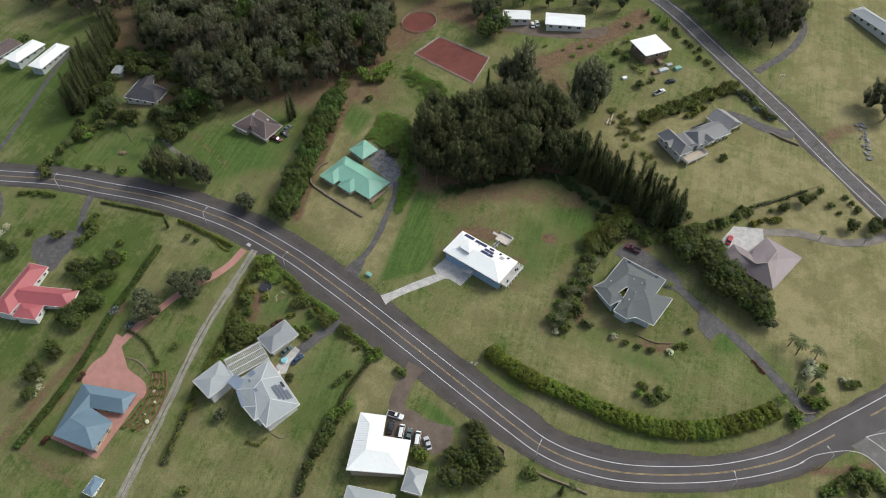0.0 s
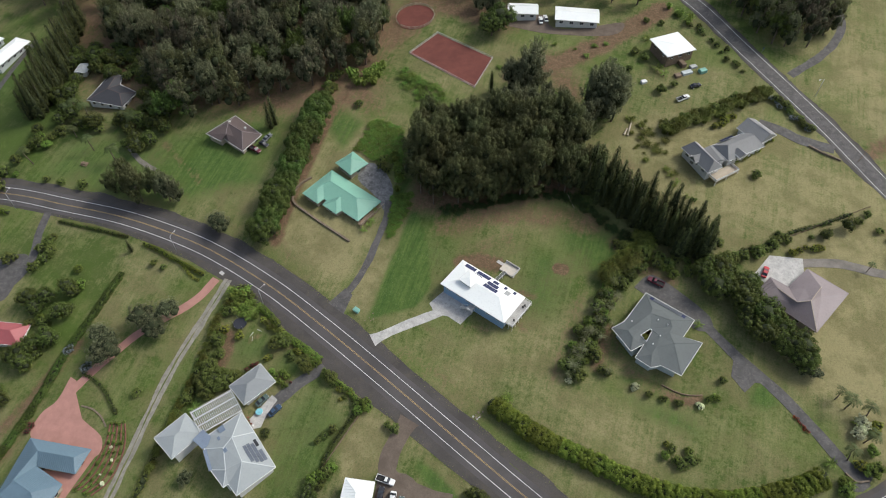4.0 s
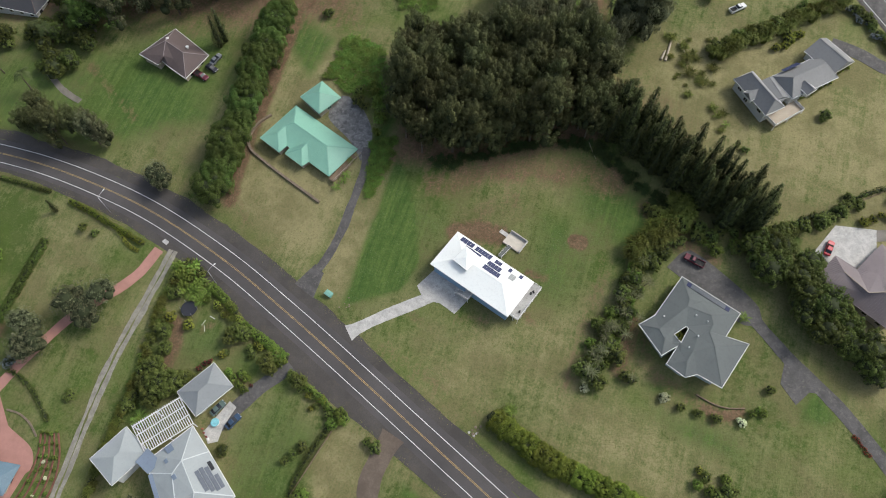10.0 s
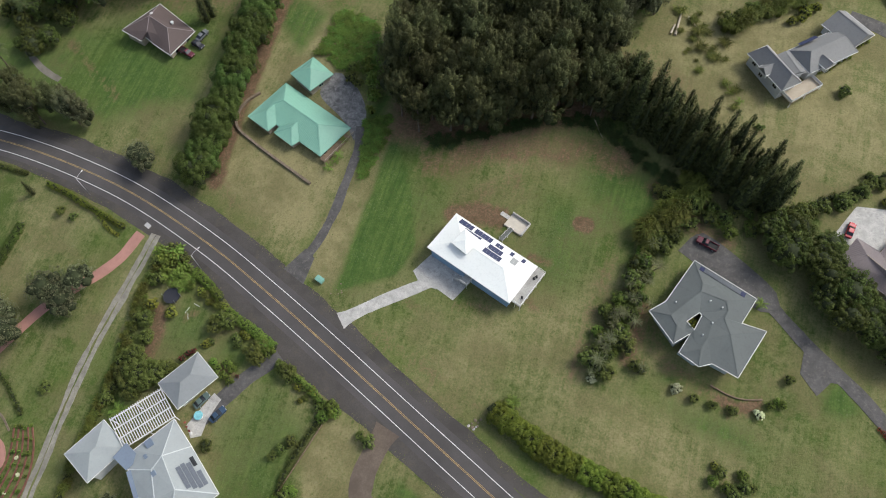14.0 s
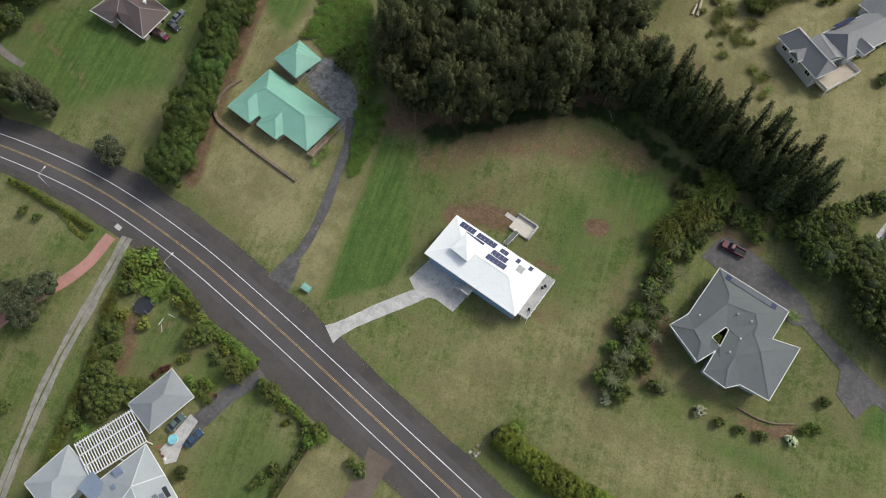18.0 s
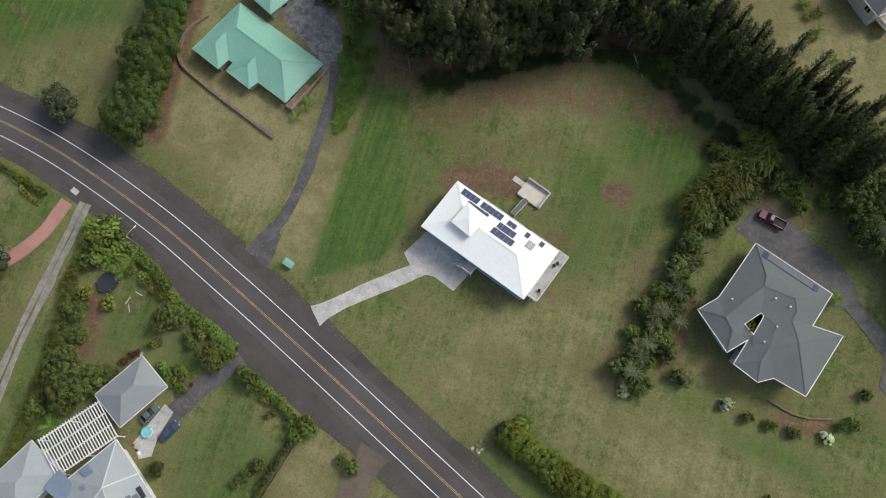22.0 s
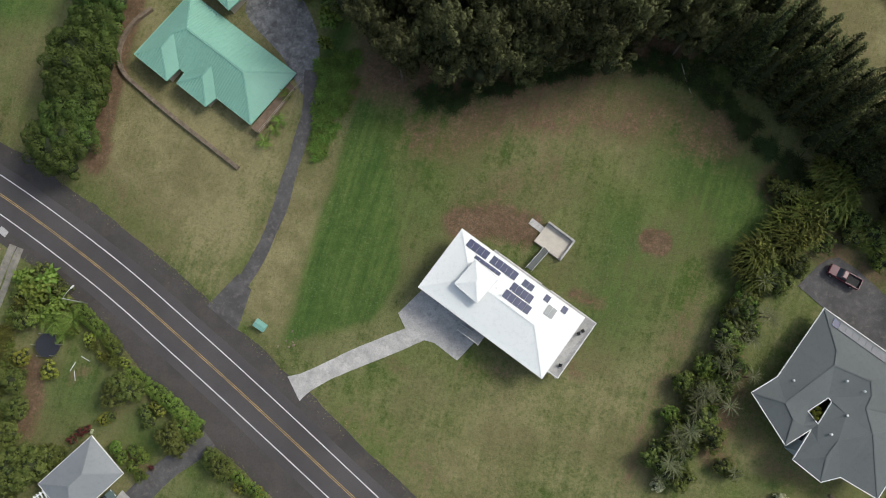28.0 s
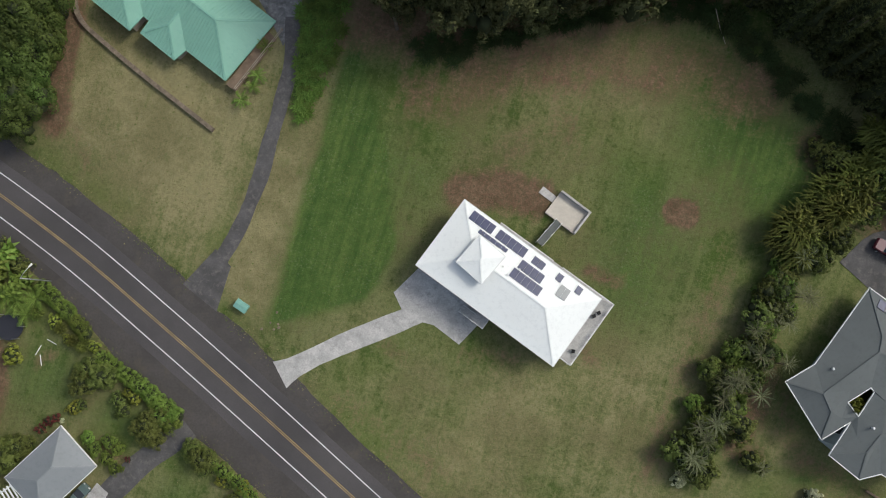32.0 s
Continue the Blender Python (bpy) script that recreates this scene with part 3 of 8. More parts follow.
ground = setting("ground", ground_geo, meadow, "grassy hillside with mown lawns, dry patches and bare reddish soil", "ground", True)
for key, values in (("dry", dry), ("soil", soil), ("lush", lush)):
    ground.data.attributes.new(key, "FLOAT", "POINT").data.foreach_set("value", values.astype(np.float32))

# ---- roads ----
ROAD = curve_points([(-420, 262, 2.9), (-330, 252, 2.9), (-260, 240, 2.9), (-201, 226.2, 2.9), (-169, 218.6, 2.9), (-146.5, 211, 2.9), (-120, 202, 2.9), (-97.5, 192, 2.95),
                     (-78.5, 181.5, 2.95), (-57, 166.4, 2.95), (-40, 152.3, 2.95), (-25, 139.2, 2.9), (-6.5, 122.6, 2.8), (8, 109.6, 2.8), (22.5, 96.8, 2.7), (32, 89.3, 2.6),
                     (44, 83.9, 2.6), (58.7, 81, 2.5), (81, 80.8, 2.4), (100, 83.8, 2.6), (112, 88.3, 2.8), (126, 94.6, 3.0), (140.5, 101.3, 3.0), (175, 118, 3.0), (240, 150, 3.0), (330, 190, 3.0)])
half = ROAD[:, 2]
wide = np.interp(ROAD[:, 0], [-150, -60, -20, 0, 20, 45, 63, 80, 140], [4.7, 5.4, 4.5, 4.2, 4.6, 4.8, 4.2, 3.3, 3.0])
narrow = np.interp(ROAD[:, 0], [-127, -82, -62, -50, -42, -34, -22, -12, 5, 20, 30, 60, 140], [2.9, 4.2, 3.8, 4.6, 6.0, 6.8, 6.6, 5.4, 4.8, 4.0, 3.0, 3.0, 3.0])
setting("road_shoulder_north", ribbon(ROAD, half + 1.2, half + wide, 0.045, 0.3, 0.28, 1), M["shoulder"], "worn brownish asphalt shoulder with a crumbling edge", "road shoulder")
setting("road_shoulder_south", ribbon(ROAD, -half - narrow, -half - 1.2, 0.045, 0.3, 0.13, 2), M["shoulder"], "worn brownish asphalt shoulder with a crumbling edge", "road shoulder")
setting("road", ribbon(ROAD, -half - 1.7, half + 1.7, 0.06, 0.25, 0.05, 3), M["asphalt"], "two-lane dark grey asphalt road", "road")
for name, off, w, m, label in (("edge_line_north", half, 0.09, "white_line", "white painted edge line"), ("edge_line_south", -half, 0.09, "white_line", "white painted edge line"),
                               ("centre_line_north", 0.14, 0.06, "yellow_line", "faded yellow painted centre line"), ("centre_line_south", -0.14, 0.06, "yellow_line", "faded yellow painted centre line")):
    line, o = ROAD, np.broadcast_to(off, len(ROAD))
    if name == "edge_line_south":
        keep = ROAD[:, 0] < 108
    elif "centre" in name:
        keep = (ROAD[:, 0] < 121) | (ROAD[:, 0] > 132)
    else:
        keep = ROAD[:, 0] > -1e9
    if "centre" in name:
        setting(name, ribbon(line[ROAD[:, 0] < 121], (o - w)[ROAD[:, 0] < 121], (o + w)[ROAD[:, 0] < 121], 0.066, 0.005), M[m], label, "road marking")
        setting(name + "_east", ribbon(line[ROAD[:, 0] > 133], (o - w)[ROAD[:, 0] > 133], (o + w)[ROAD[:, 0] > 133], 0.066, 0.005), M[m], label, "road marking")
    else:
        setting(name, ribbon(line[keep], (o - w)[keep], (o + w)[keep], 0.066, 0.005), M[m], label, "road marking")
SIDE = curve_points([(126, 95), (133, 88), (140, 77), (147, 60), (158, 30), (170, -10)])
setting("side_road", ribbon(SIDE, -6.0, 6.0, 0.052), M["sunlit"], "grey asphalt side road at a junction", "road")
setting("side_road_edge_line", ribbon(curve_points([(107.5, 83.6), (112, 85.6), (117.3, 86.6), (123, 87), (127.5, 85.6), (131.6, 80.5), (136, 70), (146, 40)]), -0.07, 0.07, 0.07, 0.005), M["white_line"], "white painted curved edge line", "road marking")
setting("junction_line", ribbon(curve_points([(129.5, 91.2), (134, 92.2), (138, 92.4), (140, 90), (143, 83)]), -0.07, 0.07, 0.07, 0.005), M["white_line"], "white painted island outline", "road marking")
setting("junction_line_south", ribbon(curve_points([(129.5, 91.2), (133, 88), (138, 82)]), -0.07, 0.07, 0.07, 0.005), M["white_line"], "white painted island outline", "road marking")
UPPER = curve_points([(60, 380), (84, 345), (100, 322), (113, 300), (123.5, 275.5), (136.3, 247), (146, 225), (156, 200), (165.5, 179), (176, 156), (190, 130)])
setting("upper_road_verge", ribbon(UPPER, -4.6, 4.6, 0.045, 0.3, 0.3, 5), M["shoulder"], "brown asphalt verge of the upper road", "road shoulder")
setting("upper_road", ribbon(UPPER, -3.9, 3.9, 0.06), M["drive_dark"], "grey asphalt upper road", "road")
for s_ in (-2.9, 2.9):
    setting("upper_road_edge_line", ribbon(UPPER, s_ - 0.08, s_ + 0.08, 0.066, 0.005), M["white_line"], "white painted edge line", "road marking")

# ---- driveways and paths ----
DRIVES = [
    ("concrete_driveway", [(-21.6, 144.9), (-19.6, 145.9), (-16.0, 147.6), (-9.5, 150.3), (-3.5, 152.6), (1.5, 154.5)], 1.6, "concrete", "pale concrete driveway to the white house"),
    ("asphalt_driveway", [(-34.2, 158.2), (-30.5, 163.6), (-27.2, 169.0), (-24.4, 175.5), (-22.5, 182.1), (-20.6, 188), (-19.3, 193.5), (-18.8, 200.5)], 1.2, "drive_dark", "mottled grey asphalt driveway to the green-roofed house"),
    ("garage_driveway", [(-36.2, 136.8), (-38.8, 134.8), (-44.1, 131.0), (-50.6, 125.1), (-54.0, 121.8)], 1.9, "drive_dark", "dark asphalt driveway beside a hedge"),
    ("curved_driveway", [(67.0, 162.0), (73, 157), (79.5, 150.0), (84.7, 143), (89.5, 135.8), (95.0, 129.2), (100.4, 122.0), (105.2, 114.6), (110.0, 106.0), (115.3, 96.8)], 1.7, "drive_dark", "grey asphalt driveway curving down to the road"),
    ("gravel_track", [(-72.8, 170.6), (-78.6, 156), (-84.4, 141.8), (-88.9, 127), (-92.6, 111.5), (-96, 98), (-101.5, 78), (-107, 60)], 1.5, "gravel", "two-rut gravel track through grass"),
    ("pink_path", [(-77.2, 171.2), (-81, 165.5), (-85.5, 161.2), (-93, 156.5), (-100.4, 151.5), (-107, 145), (-112.5, 139), (-117.5, 132), (-120, 127)], 1.5, "pavers", "pink paved garden drive"),
    ("red_house_driveway", [(-151.0, 207.5), (-151.3, 198), (-150, 187), (-152, 179), (-156.5, 173.5)], 1.6, "drive_dark", "grey driveway to the red-roofed house"),
    ("neighbour_driveway", [(-204, 222), (-196, 212), (-192, 200), (-194, 190)], 1.8, "drive_dark", "grey driveway beside a low hedge"),
    ("lower_driveway", [(-9.0, 118.6), (-11.9, 114.0), (-14.6, 107.7), (-14.0, 102), (-4, 96.5), (3, 94.5)], 2.6, "earth", "brown earth driveway to the parked cars"),
    ("far_driveway", [(-212, 231), (-208.6, 246), (-205, 270), (-202, 295), (-196.9, 319)], 1.4, "drive_dark", "grey driveway across bright grass"),
    ("sandy_driveway", [(172, 168), (162.8, 165.7), (152, 163.2), (143.8, 163.6), (135, 166.5), (128.8, 168.0), (118, 168.4)], 1.7, "gravel", "sandy gravel driveway"),
    ("bank_driveway", [(139, 256.5), (146, 261.5), (153.9, 267.1), (162, 275), (169.0, 286), (172, 300)], 1.7, "drive_dark", "grey driveway curving uphill under trees"),
    ("grey_house_driveway", [(120, 231), (126.8, 227), (134, 221.5), (144, 217)], 2.2, "drive_dark", "grey driveway behind a low wall"),
    ("garden_path", [(-112, 224), (-120, 230), (-128, 240)], 1.0, "gravel", "grey garden path between shrubs"),
]
for k, (name, ctrl, w, m, label) in enumerate(DRIVES):
    line = curve_points(ctrl, 1.0)
    if name == "gravel_track":
        for s_ in (-0.85, 0.85):
            setting("track_rut", ribbon(line, s_ - 0.62, s_ + 0.62, 0.06, 0.2, 0.12, 40 + k + int(s_ > 0)), M["rut"], "pale gravel wheel rut of a farm track", "track")
    else:
        w = w + (0.7 * np.exp(-np.linalg.norm(line[:, :2] - line[0, :2], axis=1) / 1.6) if name in ("concrete_driveway", "asphalt_driveway", "lower_driveway") else 0)
        setting(name, ribbon(line, -w, w, 0.085, 0.25, 0.08, 40 + k), M[m], label, "driveway")
for name, outline, step, m, label in (
        ("concrete_apron", [(-3.6, 157.3), (1.2, 161.8), (10.6, 153.6), (6.3, 149.2), (2.5, 152.2), (-1.8, 153.4)], 0, "concrete", "stained concrete parking apron"),
        ("asphalt_mouth", [(-37.0, 159.2), (-31.6, 154.8), (-29.2, 161.8), (-31.6, 164.6)], 0, "drive_dark", "grey asphalt driveway mouth at the road"),
        ("asphalt_court", [(-20.5, 196), (-17.4, 203), (-18.2, 208.5), (-21.5, 215), (-27.0, 219), (-31, 212), (-24, 203)], 2, "court", "mottled grey asphalt yard beside the green-roofed house"),
        ("house_forecourt", [(62.5, 160.6), (67.5, 164.8), (72, 163.2), (84.5, 149), (80, 144.5)], 2, "drive_dark", "brownish asphalt forecourt"),
        ("turning_place", [(88.6, 135.5), (86.4, 129.6), (89.2, 124.4), (93.0, 127.4), (95.4, 127.0), (92.4, 133.5)], 0, "drive_dark", "grey asphalt turning place"),
        ("pink_court", [(-119.3, 137.7), (-121.4, 129.9), (-125.4, 125.8), (-126.4, 118.8), (-117.4, 113.2), (-103.6, 111.1), (-102.7, 116.8), (-109.8, 122.5), (-116.0, 127.3), (-116.2, 135.2)], 1.2, "pavers", "pink paved forecourt"),
        ("pink_terrace", [(-131.5, 99.5), (-113, 91.5), (-102.5, 113), (-120.5, 114)], 0, "pavers", "pink paved terrace round the house"),
        ("garage_apron", [(-57.5, 120.5), (-51.5, 128.0), (-49.6, 126.4), (-52.5, 121.5), (-53.5, 118.0), (-56, 117.5)], 0, "concrete", "brown concrete parking apron"),
        ("car_yard", [(-17.5, 103), (-9.5, 103), (-4.5, 98.2), (1, 94.2), (2.5, 91.5), (-2, 88.5), (-9, 90), (-18, 92.5)], 2, "earth", "brown earth parking yard"),
        ("red_house_court", [(-167.3, 177.0), (-168.8, 185.7), (-157.9, 188.7), (-151.5, 187.0), (-152.5, 176.8), (-154.5, 169.3), (-159.0, 170.0)], 1.5, "drive_dark", "grey asphalt court beside the red-roofed house"),
        ("riding_arena", [(-13.6, 279.7), (-1.6, 291.6), (21.5, 273.1), (13.5, 256.1)], 0, "clay", "rust-red clay riding arena"),
        ("round_pen_floor", [(-20.2, 304.5), (-17.7, 310.3), (-11.7, 312.7), (-5.7, 310.3), (-3.2, 304.5), (-5.7, 298), (-11.7, 295.6), (-17.7, 298)], 1.5, "clay", "rust-red clay floor of the round pen"),
        ("barn_yard", [(28, 294), (46, 287), (72, 284), (78, 292), (60, 289.5), (48, 291), (44, 300), (30, 295.5)], 2, "earth", "bare earth barn yard"),
        ("paved_court", [(101.5, 164.2), (108, 157), (117.5, 163.5), (119, 170), (108.5, 171.5)], 0, "concrete", "weathered paved court beside the taupe roof"),
        ("driveway_mouth", [(110, 98.5), (112.6, 102.5), (118.2, 100.4), (113.0, 96.0)], 0.8, "drive_dark", "grey asphalt driveway mouth")):
    lift = 0.11 if m in ("concrete", "pavers") else 0.075
    setting(name, patch(outline, lift, 0.3, step), M[m], label, "driveway" if "arena" not in name and "pen" not in name else "riding arena")


# ---- buildings ----
def rect_of(corners):
    """Centre, angle, length and width of a rectangle given by its rough corners."""
    c = [Vector(p) for p in corners]
    mid = sum(c, Vector((0, 0))) / 4
    e0, e1 = ((c[1] - c[0]) + (c[2] - c[3])) / 2, ((c[3] - c[0]) + (c[2] - c[1])) / 2
    if e0.length < e1.length:
        e0, e1 = e1, e0
    return mid, math.atan2(e0.y, e0.x), e0.length, e1.length


def hip_roof(L, W, rise, thick=0.22, kind="hip"):
    g = Geo()
    a, b = L / 2, W / 2
    r = {"hip": max(0.01, a - b), "gable": a, "half": a - b * 0.55}[kind]
    low = [(-a, -b, -thick), (a, -b, -thick), (a, b, -thick), (-a, b, -thick)]
    top = [(-a, -b, 0), (a, -b, 0), (a, b, 0), (-a, b, 0), (-r, 0, rise), (r, 0, rise)]
    g.solid(low + top, [(3, 2, 1, 0), (0, 1, 5, 4), (1, 2, 6, 5), (2, 3, 7, 6), (3, 0, 4, 7), (4, 5, 9, 8), (6, 7, 8, 9), (5, 6, 9), (7, 4, 8)])
    return g, r


def roof_lines(L, W, rise, r, size=0.22, kind="hip"):
    """Ridge and hip caps."""
    a, b = L / 2, W / 2
    out = []
    lines = [((-r, 0, rise), (r, 0, rise))] if r > 0.1 else []
    if kind != "gable":
        lines += [((-a, -b, 0), (-r, 0, rise)), ((-a, b, 0), (-r, 0, rise)), ((a, -b, 0), (r, 0, rise)), ((a, b, 0), (r, 0, rise))]
    for p, q in lines:
        g = Geo()
        g.bar(Vector(p) + Vector((0, 0, 0.015)), Vector(q) + Vector((0, 0, 0.015)), size, 0.05)
        out.append(g)
    return out


def roof_ribs(L, W, rise, r, gap, w=0.11, h=0.10):
    """Standing seams that run up every slope of a hip roof."""
    g = Geo()
    a, b = L / 2, W / 2
    for k in range(1, int(L / gap)):
        x = -a + k * gap
        t = 1.0 if abs(x) <= r else (a - abs(x)) / max(1e-6, a - r)
        for s in (-1, 1):
            g.bar((x, s * b, h / 2), (x, s * b * (1 - t), rise * t + h / 2), w, h)
    for k in range(1, int(W / gap)):
        y = -b + k * gap
        t = 1 - abs(y) / b
        for s in (-1, 1):
            g.bar((s * a, y, h / 2), (s * (a - (a - r) * t), y, rise * t + h / 2), w, h)
    return g


def window(parent, x, y, z, w, h, out, trim, m=None):
    """A window in a wall at (x, y), facing along out (+-1 in x or y)."""
    ox, oy = out
    g = Geo()
    for dz in (-h / 2, h / 2):
        g.box(x - (w / 2 + 0.06) * abs(oy) - 0.05 * abs(ox), y - (w / 2 + 0.06) * abs(ox) - 0.05 * abs(oy), z + dz - 0.05, x + (w / 2 + 0.06) * abs(oy) + 0.05 * abs(ox), y + (w / 2 + 0.06) * abs(ox) + 0.05 * abs(oy), z + dz + 0.05)
    for dw in (-w / 2, 0, w / 2):
        cx, cy = x + dw * abs(oy), y + dw * abs(ox)
        g.box(cx - 0.05, cy - 0.05, z - h / 2, cx + 0.05, cy + 0.05, z + h / 2)
    f = part("window", g, trim, parent)
    p = Geo()
    p.box(x - w / 2 * abs(oy) - 0.02 * abs(ox), y - w / 2 * abs(ox) - 0.02 * abs(oy), z - h / 2, x + w / 2 * abs(oy) + 0.02 * abs(ox), y + w / 2 * abs(ox) + 0.02 * abs(oy), z + h / 2)
    part("pane", p, M["glass"], f)


def wing(owner, corners, eave, rise, roof, wall, base, over=0.7, kind="hip", ribs=0.0, trim=None, caps=True, open_walls=False):
    """One rectangular wing of a house: walls with windows, roof with caps, all parts of the house."""
    mid, ang, L, W = rect_of(corners)
    m = pose(mid.x, mid.y, eave, 0, 0, math.degrees(ang))
    trim = trim or M["white_trim"]
    local = owner.matrix_world.inverted() @ m

    def put(ob):
        ob.matrix_local = local
        return ob
    g, r = hip_roof(L, W, rise, 0.2, kind)
    top = put(part("roof", g, roof, owner))
    fas = Geo()
    a, b = L / 2 + 0.02, W / 2 + 0.02
    for p, q in (((-a, -b), (a, -b)), ((a, -b), (a, b)), ((a, b), (-a, b)), ((-a, b), (-a, -b))):
        fas.bar((*p, -0.11), (*q, -0.11), 0.1, 0.26)
    part("fascia", fas, trim, top)
    if caps:
        for c in roof_lines(L, W, rise, r, 0.24, kind):
            part("ridge_cap", c, roof, top)
    if ribs:
        tagged(part("roof_seams", roof_ribs(L, W, rise, r, ribs), roof, top), kind="stuff")
    a, b, low = L / 2 - over, W / 2 - over, base - eave
    if open_walls:
        for x in (-a, 0, a) if L > 9 else (-a, a):
            for y in (-b, b):
                c = Geo()
                c.box(x - 0.1, y - 0.1, low, x + 0.1, y + 0.1, -0.2)
                put(part("post", c, trim, owner))
        return top
    w = Geo()
    ring = lambda k, z: [(-a + k, -b + k, z), (a - k, -b + k, z), (a - k, b - k, z), (-a + k, b - k, z)]
    i = ring(0, low) + ring(0, -0.2) + ring(0.2, -0.2) + ring(0.2, low)
    w.solid(i, [f for k in range(4) for f in ((k, (k + 1) % 4, 4 + (k + 1) % 4, 4 + k), (4 + k, 4 + (k + 1) % 4, 8 + (k + 1) % 4, 8 + k), (8 + k, 8 + (k + 1) % 4, 12 + (k + 1) % 4, 12 + k))])
    wob = put(part("wall", w, wall, owner))
    if kind == "gable":
        for s in (-1, 1):
            t = Geo()
            t.prism([(s * a, -b, -0.2), (s * a, b, -0.2), (s * a, 0, rise * b / (b + over) - 0.2)], [(s * (a - 0.2), -b, -0.2), (s * (a - 0.2), b, -0.2), (s * (a - 0.2), 0, rise * b / (b + over) - 0.2)])
            part("gable_wall", t, wall, wob)
    n = max(1, int(2 * a / 3.6))
    for s in (-1, 1):
        for k in range(n):
            window(wob, -a + (k + 0.5) * 2 * a / n, s * b, -1.45, 1.5, 1.25, (0, s), trim)
    n = max(1, int(2 * b / 4.2))
    for s in (-1, 1):
        for k in range(n):
            window(wob, s * a, -b + (k + 0.5) * 2 * b / n, -1.45, 1.4, 1.25, (s, 0), trim)
    return top


def low_ground(corners):
    return min(gz(*p) for p in corners)


def on_slope(owner, corners, eave, rise, x, y, side, kind="hip"):
    """A point on a wing's roof: x along it, y up its slope from 0 at the eave to 1 at the ridge, on side +-1; with the slope's angle."""
    mid, ang, L, W = rect_of(corners)
    t = math.degrees(math.atan2(rise, W / 2))
    return owner.matrix_world.inverted() @ pose(mid.x, mid.y, eave, 0, 0, math.degrees(ang)) @ pose(x, side * W / 2 * (1 - y), rise * y, -side * t, 0, 0)


def solar(owner, m, columns, rows, pw=1.0, ph=1.65, mat="solar"):
    for i in range(columns):
        for j in range(rows):
            g = Geo()
            x, y = (i - (columns - 1) / 2) * (pw + 0.03), (j - (rows - 1) / 2) * (ph + 0.03)
            g.box(x - pw / 2, y - ph / 2, 0.06, x + pw / 2, y + ph / 2, 0.11)
            ob = part("solar_panel", g, M[mat], owner)
            ob.matrix_local = m


def vent(owner, m, r=0.12, h=0.6):
    g = Geo()
    g.tube([(0, 0, -0.2), (0, 0, h)], [r, r], 8)
    g.tube([(0, 0, h), (0, 0, h + 0.12)], [r * 1.6, r * 1.2], 8)
    part("vent_pipe", g, M["white_trim"], owner).matrix_local = m


def faceted(points, facets, inv):
    """A roof skin of flat facets that share their corners."""
    g, known = Geo(), {}

    def corner(key, place):
        if key not in known:
            known[key] = len(g.v)
            g.v.append(tuple(place))
        return known[key]
    for facet in facets:
        ring = [inv @ Vector(points[k]) for k in facet]
        mid = sum(ring, Vector((0, 0, 0))) / len(ring)
        ids = [corner(k, p) for k, p in zip(facet, ring)]
        if sum((ring[j - 1] - mid).cross(ring[j] - mid).z for j in range(len(ring))) < 0:
            ids.reverse()
        if len(ids) <= 4:
            g.f.append(tuple(ids))
        else:
            m = corner(facet, mid)
            g.f += [(ids[j - 1], ids[j], m) for j in range(len(ids))]
    return g




def house(name, label, wings, roof, wall, ribs=0.0, **more):
    c = [p for w in wings for p in w[0]]
    x, y = sum(p[0] for p in c) / len(c), sum(p[1] for p in c) / len(c)
    h = thing(name, label, "house", pose(x, y, gz(x, y)))
    for corners, eave, rise, *kind in wings:
        wing(h, corners, eave, rise, M[roof], M[wall], low_ground(corners) - 0.5, kind=kind[0] if kind else "hip", ribs=ribs, **more)
    bpy.context.view_layer.update()
    return h


def seams(points, facet, inv, gap, w=0.10, h=0.09):
    """Standing seams that run straight up one flat slope."""
    ring = [inv @ Vector(points[k]) for k in facet]
    up = sum(((ring[k - 1] - ring[0]).cross(ring[k] - ring[0]) for k in range(2, len(ring))), Vector((0, 0, 0))).normalized()
    up = up if up.z > 0 else -up
    along = Vector((0, 0, 1)).cross(up).normalized()
    rise = up.cross(along)
    flat = [((p - ring[0]).dot(along), (p - ring[0]).dot(rise)) for p in ring]
    g = Geo()
    lo, hi = min(p[0] for p in flat), max(p[0] for p in flat)
    for k in range(1, int((hi - lo) / gap)):
        a = lo + k * gap
        hits = sorted(q[1] + (p[1] - q[1]) * (a - q[0]) / (p[0] - q[0]) for q, p in zip(flat, flat[1:] + flat[:1]) if (q[0] - a) * (p[0] - a) < 0)
        for b, c in zip(hits[::2], hits[1::2]):
            if c - b > 0.2:
                g.bar(ring[0] + along * a + rise * b + up * (h / 2 + 0.02), ring[0] + along * a + rise * c + up * (h / 2 + 0.02), w, h, up)
    return g


def inset(ring, d):
    """A ring of plan points moved inwards by d."""
    area = sum(a[0] * b[1] - b[0] * a[1] for a, b in zip(ring, ring[1:] + ring[:1]))
    s = 1 if area > 0 else -1
    out = []
    for k, p in enumerate(ring):
        a, b = Vector(ring[k - 1][:2]), Vector(ring[(k + 1) % len(ring)][:2])
        p = Vector(p[:2])
        u, v = (p - a).normalized(), (b - p).normalized()
        nu, nv = Vector((-u.y, u.x)) * s, Vector((-v.y, v.x)) * s
        m = nu + nv
        out.append(p + m * (d / max(0.35, m.dot(nu))) if m.length > 1e-3 else p + nu * d)
    return out


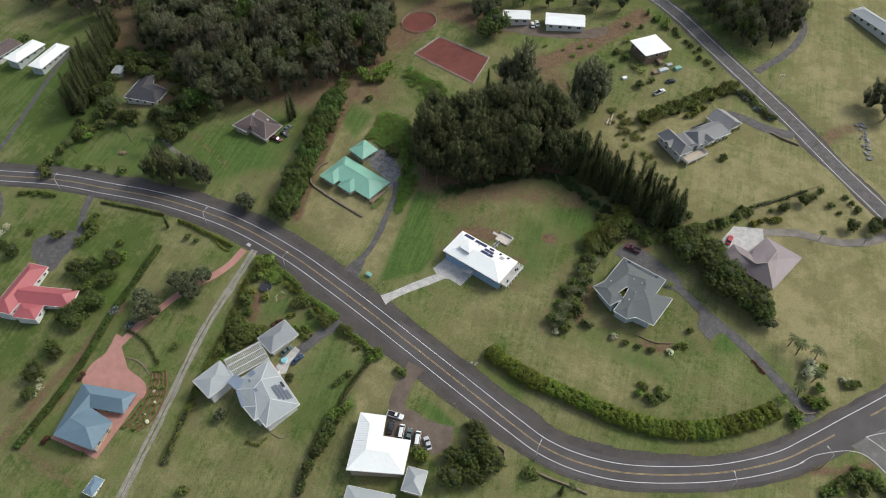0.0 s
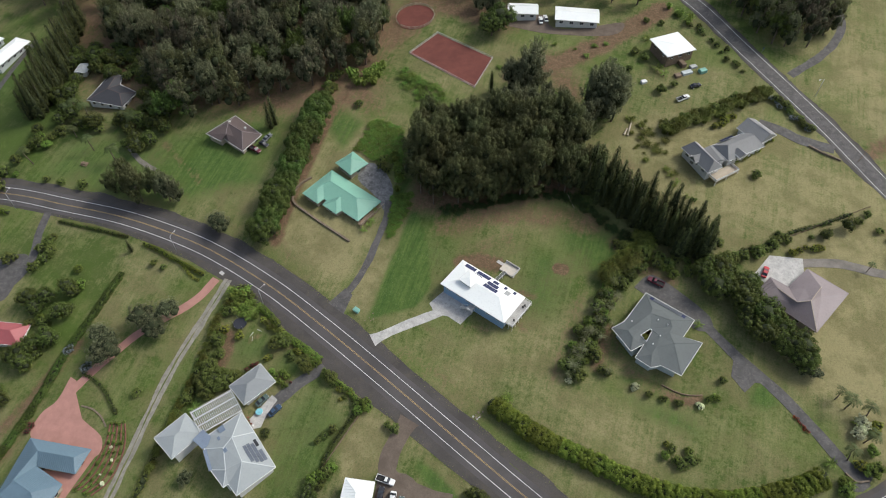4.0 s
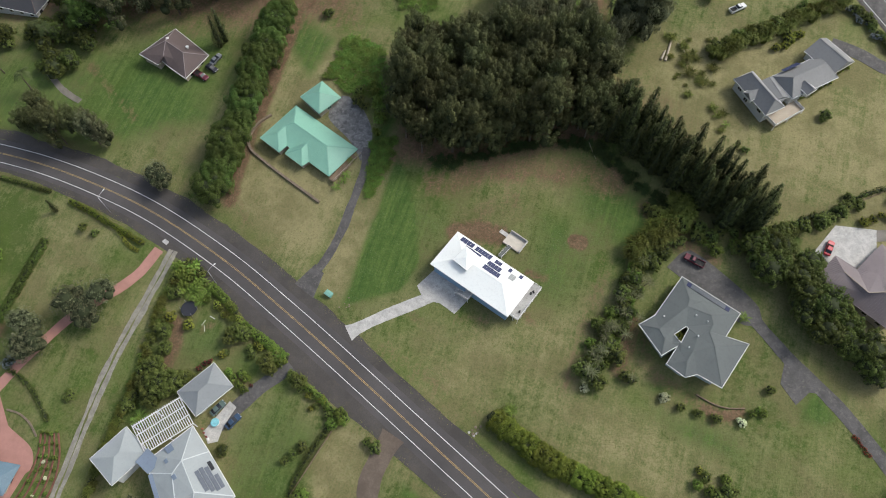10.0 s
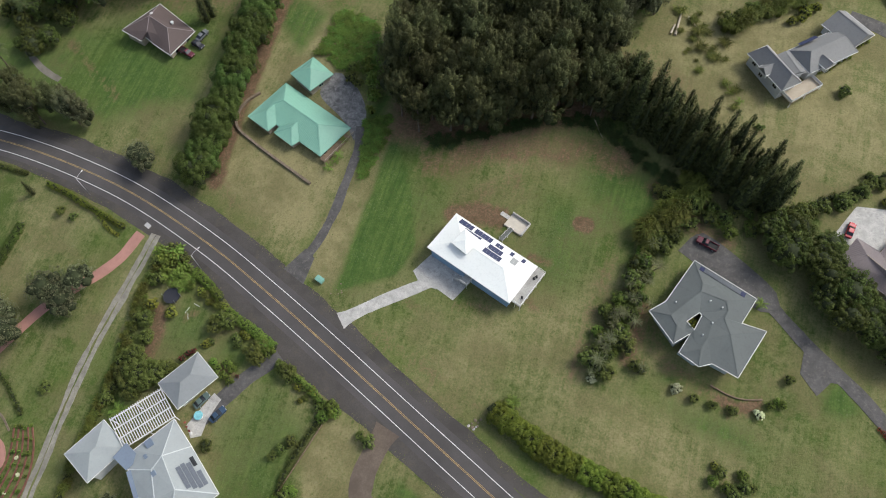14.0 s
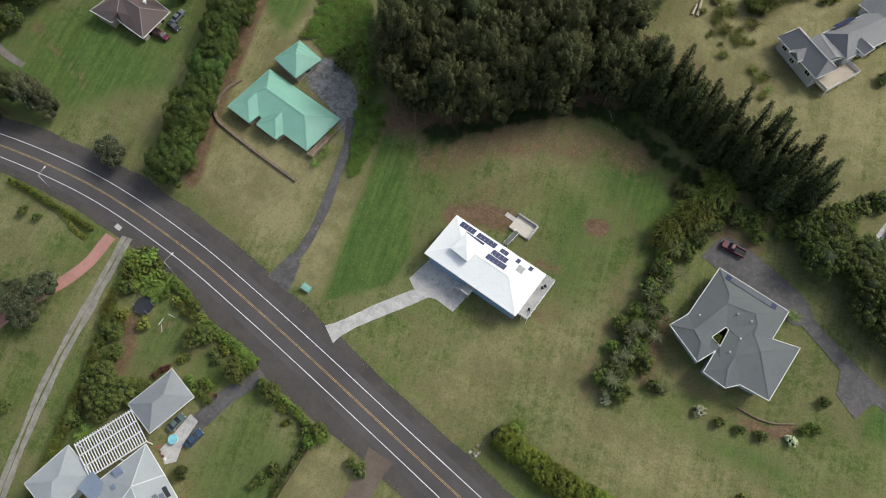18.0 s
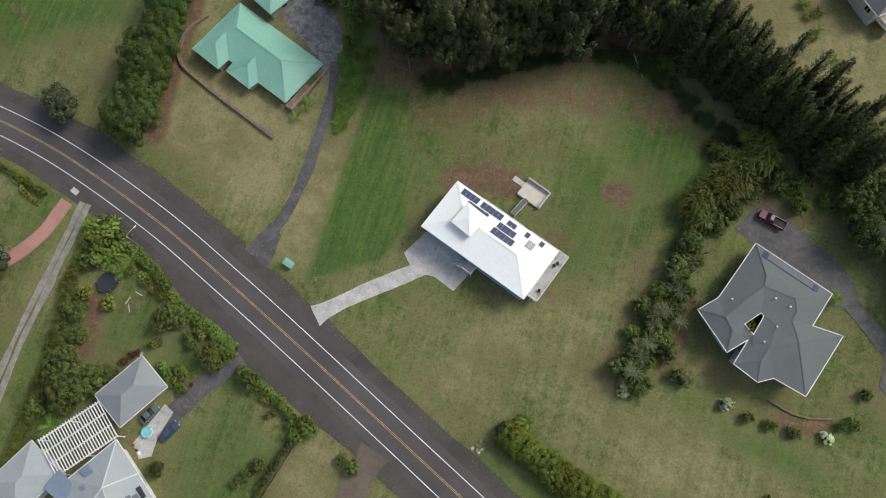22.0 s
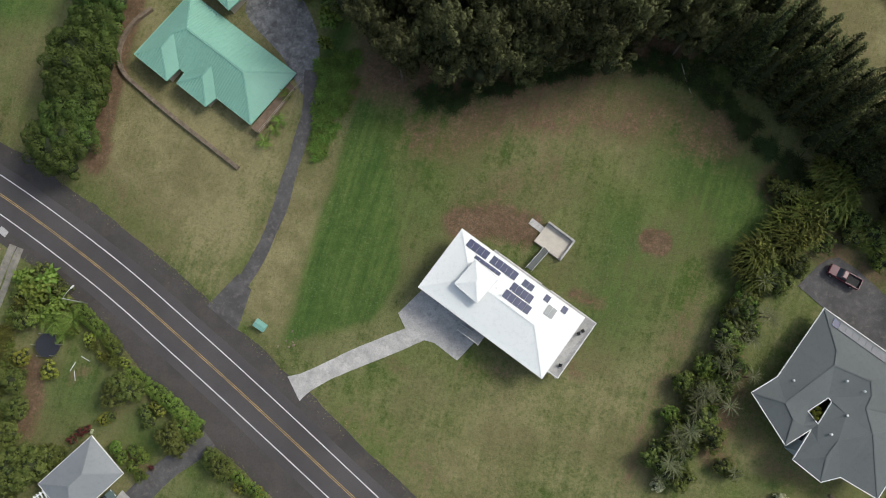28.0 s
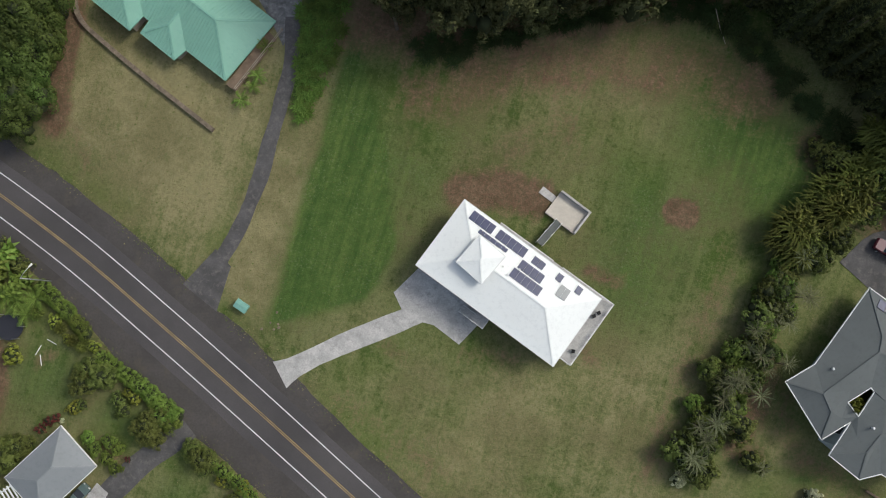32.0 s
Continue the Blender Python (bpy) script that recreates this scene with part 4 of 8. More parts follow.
def facet_house(label, points, facets, outline_, roof, wall, gap=0.0, over=0.8, trim="white_trim", cap=None, cap_size=0.24):
    """A house whose roof is made of flat slopes: roof with eaves, caps and seams, walls with windows under it."""
    ring = [points[k] for k in outline_]
    x, y = sum(p[0] for p in ring) / len(ring), sum(p[1] for p in ring) / len(ring)
    h = thing("house", label, "house", pose(x, y, gz(x, y)))
    bpy.context.view_layer.update()
    inv = h.matrix_world.inverted()
    top = part("roof", faceted(points, facets, inv), M[roof], h)
    solid = top.modifiers.new("thickness", "SOLIDIFY")
    solid.thickness, solid.offset = 0.15, -1.0
    for a, b in zip(outline_, outline_[1:] + outline_[0]):
        g = Geo()
        g.bar(inv @ (Vector(points[a]) - Vector((0, 0, 0.05))), inv @ (Vector(points[b]) - Vector((0, 0, 0.05))), 0.14, 0.22)
        part("fascia", g, M[trim], top)
    edges = {}
    for f in facets:
        for a, b in zip(f, f[1:] + f[0]):
            edges.setdefault(frozenset(a + b), []).append(f)
    for pair, both in sorted(edges.items(), key=lambda e: sorted(e[0])):
        if len(both) != 2:
            continue
        a, b = (Vector(points[k]) for k in sorted(pair))
        c, d = (sum((Vector(points[k]) for k in f), Vector((0, 0, 0))) / len(f) for f in both)
        fold = ((b - a).cross(c - a).normalized()).angle((d - a).cross(b - a).normalized(), 0.0)
        if fold < 0.06 or ((a + b) / 2).z < (c.z + d.z) / 2:
            continue
        g = Geo()
        g.bar(inv @ (a + Vector((0, 0, 0.04))), inv @ (b + Vector((0, 0, 0.04))), cap_size, 0.08)
        part("ridge_cap", g, M[cap or roof], top)
    if gap:
        for f in facets:
            tagged(part("roof_seams", seams(points, f, inv, gap), M[roof], top), kind="stuff")
    low = inset([p[:2] for p in ring], over)
    inner = inset([p[:2] for p in ring], over + 0.2)
    eave = min(p[2] for p in ring) - 0.12
    base = min(gz(*p) for p in low) - 0.5
    for k in range(len(low)):
        q = [low[k], low[(k + 1) % len(low)], inner[(k + 1) % len(low)], inner[k]]
        g = Geo()
        g.prism([tuple(inv @ Vector((*p, base))) for p in q], [tuple(inv @ Vector((*p, eave))) for p in q])
        w = part("wall", g, M[wall], h)
        va, vb = inv @ Vector((*q[0], eave - 1.25)), inv @ Vector((*q[1], eave - 1.25))
        d = vb - va
        for j in range(int(d.length / 3.4)):
            c, e = va + d * (j + 0.5) / int(d.length / 3.4), d.normalized() * 0.75
            g = Geo()
            g.bar(c - e, c + e, 0.12, 1.25)
            f = part("window", g, M["white_trim"], w)
            g = Geo()
            g.bar(c - e * 0.9, c + e * 0.9, 0.18, 1.08)
            part("pane", g, M["glass"], f)
    return h


# the white-roofed house
WHITE_RISE = 1.65
WHITE = [(7.3, 170.4), (0.1, 161.2), (19.5, 146.0), (27.0, 155.8)]
white_house = house("house", "long house with a white hipped metal roof and pale blue walls", [(WHITE, 4.3, WHITE_RISE)], "white_roof", "blue_wall")
cup = [(9.2, 164.9), (5.8, 161.0), (9.6, 158.2), (13.1, 162.0)]
wing(white_house, cup, 6.5, 0.75, M["white_roof"], M["white_wall"], 4.4, 0.25)
# the green-roofed house
GREEN = {"n": (-40.9, 215.5, 1.0), "w": (-50.4, 203.7, 1.0), "a": (-44.3, 198.6, 1.0), "b": (-42.2, 200.9, 1.0), "c": (-41.2, 200.1, 1.0), "p": (-42.5, 198.1, 1.0), "q": (-37.2, 193.7, 1.0), "r": (-35.4, 195.3, 1.0),
         "s": (-29.2, 190.3, 1.0), "e": (-21.5, 199.7, 1.0), "A": (-40.3, 207.2, 3.5), "B": (-30.1, 199.0, 3.5), "C": (-42.9, 206.8, 2.7), "D": (-45.0, 204.2, 2.6), "P": (-37.6, 198.7, 2.5), "Q": (-36.0, 200.8, 2.6)}
green_house = facet_house("house with a pale green ribbed metal hip roof", GREEN, ("nwDCA", "waD", "abCD", "ACbcQ", "AQB", "QrsB", "cpPQ", "pqP", "qrQP", "seB", "enAB"), "nwabcpqrse", "green_roof", "tan_wall", 0.5, 0.7, "green_roof", "green_cap", 0.34)
garage = house("garage", "small garage with a pale green pyramid roof", [([(-39.2, 216.9), (-33.4, 222.9), (-27.3, 216.9), (-33.0, 210.4)], 3.5, 2.2)], "green_roof", "tan_wall", ribs=0.5, trim=M["green_roof"])
# the pale grey house with the pergola
garage_grey = house("garage", "garage with a pale grey hipped metal roof", [([(-55.8, 137.7), (-50.6, 130.8), (-58.8, 123.3), (-64.3, 129.7)], -5.6, 1.8)], "garage_roof", "white_wall", over=1.1)
grey_house = house("house", "rambling house with pale grey hipped metal roofs", [([(-83.3, 113.9), (-75.4, 121.0), (-69.6, 115.0), (-76.5, 106.4)], -6.4, 1.5)], "grey_roof", "white_wall", over=1.1)
COT = {"n": (-59.1, 121.2), "a": (-54.1, 114.9), "e": (-46.3, 104.5), "s": (-55.9, 96.4), "v": (-58.8, 99.6), "d": (-60.0, 98.7), "f": (-64.7, 103.7), "g": (-67.7, 109.8), "h": (-67.3, 114.1)}
COT = {k: (x, y, -5.8) for k, (x, y) in COT.items()}
COT.update({"P": (-59.7, 112.4, -3.6), "Q": (-55.4, 105.1, -3.2), "U": (-59.8, 103.0, -4.1), "R": (-61.6, 109.4, -3.9)})
c_inv = grey_house.matrix_world.inverted()
cottage_roof = part("roof", faceted(COT, ("naP", "aeQP", "esQ", "svUQ", "vdU", "dfU", "fgRU", "URPQ", "ghPR", "hnP"), c_inv), M["grey_roof"], grey_house)
solid = cottage_roof.modifiers.new("thickness", "SOLIDIFY")
solid.thickness, solid.offset = 0.14, -1.0
for a_, b_ in zip("naesvdfgh", "aesvdfghn"):
    g = Geo()
    g.bar(c_inv @ Vector(COT[a_]), c_inv @ Vector(COT[b_]), 0.14, 0.18)
    part("fascia", g, M["white_trim"], cottage_roof)
    g = Geo()
    p_, q_ = ((Vector(COT[k]) * 0.86 + Vector((-57.5, 107.5, COT[k][2])) * 0.14) for k in (a_, b_))
    low_ = min(gz(p_.x, p_.y), gz(q_.x, q_.y)) - 0.5
    g.bar(c_inv @ Vector((p_.x, p_.y, (low_ - 5.9) / 2)), c_inv @ Vector((q_.x, q_.y, (low_ - 5.9) / 2)), 0.2, -5.9 - low_)
    wall_ = part("wall", g, M["white_wall"], grey_house)
    if (q_ - p_).length > 4:
        d_, c_ = (q_ - p_).normalized() * 0.8, (p_ + q_) / 2
        g = Geo()
        g.bar(c_inv @ Vector((c_.x - d_.x, c_.y - d_.y, -7.3)), c_inv @ Vector((c_.x + d_.x, c_.y + d_.y, -7.3)), 0.28, 1.2)
        part("window", g, M["glass"], wall_)
for a_, b_ in ("nP", "aP", "PQ", "eQ", "sQ", "UR", "dU", "fU", "gR", "RP"):
    g = Geo()
    g.bar(c_inv @ (Vector(COT[a_]) + Vector((0, 0, 0.03))), c_inv @ (Vector(COT[b_]) + Vector((0, 0, 0.03))), 0.24, 0.06)
    part("ridge_cap", g, M["pale_cap"], cottage_roof)
g = Geo()
flat = [(-71.6, 112.4), (-68.0, 109.6), (-65.2, 112.3), (-69.2, 115.7)]
g.prism([tuple(c_inv @ Vector((*p, -5.75))) for p in flat], [tuple(c_inv @ Vector((*p, -5.5))) for p in flat])
part("flat_roof", g, M["blue_grey"], grey_house, "blue-grey flat roof between the wings")
g = Geo()
flat = [(-67.9, 109.2), (-64.9, 103.2), (-63.6, 104.1), (-66.9, 109.9)]
g.prism([tuple(c_inv @ Vector((*p, -5.78))) for p in flat], [tuple(c_inv @ Vector((*p, -5.55))) for p in flat])
part("flat_roof", g, M["blue_grey"], grey_house, "narrow blue-grey gutter roof")


def slope_at(points, keys, along_m, up_m, house_):
    """A place on the slope that rises from the eave a-b to c, with its axes along and up it."""
    a, b, c = (Vector(points[k]) for k in keys)
    x = (b - a).normalized()
    y = ((c - a) - x * (c - a).dot(x)).normalized()
    o = a + x * along_m + y * up_m
    x = x if x.cross(y).z > 0 else -x
    z = x.cross(y)
    return house_.matrix_world.inverted() @ Matrix(((x.x, y.x, z.x, o.x), (x.y, y.y, z.y, o.y), (x.z, y.z, z.z, o.z), (0, 0, 0, 1)))


# the white L-shaped house by the car yard
LOW = {"a": (-26.3, 101.1, -4.6), "b": (-18.0, 99.9, -4.6), "c": (-18.8, 93.1, -4.6), "d": (-10.0, 91.6, -4.6), "e": (-11.9, 80.8, -4.6), "f": (-29.2, 82.2, -4.6), "A": (-22.8, 96.5, -3.2), "B": (-23.5, 88.0, -2.9), "C": (-16.5, 86.8, -2.9)}
low_house = facet_house("large house with a bright white L-shaped metal roof", LOW, ("abA", "bcBA", "cdCB", "deC", "efBC", "faAB"), "afedcb", "white_roof", "tan_wall", 0.8, 0.8)
low_grey = house("annexe", "small annexe with a blue-grey hipped roof", [([(-10.5, 84.0), (-4.6, 82.3), (-6.5, 74.9), (-12.6, 76.6)], -5.9, 1.5)], "grey_roof", "tan_wall")
low_third = house("outbuilding", "outbuilding with a low grey metal roof", [([(-28.9, 78.6), (-14.4, 75.6), (-16.0, 66), (-30.5, 69)], -7.2, 1.2)], "grey_roof", "tan_wall")
# the slate-roofed house
star_house = thing("house", "house with slate grey hipped shingle roofs round a small court", "house", pose(65, 141, gz(65, 141)))
bpy.context.view_layer.update()
E = {"t": (65.1, 156.7), "r": (78.2, 146.5), "n": (73.4, 140.4), "s": (78.8, 138.4), "b": (70.0, 127.4), "m": (64.7, 130.7), "o": (61.6, 130.0), "p": (57.6, 133.4), "q": (61.0, 137.9), "u": (56.7, 135.5), "l": (52.2, 143.6), "k": (56.5, 146.0)}
PTS = {k: (x, y, 5.5) for k, (x, y) in E.items()}
PTS.update({"A": (64.6, 147.6, 8.1), "B": (56.8, 142.0, 7.2), "C": (57.8, 139.5, 7.0), "D": (65.4, 149.8, 7.7), "F": (69.9, 145.2, 8.2), "G": (70.1, 142.9, 7.6), "H": (68.9, 141.0, 7.7), "I": (69.4, 137.2, 7.9), "J": (64.2, 136.2, 7.3), "K": (62.3, 133.8, 6.9),
            "1": (60.4, 140.7, 6.4), "2": (63.6, 142.7, 6.8), "3": (64.1, 142.1, 6.7), "4": (61.9, 138.7, 6.0)})
PTS = {k: (x, y, 5.5 + (z - 5.5) * 0.78) for k, (x, y, z) in PTS.items()}
inv = star_house.matrix_world.inverted()
lp = lambda k, dz=0.0: tuple(inv @ Vector((PTS[k][0], PTS[k][1], PTS[k][2] + dz)))
g = faceted(PTS, ("tDk", "kDA", "lkAB", "ulBC", "CBA21", "uC14q", "AFG32", "trFAD", "rnHGF", "432GHIJ", "pq4JK", "opK", "omJK", "mbIJ", "bsI", "snHI"), inv)
star_roof = part("roof", g, M["slate_roof"], star_house)
solid = star_roof.modifiers.new("thickness", "SOLIDIFY")
solid.thickness, solid.offset = 0.16, -1.0
outline = "trnsbmopqulk"
for a_, b_ in [*zip(outline, outline[1:] + outline[0]), ("1", "2"), ("2", "3"), ("3", "4"), ("4", "1")]:
    g = Geo()
    g.bar(lp(a_, -0.02), lp(b_, -0.02), 0.13, 0.2)
    part("fascia", g, M["white_trim"], star_roof)
for a_, b_ in ("tD", "DA", "AF", "FG", "rF", "GH", "HI", "sI", "bI", "IJ", "JK", "oK", "pK", "AB", "BC", "lB", "uC"):
    g = Geo()
    g.bar(lp(a_, 0.03), lp(b_, 0.03), 0.26, 0.06)
    part("ridge_cap", g, M["slate_roof"], star_roof)
low_ = [(x + (65.5 - x) * 0.16, y + (141.5 - y) * 0.16) for x, y in (E[k] for k in reversed(outline))]
base_ = min(gz(*p) for p in low_) - 0.5
inward = lambda p: (p[0] * 0.98 + 1.31, p[1] * 0.98 + 2.83)
for a_, b_ in zip(low_, low_[1:] + low_[:1]):
    g = Geo()
    g.prism([tuple(inv @ Vector((*p, base_))) for p in (a_, b_, inward(b_), inward(a_))], [tuple(inv @ Vector((*p, 5.42))) for p in (a_, b_, inward(b_), inward(a_))])
    star_wall = part("wall", g, M["teal_wall"], star_house)
    va, vb = inv @ Vector((*a_, 4.1)), inv @ Vector((*b_, 4.1))
    d_ = (vb - va)
    for k in range(int(d_.length / 3.2)):
        c_ = va + d_ * (k + 0.5) / int(d_.length / 3.2)
        q_ = d_.normalized() * 0.75
        g = Geo()
        g.bar(c_ - q_, c_ + q_, 0.14, 1.3)
        w_ = part("window", g, M["white_trim"], star_wall)
        g = Geo()
        g.bar(c_ - q_ * 0.9, c_ + q_ * 0.9, 0.2, 1.1)
        part("pane", g, M["glass"], w_)
# the taupe-roofed house
BROWN = {"w": (99.3, 156.0, 6.7), "s": (113.6, 141.4, 6.7), "e": (128.5, 155.7, 6.7), "n": (118.7, 165.4, 6.7), "v": (110.2, 158.1, 6.7), "m": (105.6, 162.1, 6.7), "R": (113.0, 150.1, 10.8), "T": (118.2, 155.5, 10.4), "X": (109.2, 150.2, 10.0), "y": (105.5, 156.5, 8.6)}
brown_house = facet_house("house with a taupe hipped metal roof in a U", BROWN, ("wmy", "wsRXy", "mvXy", "vnTRX", "nesRT"), "wsenvm", "brown_roof", "tan_wall", 0.6, 0.8, "brown_roof", "tan_wall", 0.2)
# the long grey house on the slope
grey_long = house("house", "long house with grey gabled shingle roofs and white trim", [
    ([(87.3, 215.8), (93.3, 219.1), (99.6, 206.3), (93.8, 202.7)], 12.5, 3.0, "half"), ([(95.0, 215.2), (99.6, 217.0), (102.6, 210.0), (96.6, 207.6)], 12.4, 0.9, "gable"), ([(98.5, 217.1), (113.6, 224.4), (117.3, 216.5), (102.3, 208.4)], 12.7, 2.9, "half"),
    ([(109.4, 225.8), (117.8, 231.0), (123.3, 221.6), (115.6, 217.2)], 13.2, 2.7, "gable")], "shingle_grey", "white_wall")
UMBER = {"w": (-93.1, 237.3, -0.6), "a": (-86.4, 232.9, -0.6), "b": (-85.4, 234.5, -0.6), "c": (-82.7, 232.0, -0.6), "s": (-76.7, 227.3, -0.6), "e": (-70.9, 236.8, -0.6), "n": (-83.5, 248.1, -0.6), "A": (-84.1, 239.9, 2.6), "B": (-77.8, 235.1, 2.6), "C": (-84.4, 235.1, 1.2)}
umber_house = facet_house("small house with an umber shingle hip roof", UMBER, ("nwA", "waCA", "abC", "bcC", "csBAC", "seB", "enAB"), "wabcsen", "umber_roof", "tan_wall", 0, 0.7, "white_trim", "brown_roof", 0.2)
for x, y, z in ((-84.0, 241.5, 1.6), (-77.2, 238.0, 1.5)):
    vent(umber_house, umber_house.matrix_world.inverted() @ pose(x, y, z), 0.35, 0.5)
DARK = {"n": (-146.5, 282.9, -6.2), "m": (-140.8, 281.1, -6.2), "v": (-140.2, 275.1, -6.2), "e": (-131.3, 269.6, -6.2), "s": (-134.8, 259.9, -6.2), "w": (-151.4, 264.4, -6.2), "A": (-142.6, 277.0, -4.4), "B": (-142.9, 268.9, -3.6), "C": (-136.8, 265.8, -3.6)}
dark_house = facet_house("dark charcoal-roofed house among the trees", DARK, ("nwBA", "nmA", "mvBA", "veCB", "esC", "swBC"), "nwsevm", "dark_roof", "white_wall", 0, 0.7, "white_trim", "umber_roof", 0.3)
far_white = house("house", "far white-roofed house on bright grass", [
    ([(-230.5, 308.3), (-221.7, 325.3), (-213.2, 321), (-221.5, 304)], -14.6, 1.4), ([(-213.5, 298.5), (-205.0, 296.5), (-197.6, 316.4), (-206, 319)], -12.8, 1.4)], "white_roof", "teal_wall")
pavilion = house("pavilion", "open pavilion with a flat white metal roof", [([(84.7, 273.9), (97.3, 278.9), (103.3, 267.3), (90.9, 262.4)], 18.1, 0.5)], "white_roof", "wood")
barn = house("barn", "white-walled barn with a white metal roof", [([(28.8, 304.2), (42.2, 303.6), (42.0, 295.5), (29.0, 296.5)], 15.6, 1.6, "gable")], "white_roof", "white_wall")
barn_house = house("house", "long low house with a white metal roof", [([(49.4, 301.5), (68.1, 297.5), (67.1, 289.0), (48.6, 289.8)], 16.3, 1.2, "gable")], "white_roof", "white_wall")
corner_house = house("house", "long house with a blue-grey metal roof", [([(194, 296), (200, 300), (212, 276), (204, 272)], 20.0, 1.6)], "grey_roof", "white_wall")
red_house = house("house", "house with a bright red metal hip roof", [
    ([(-163.5, 171.8), (-156.0, 168.0), (-161.5, 146.0), (-170.0, 148.5)], -15.2, 2.2), ([(-165.5, 161.5), (-140.8, 156.0), (-139.0, 150.5), (-164.5, 150.5)], -15.1, 2.4),
    ([(-158, 152), (-149.6, 149.6), (-152, 144.6), (-162, 145.0)], -15.15, 1.4)], "red_roof", "white_wall")
BLUE = {"n": (-124.1, 116.7, -14.5), "e": (-104.6, 113.2, -14.5), "f": (-107.0, 105.7, -14.5), "g": (-119.0, 108.0, -14.5), "k": (-109.6, 102.6, -14.5), "s": (-112.8, 92.8, -14.5), "w": (-127.6, 98.0, -14.5), "A": (-107.9, 109.9, -12.4), "B": (-119.1, 111.8, -12.3), "C": (-123.0, 103.0, -12.3), "D": (-116.4, 99.4, -12.0)}
blue_house = facet_house("house with a steel blue metal roof in a U", BLUE, ("neAB", "efA", "fgBA", "nBCw", "gBC", "gkDC", "ksD", "swCD"), "nwskgfe", "blue_roof", "tan_wall", 0.6, 0.7, "blue_roof", "blue_roof")
blue_shed = house("shed", "small shed with a blue-grey metal roof", [([(-110.9, 85.4), (-107.3, 84.0), (-109.4, 78.7), (-113.0, 79.9)], -16.9, 0.7)], "blue_roof", "white_wall")
left_house = house("house", "brown-roofed house at the edge of the wood", [([(-246, 316), (-238, 330), (-228, 326), (-236, 311)], -17.0, 2.0)], "umber_roof", "white_wall")


# ---- plants ----
def leaf_mesh(name, centres, normals_, length, width, material, rng, spread=0.45, extra=None, axes=None):
    """One flat leaf or spray at each centre, facing roughly along its normal and lying along its axis."""
    c = np.asarray(centres, float)
    q = np.asarray(normals_, float)
    n = len(c)
    q = q / (np.linalg.norm(q, axis=1)[:, None] + 1e-9) + rng.randn(n, 3) * spread
    q /= np.linalg.norm(q, axis=1)[:, None] + 1e-9
    a = rng.randn(n, 3) if axes is None else np.asarray(axes, float) + rng.randn(n, 3) * 0.3
    a -= q * np.sum(a * q, axis=1)[:, None]
    a /= np.linalg.norm(a, axis=1)[:, None] + 1e-9
    s = np.cross(q, a)
    ln = (length * (0.6 + 0.8 * rng.rand(n)))[:, None]
    wd = (width * (0.6 + 0.8 * rng.rand(n)))[:, None]
    v = np.stack([c - a * ln * 0.5, c - s * wd * 0.5, c + a * ln * 0.5, c + s * wd * 0.5], 1).reshape(-1, 3)
    soft = np.asarray(normals_, float)
    soft = soft / (np.linalg.norm(soft, axis=1)[:, None] + 1e-9) + 0.3 * q
    soft = np.repeat(soft / (np.linalg.norm(soft, axis=1)[:, None] + 1e-9), 4, axis=0).tolist()
    f = np.arange(4 * n).reshape(-1, 4)
    me = bpy.data.meshes.new(name)
    v, f = v.tolist(), f.tolist()
    if extra is not None:
        o = len(v)
        v += extra.v
        f += [tuple(o + k for k in p) for p in extra.f]
    me.from_pydata(v, [], f)
    me.materials.append(material)
    # second slot: shade colour for the core faces
    me.materials.append(M["shaded_core"])
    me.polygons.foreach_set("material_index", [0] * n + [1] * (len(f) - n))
    me.update()
    me.normals_split_custom_set_from_vertices(soft + [(0.0, 0.0, 0.0)] * (len(v) - len(soft)))
    return me


def clump_leaves(rng, base, way, length, thick, n):
    """Leaf places and normals on an upstanding tuft: a rounded club from base along way."""
    t = rng.rand(n) ** 0.75
    q = rng.uniform(0, 6.2832, n)
    w = np.array(way) / (np.linalg.norm(way) + 1e-9)
    s = np.cross(w, [0.31, 0.52, 0.79])
    s /= np.linalg.norm(s)
    u = np.cross(w, s)
    r = thick * np.sqrt(np.clip(1 - (1.15 * t - 0.25) ** 2, 0.03, 1)) * rng.uniform(0.75, 1.1, n)
    out = np.cos(q)[:, None] * s + np.sin(q)[:, None] * u
    return base + w * (t * length)[:, None] + out * r[:, None], out + w * ((t - 0.35) * 1.6)[:, None], np.tile(w, (n, 1))


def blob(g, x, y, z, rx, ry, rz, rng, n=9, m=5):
    """An uneven core inside a crown, to be coloured as the shade in there."""
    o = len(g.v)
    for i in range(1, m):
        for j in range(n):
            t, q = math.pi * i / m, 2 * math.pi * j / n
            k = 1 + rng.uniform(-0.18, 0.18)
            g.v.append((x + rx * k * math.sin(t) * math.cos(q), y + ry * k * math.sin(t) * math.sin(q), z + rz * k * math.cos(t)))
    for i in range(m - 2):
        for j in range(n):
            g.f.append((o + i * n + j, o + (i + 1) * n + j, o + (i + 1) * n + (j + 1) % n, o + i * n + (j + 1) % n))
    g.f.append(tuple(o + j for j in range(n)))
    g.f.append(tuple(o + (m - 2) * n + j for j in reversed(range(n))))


def sphere_ways(rng, n, low=-0.2):
    z = rng.uniform(low, 1, n)
    t = rng.uniform(0, 2 * math.pi, n)
    r = np.sqrt(1 - z * z)
    return np.stack([r * np.cos(t), r * np.sin(t), z], 1)


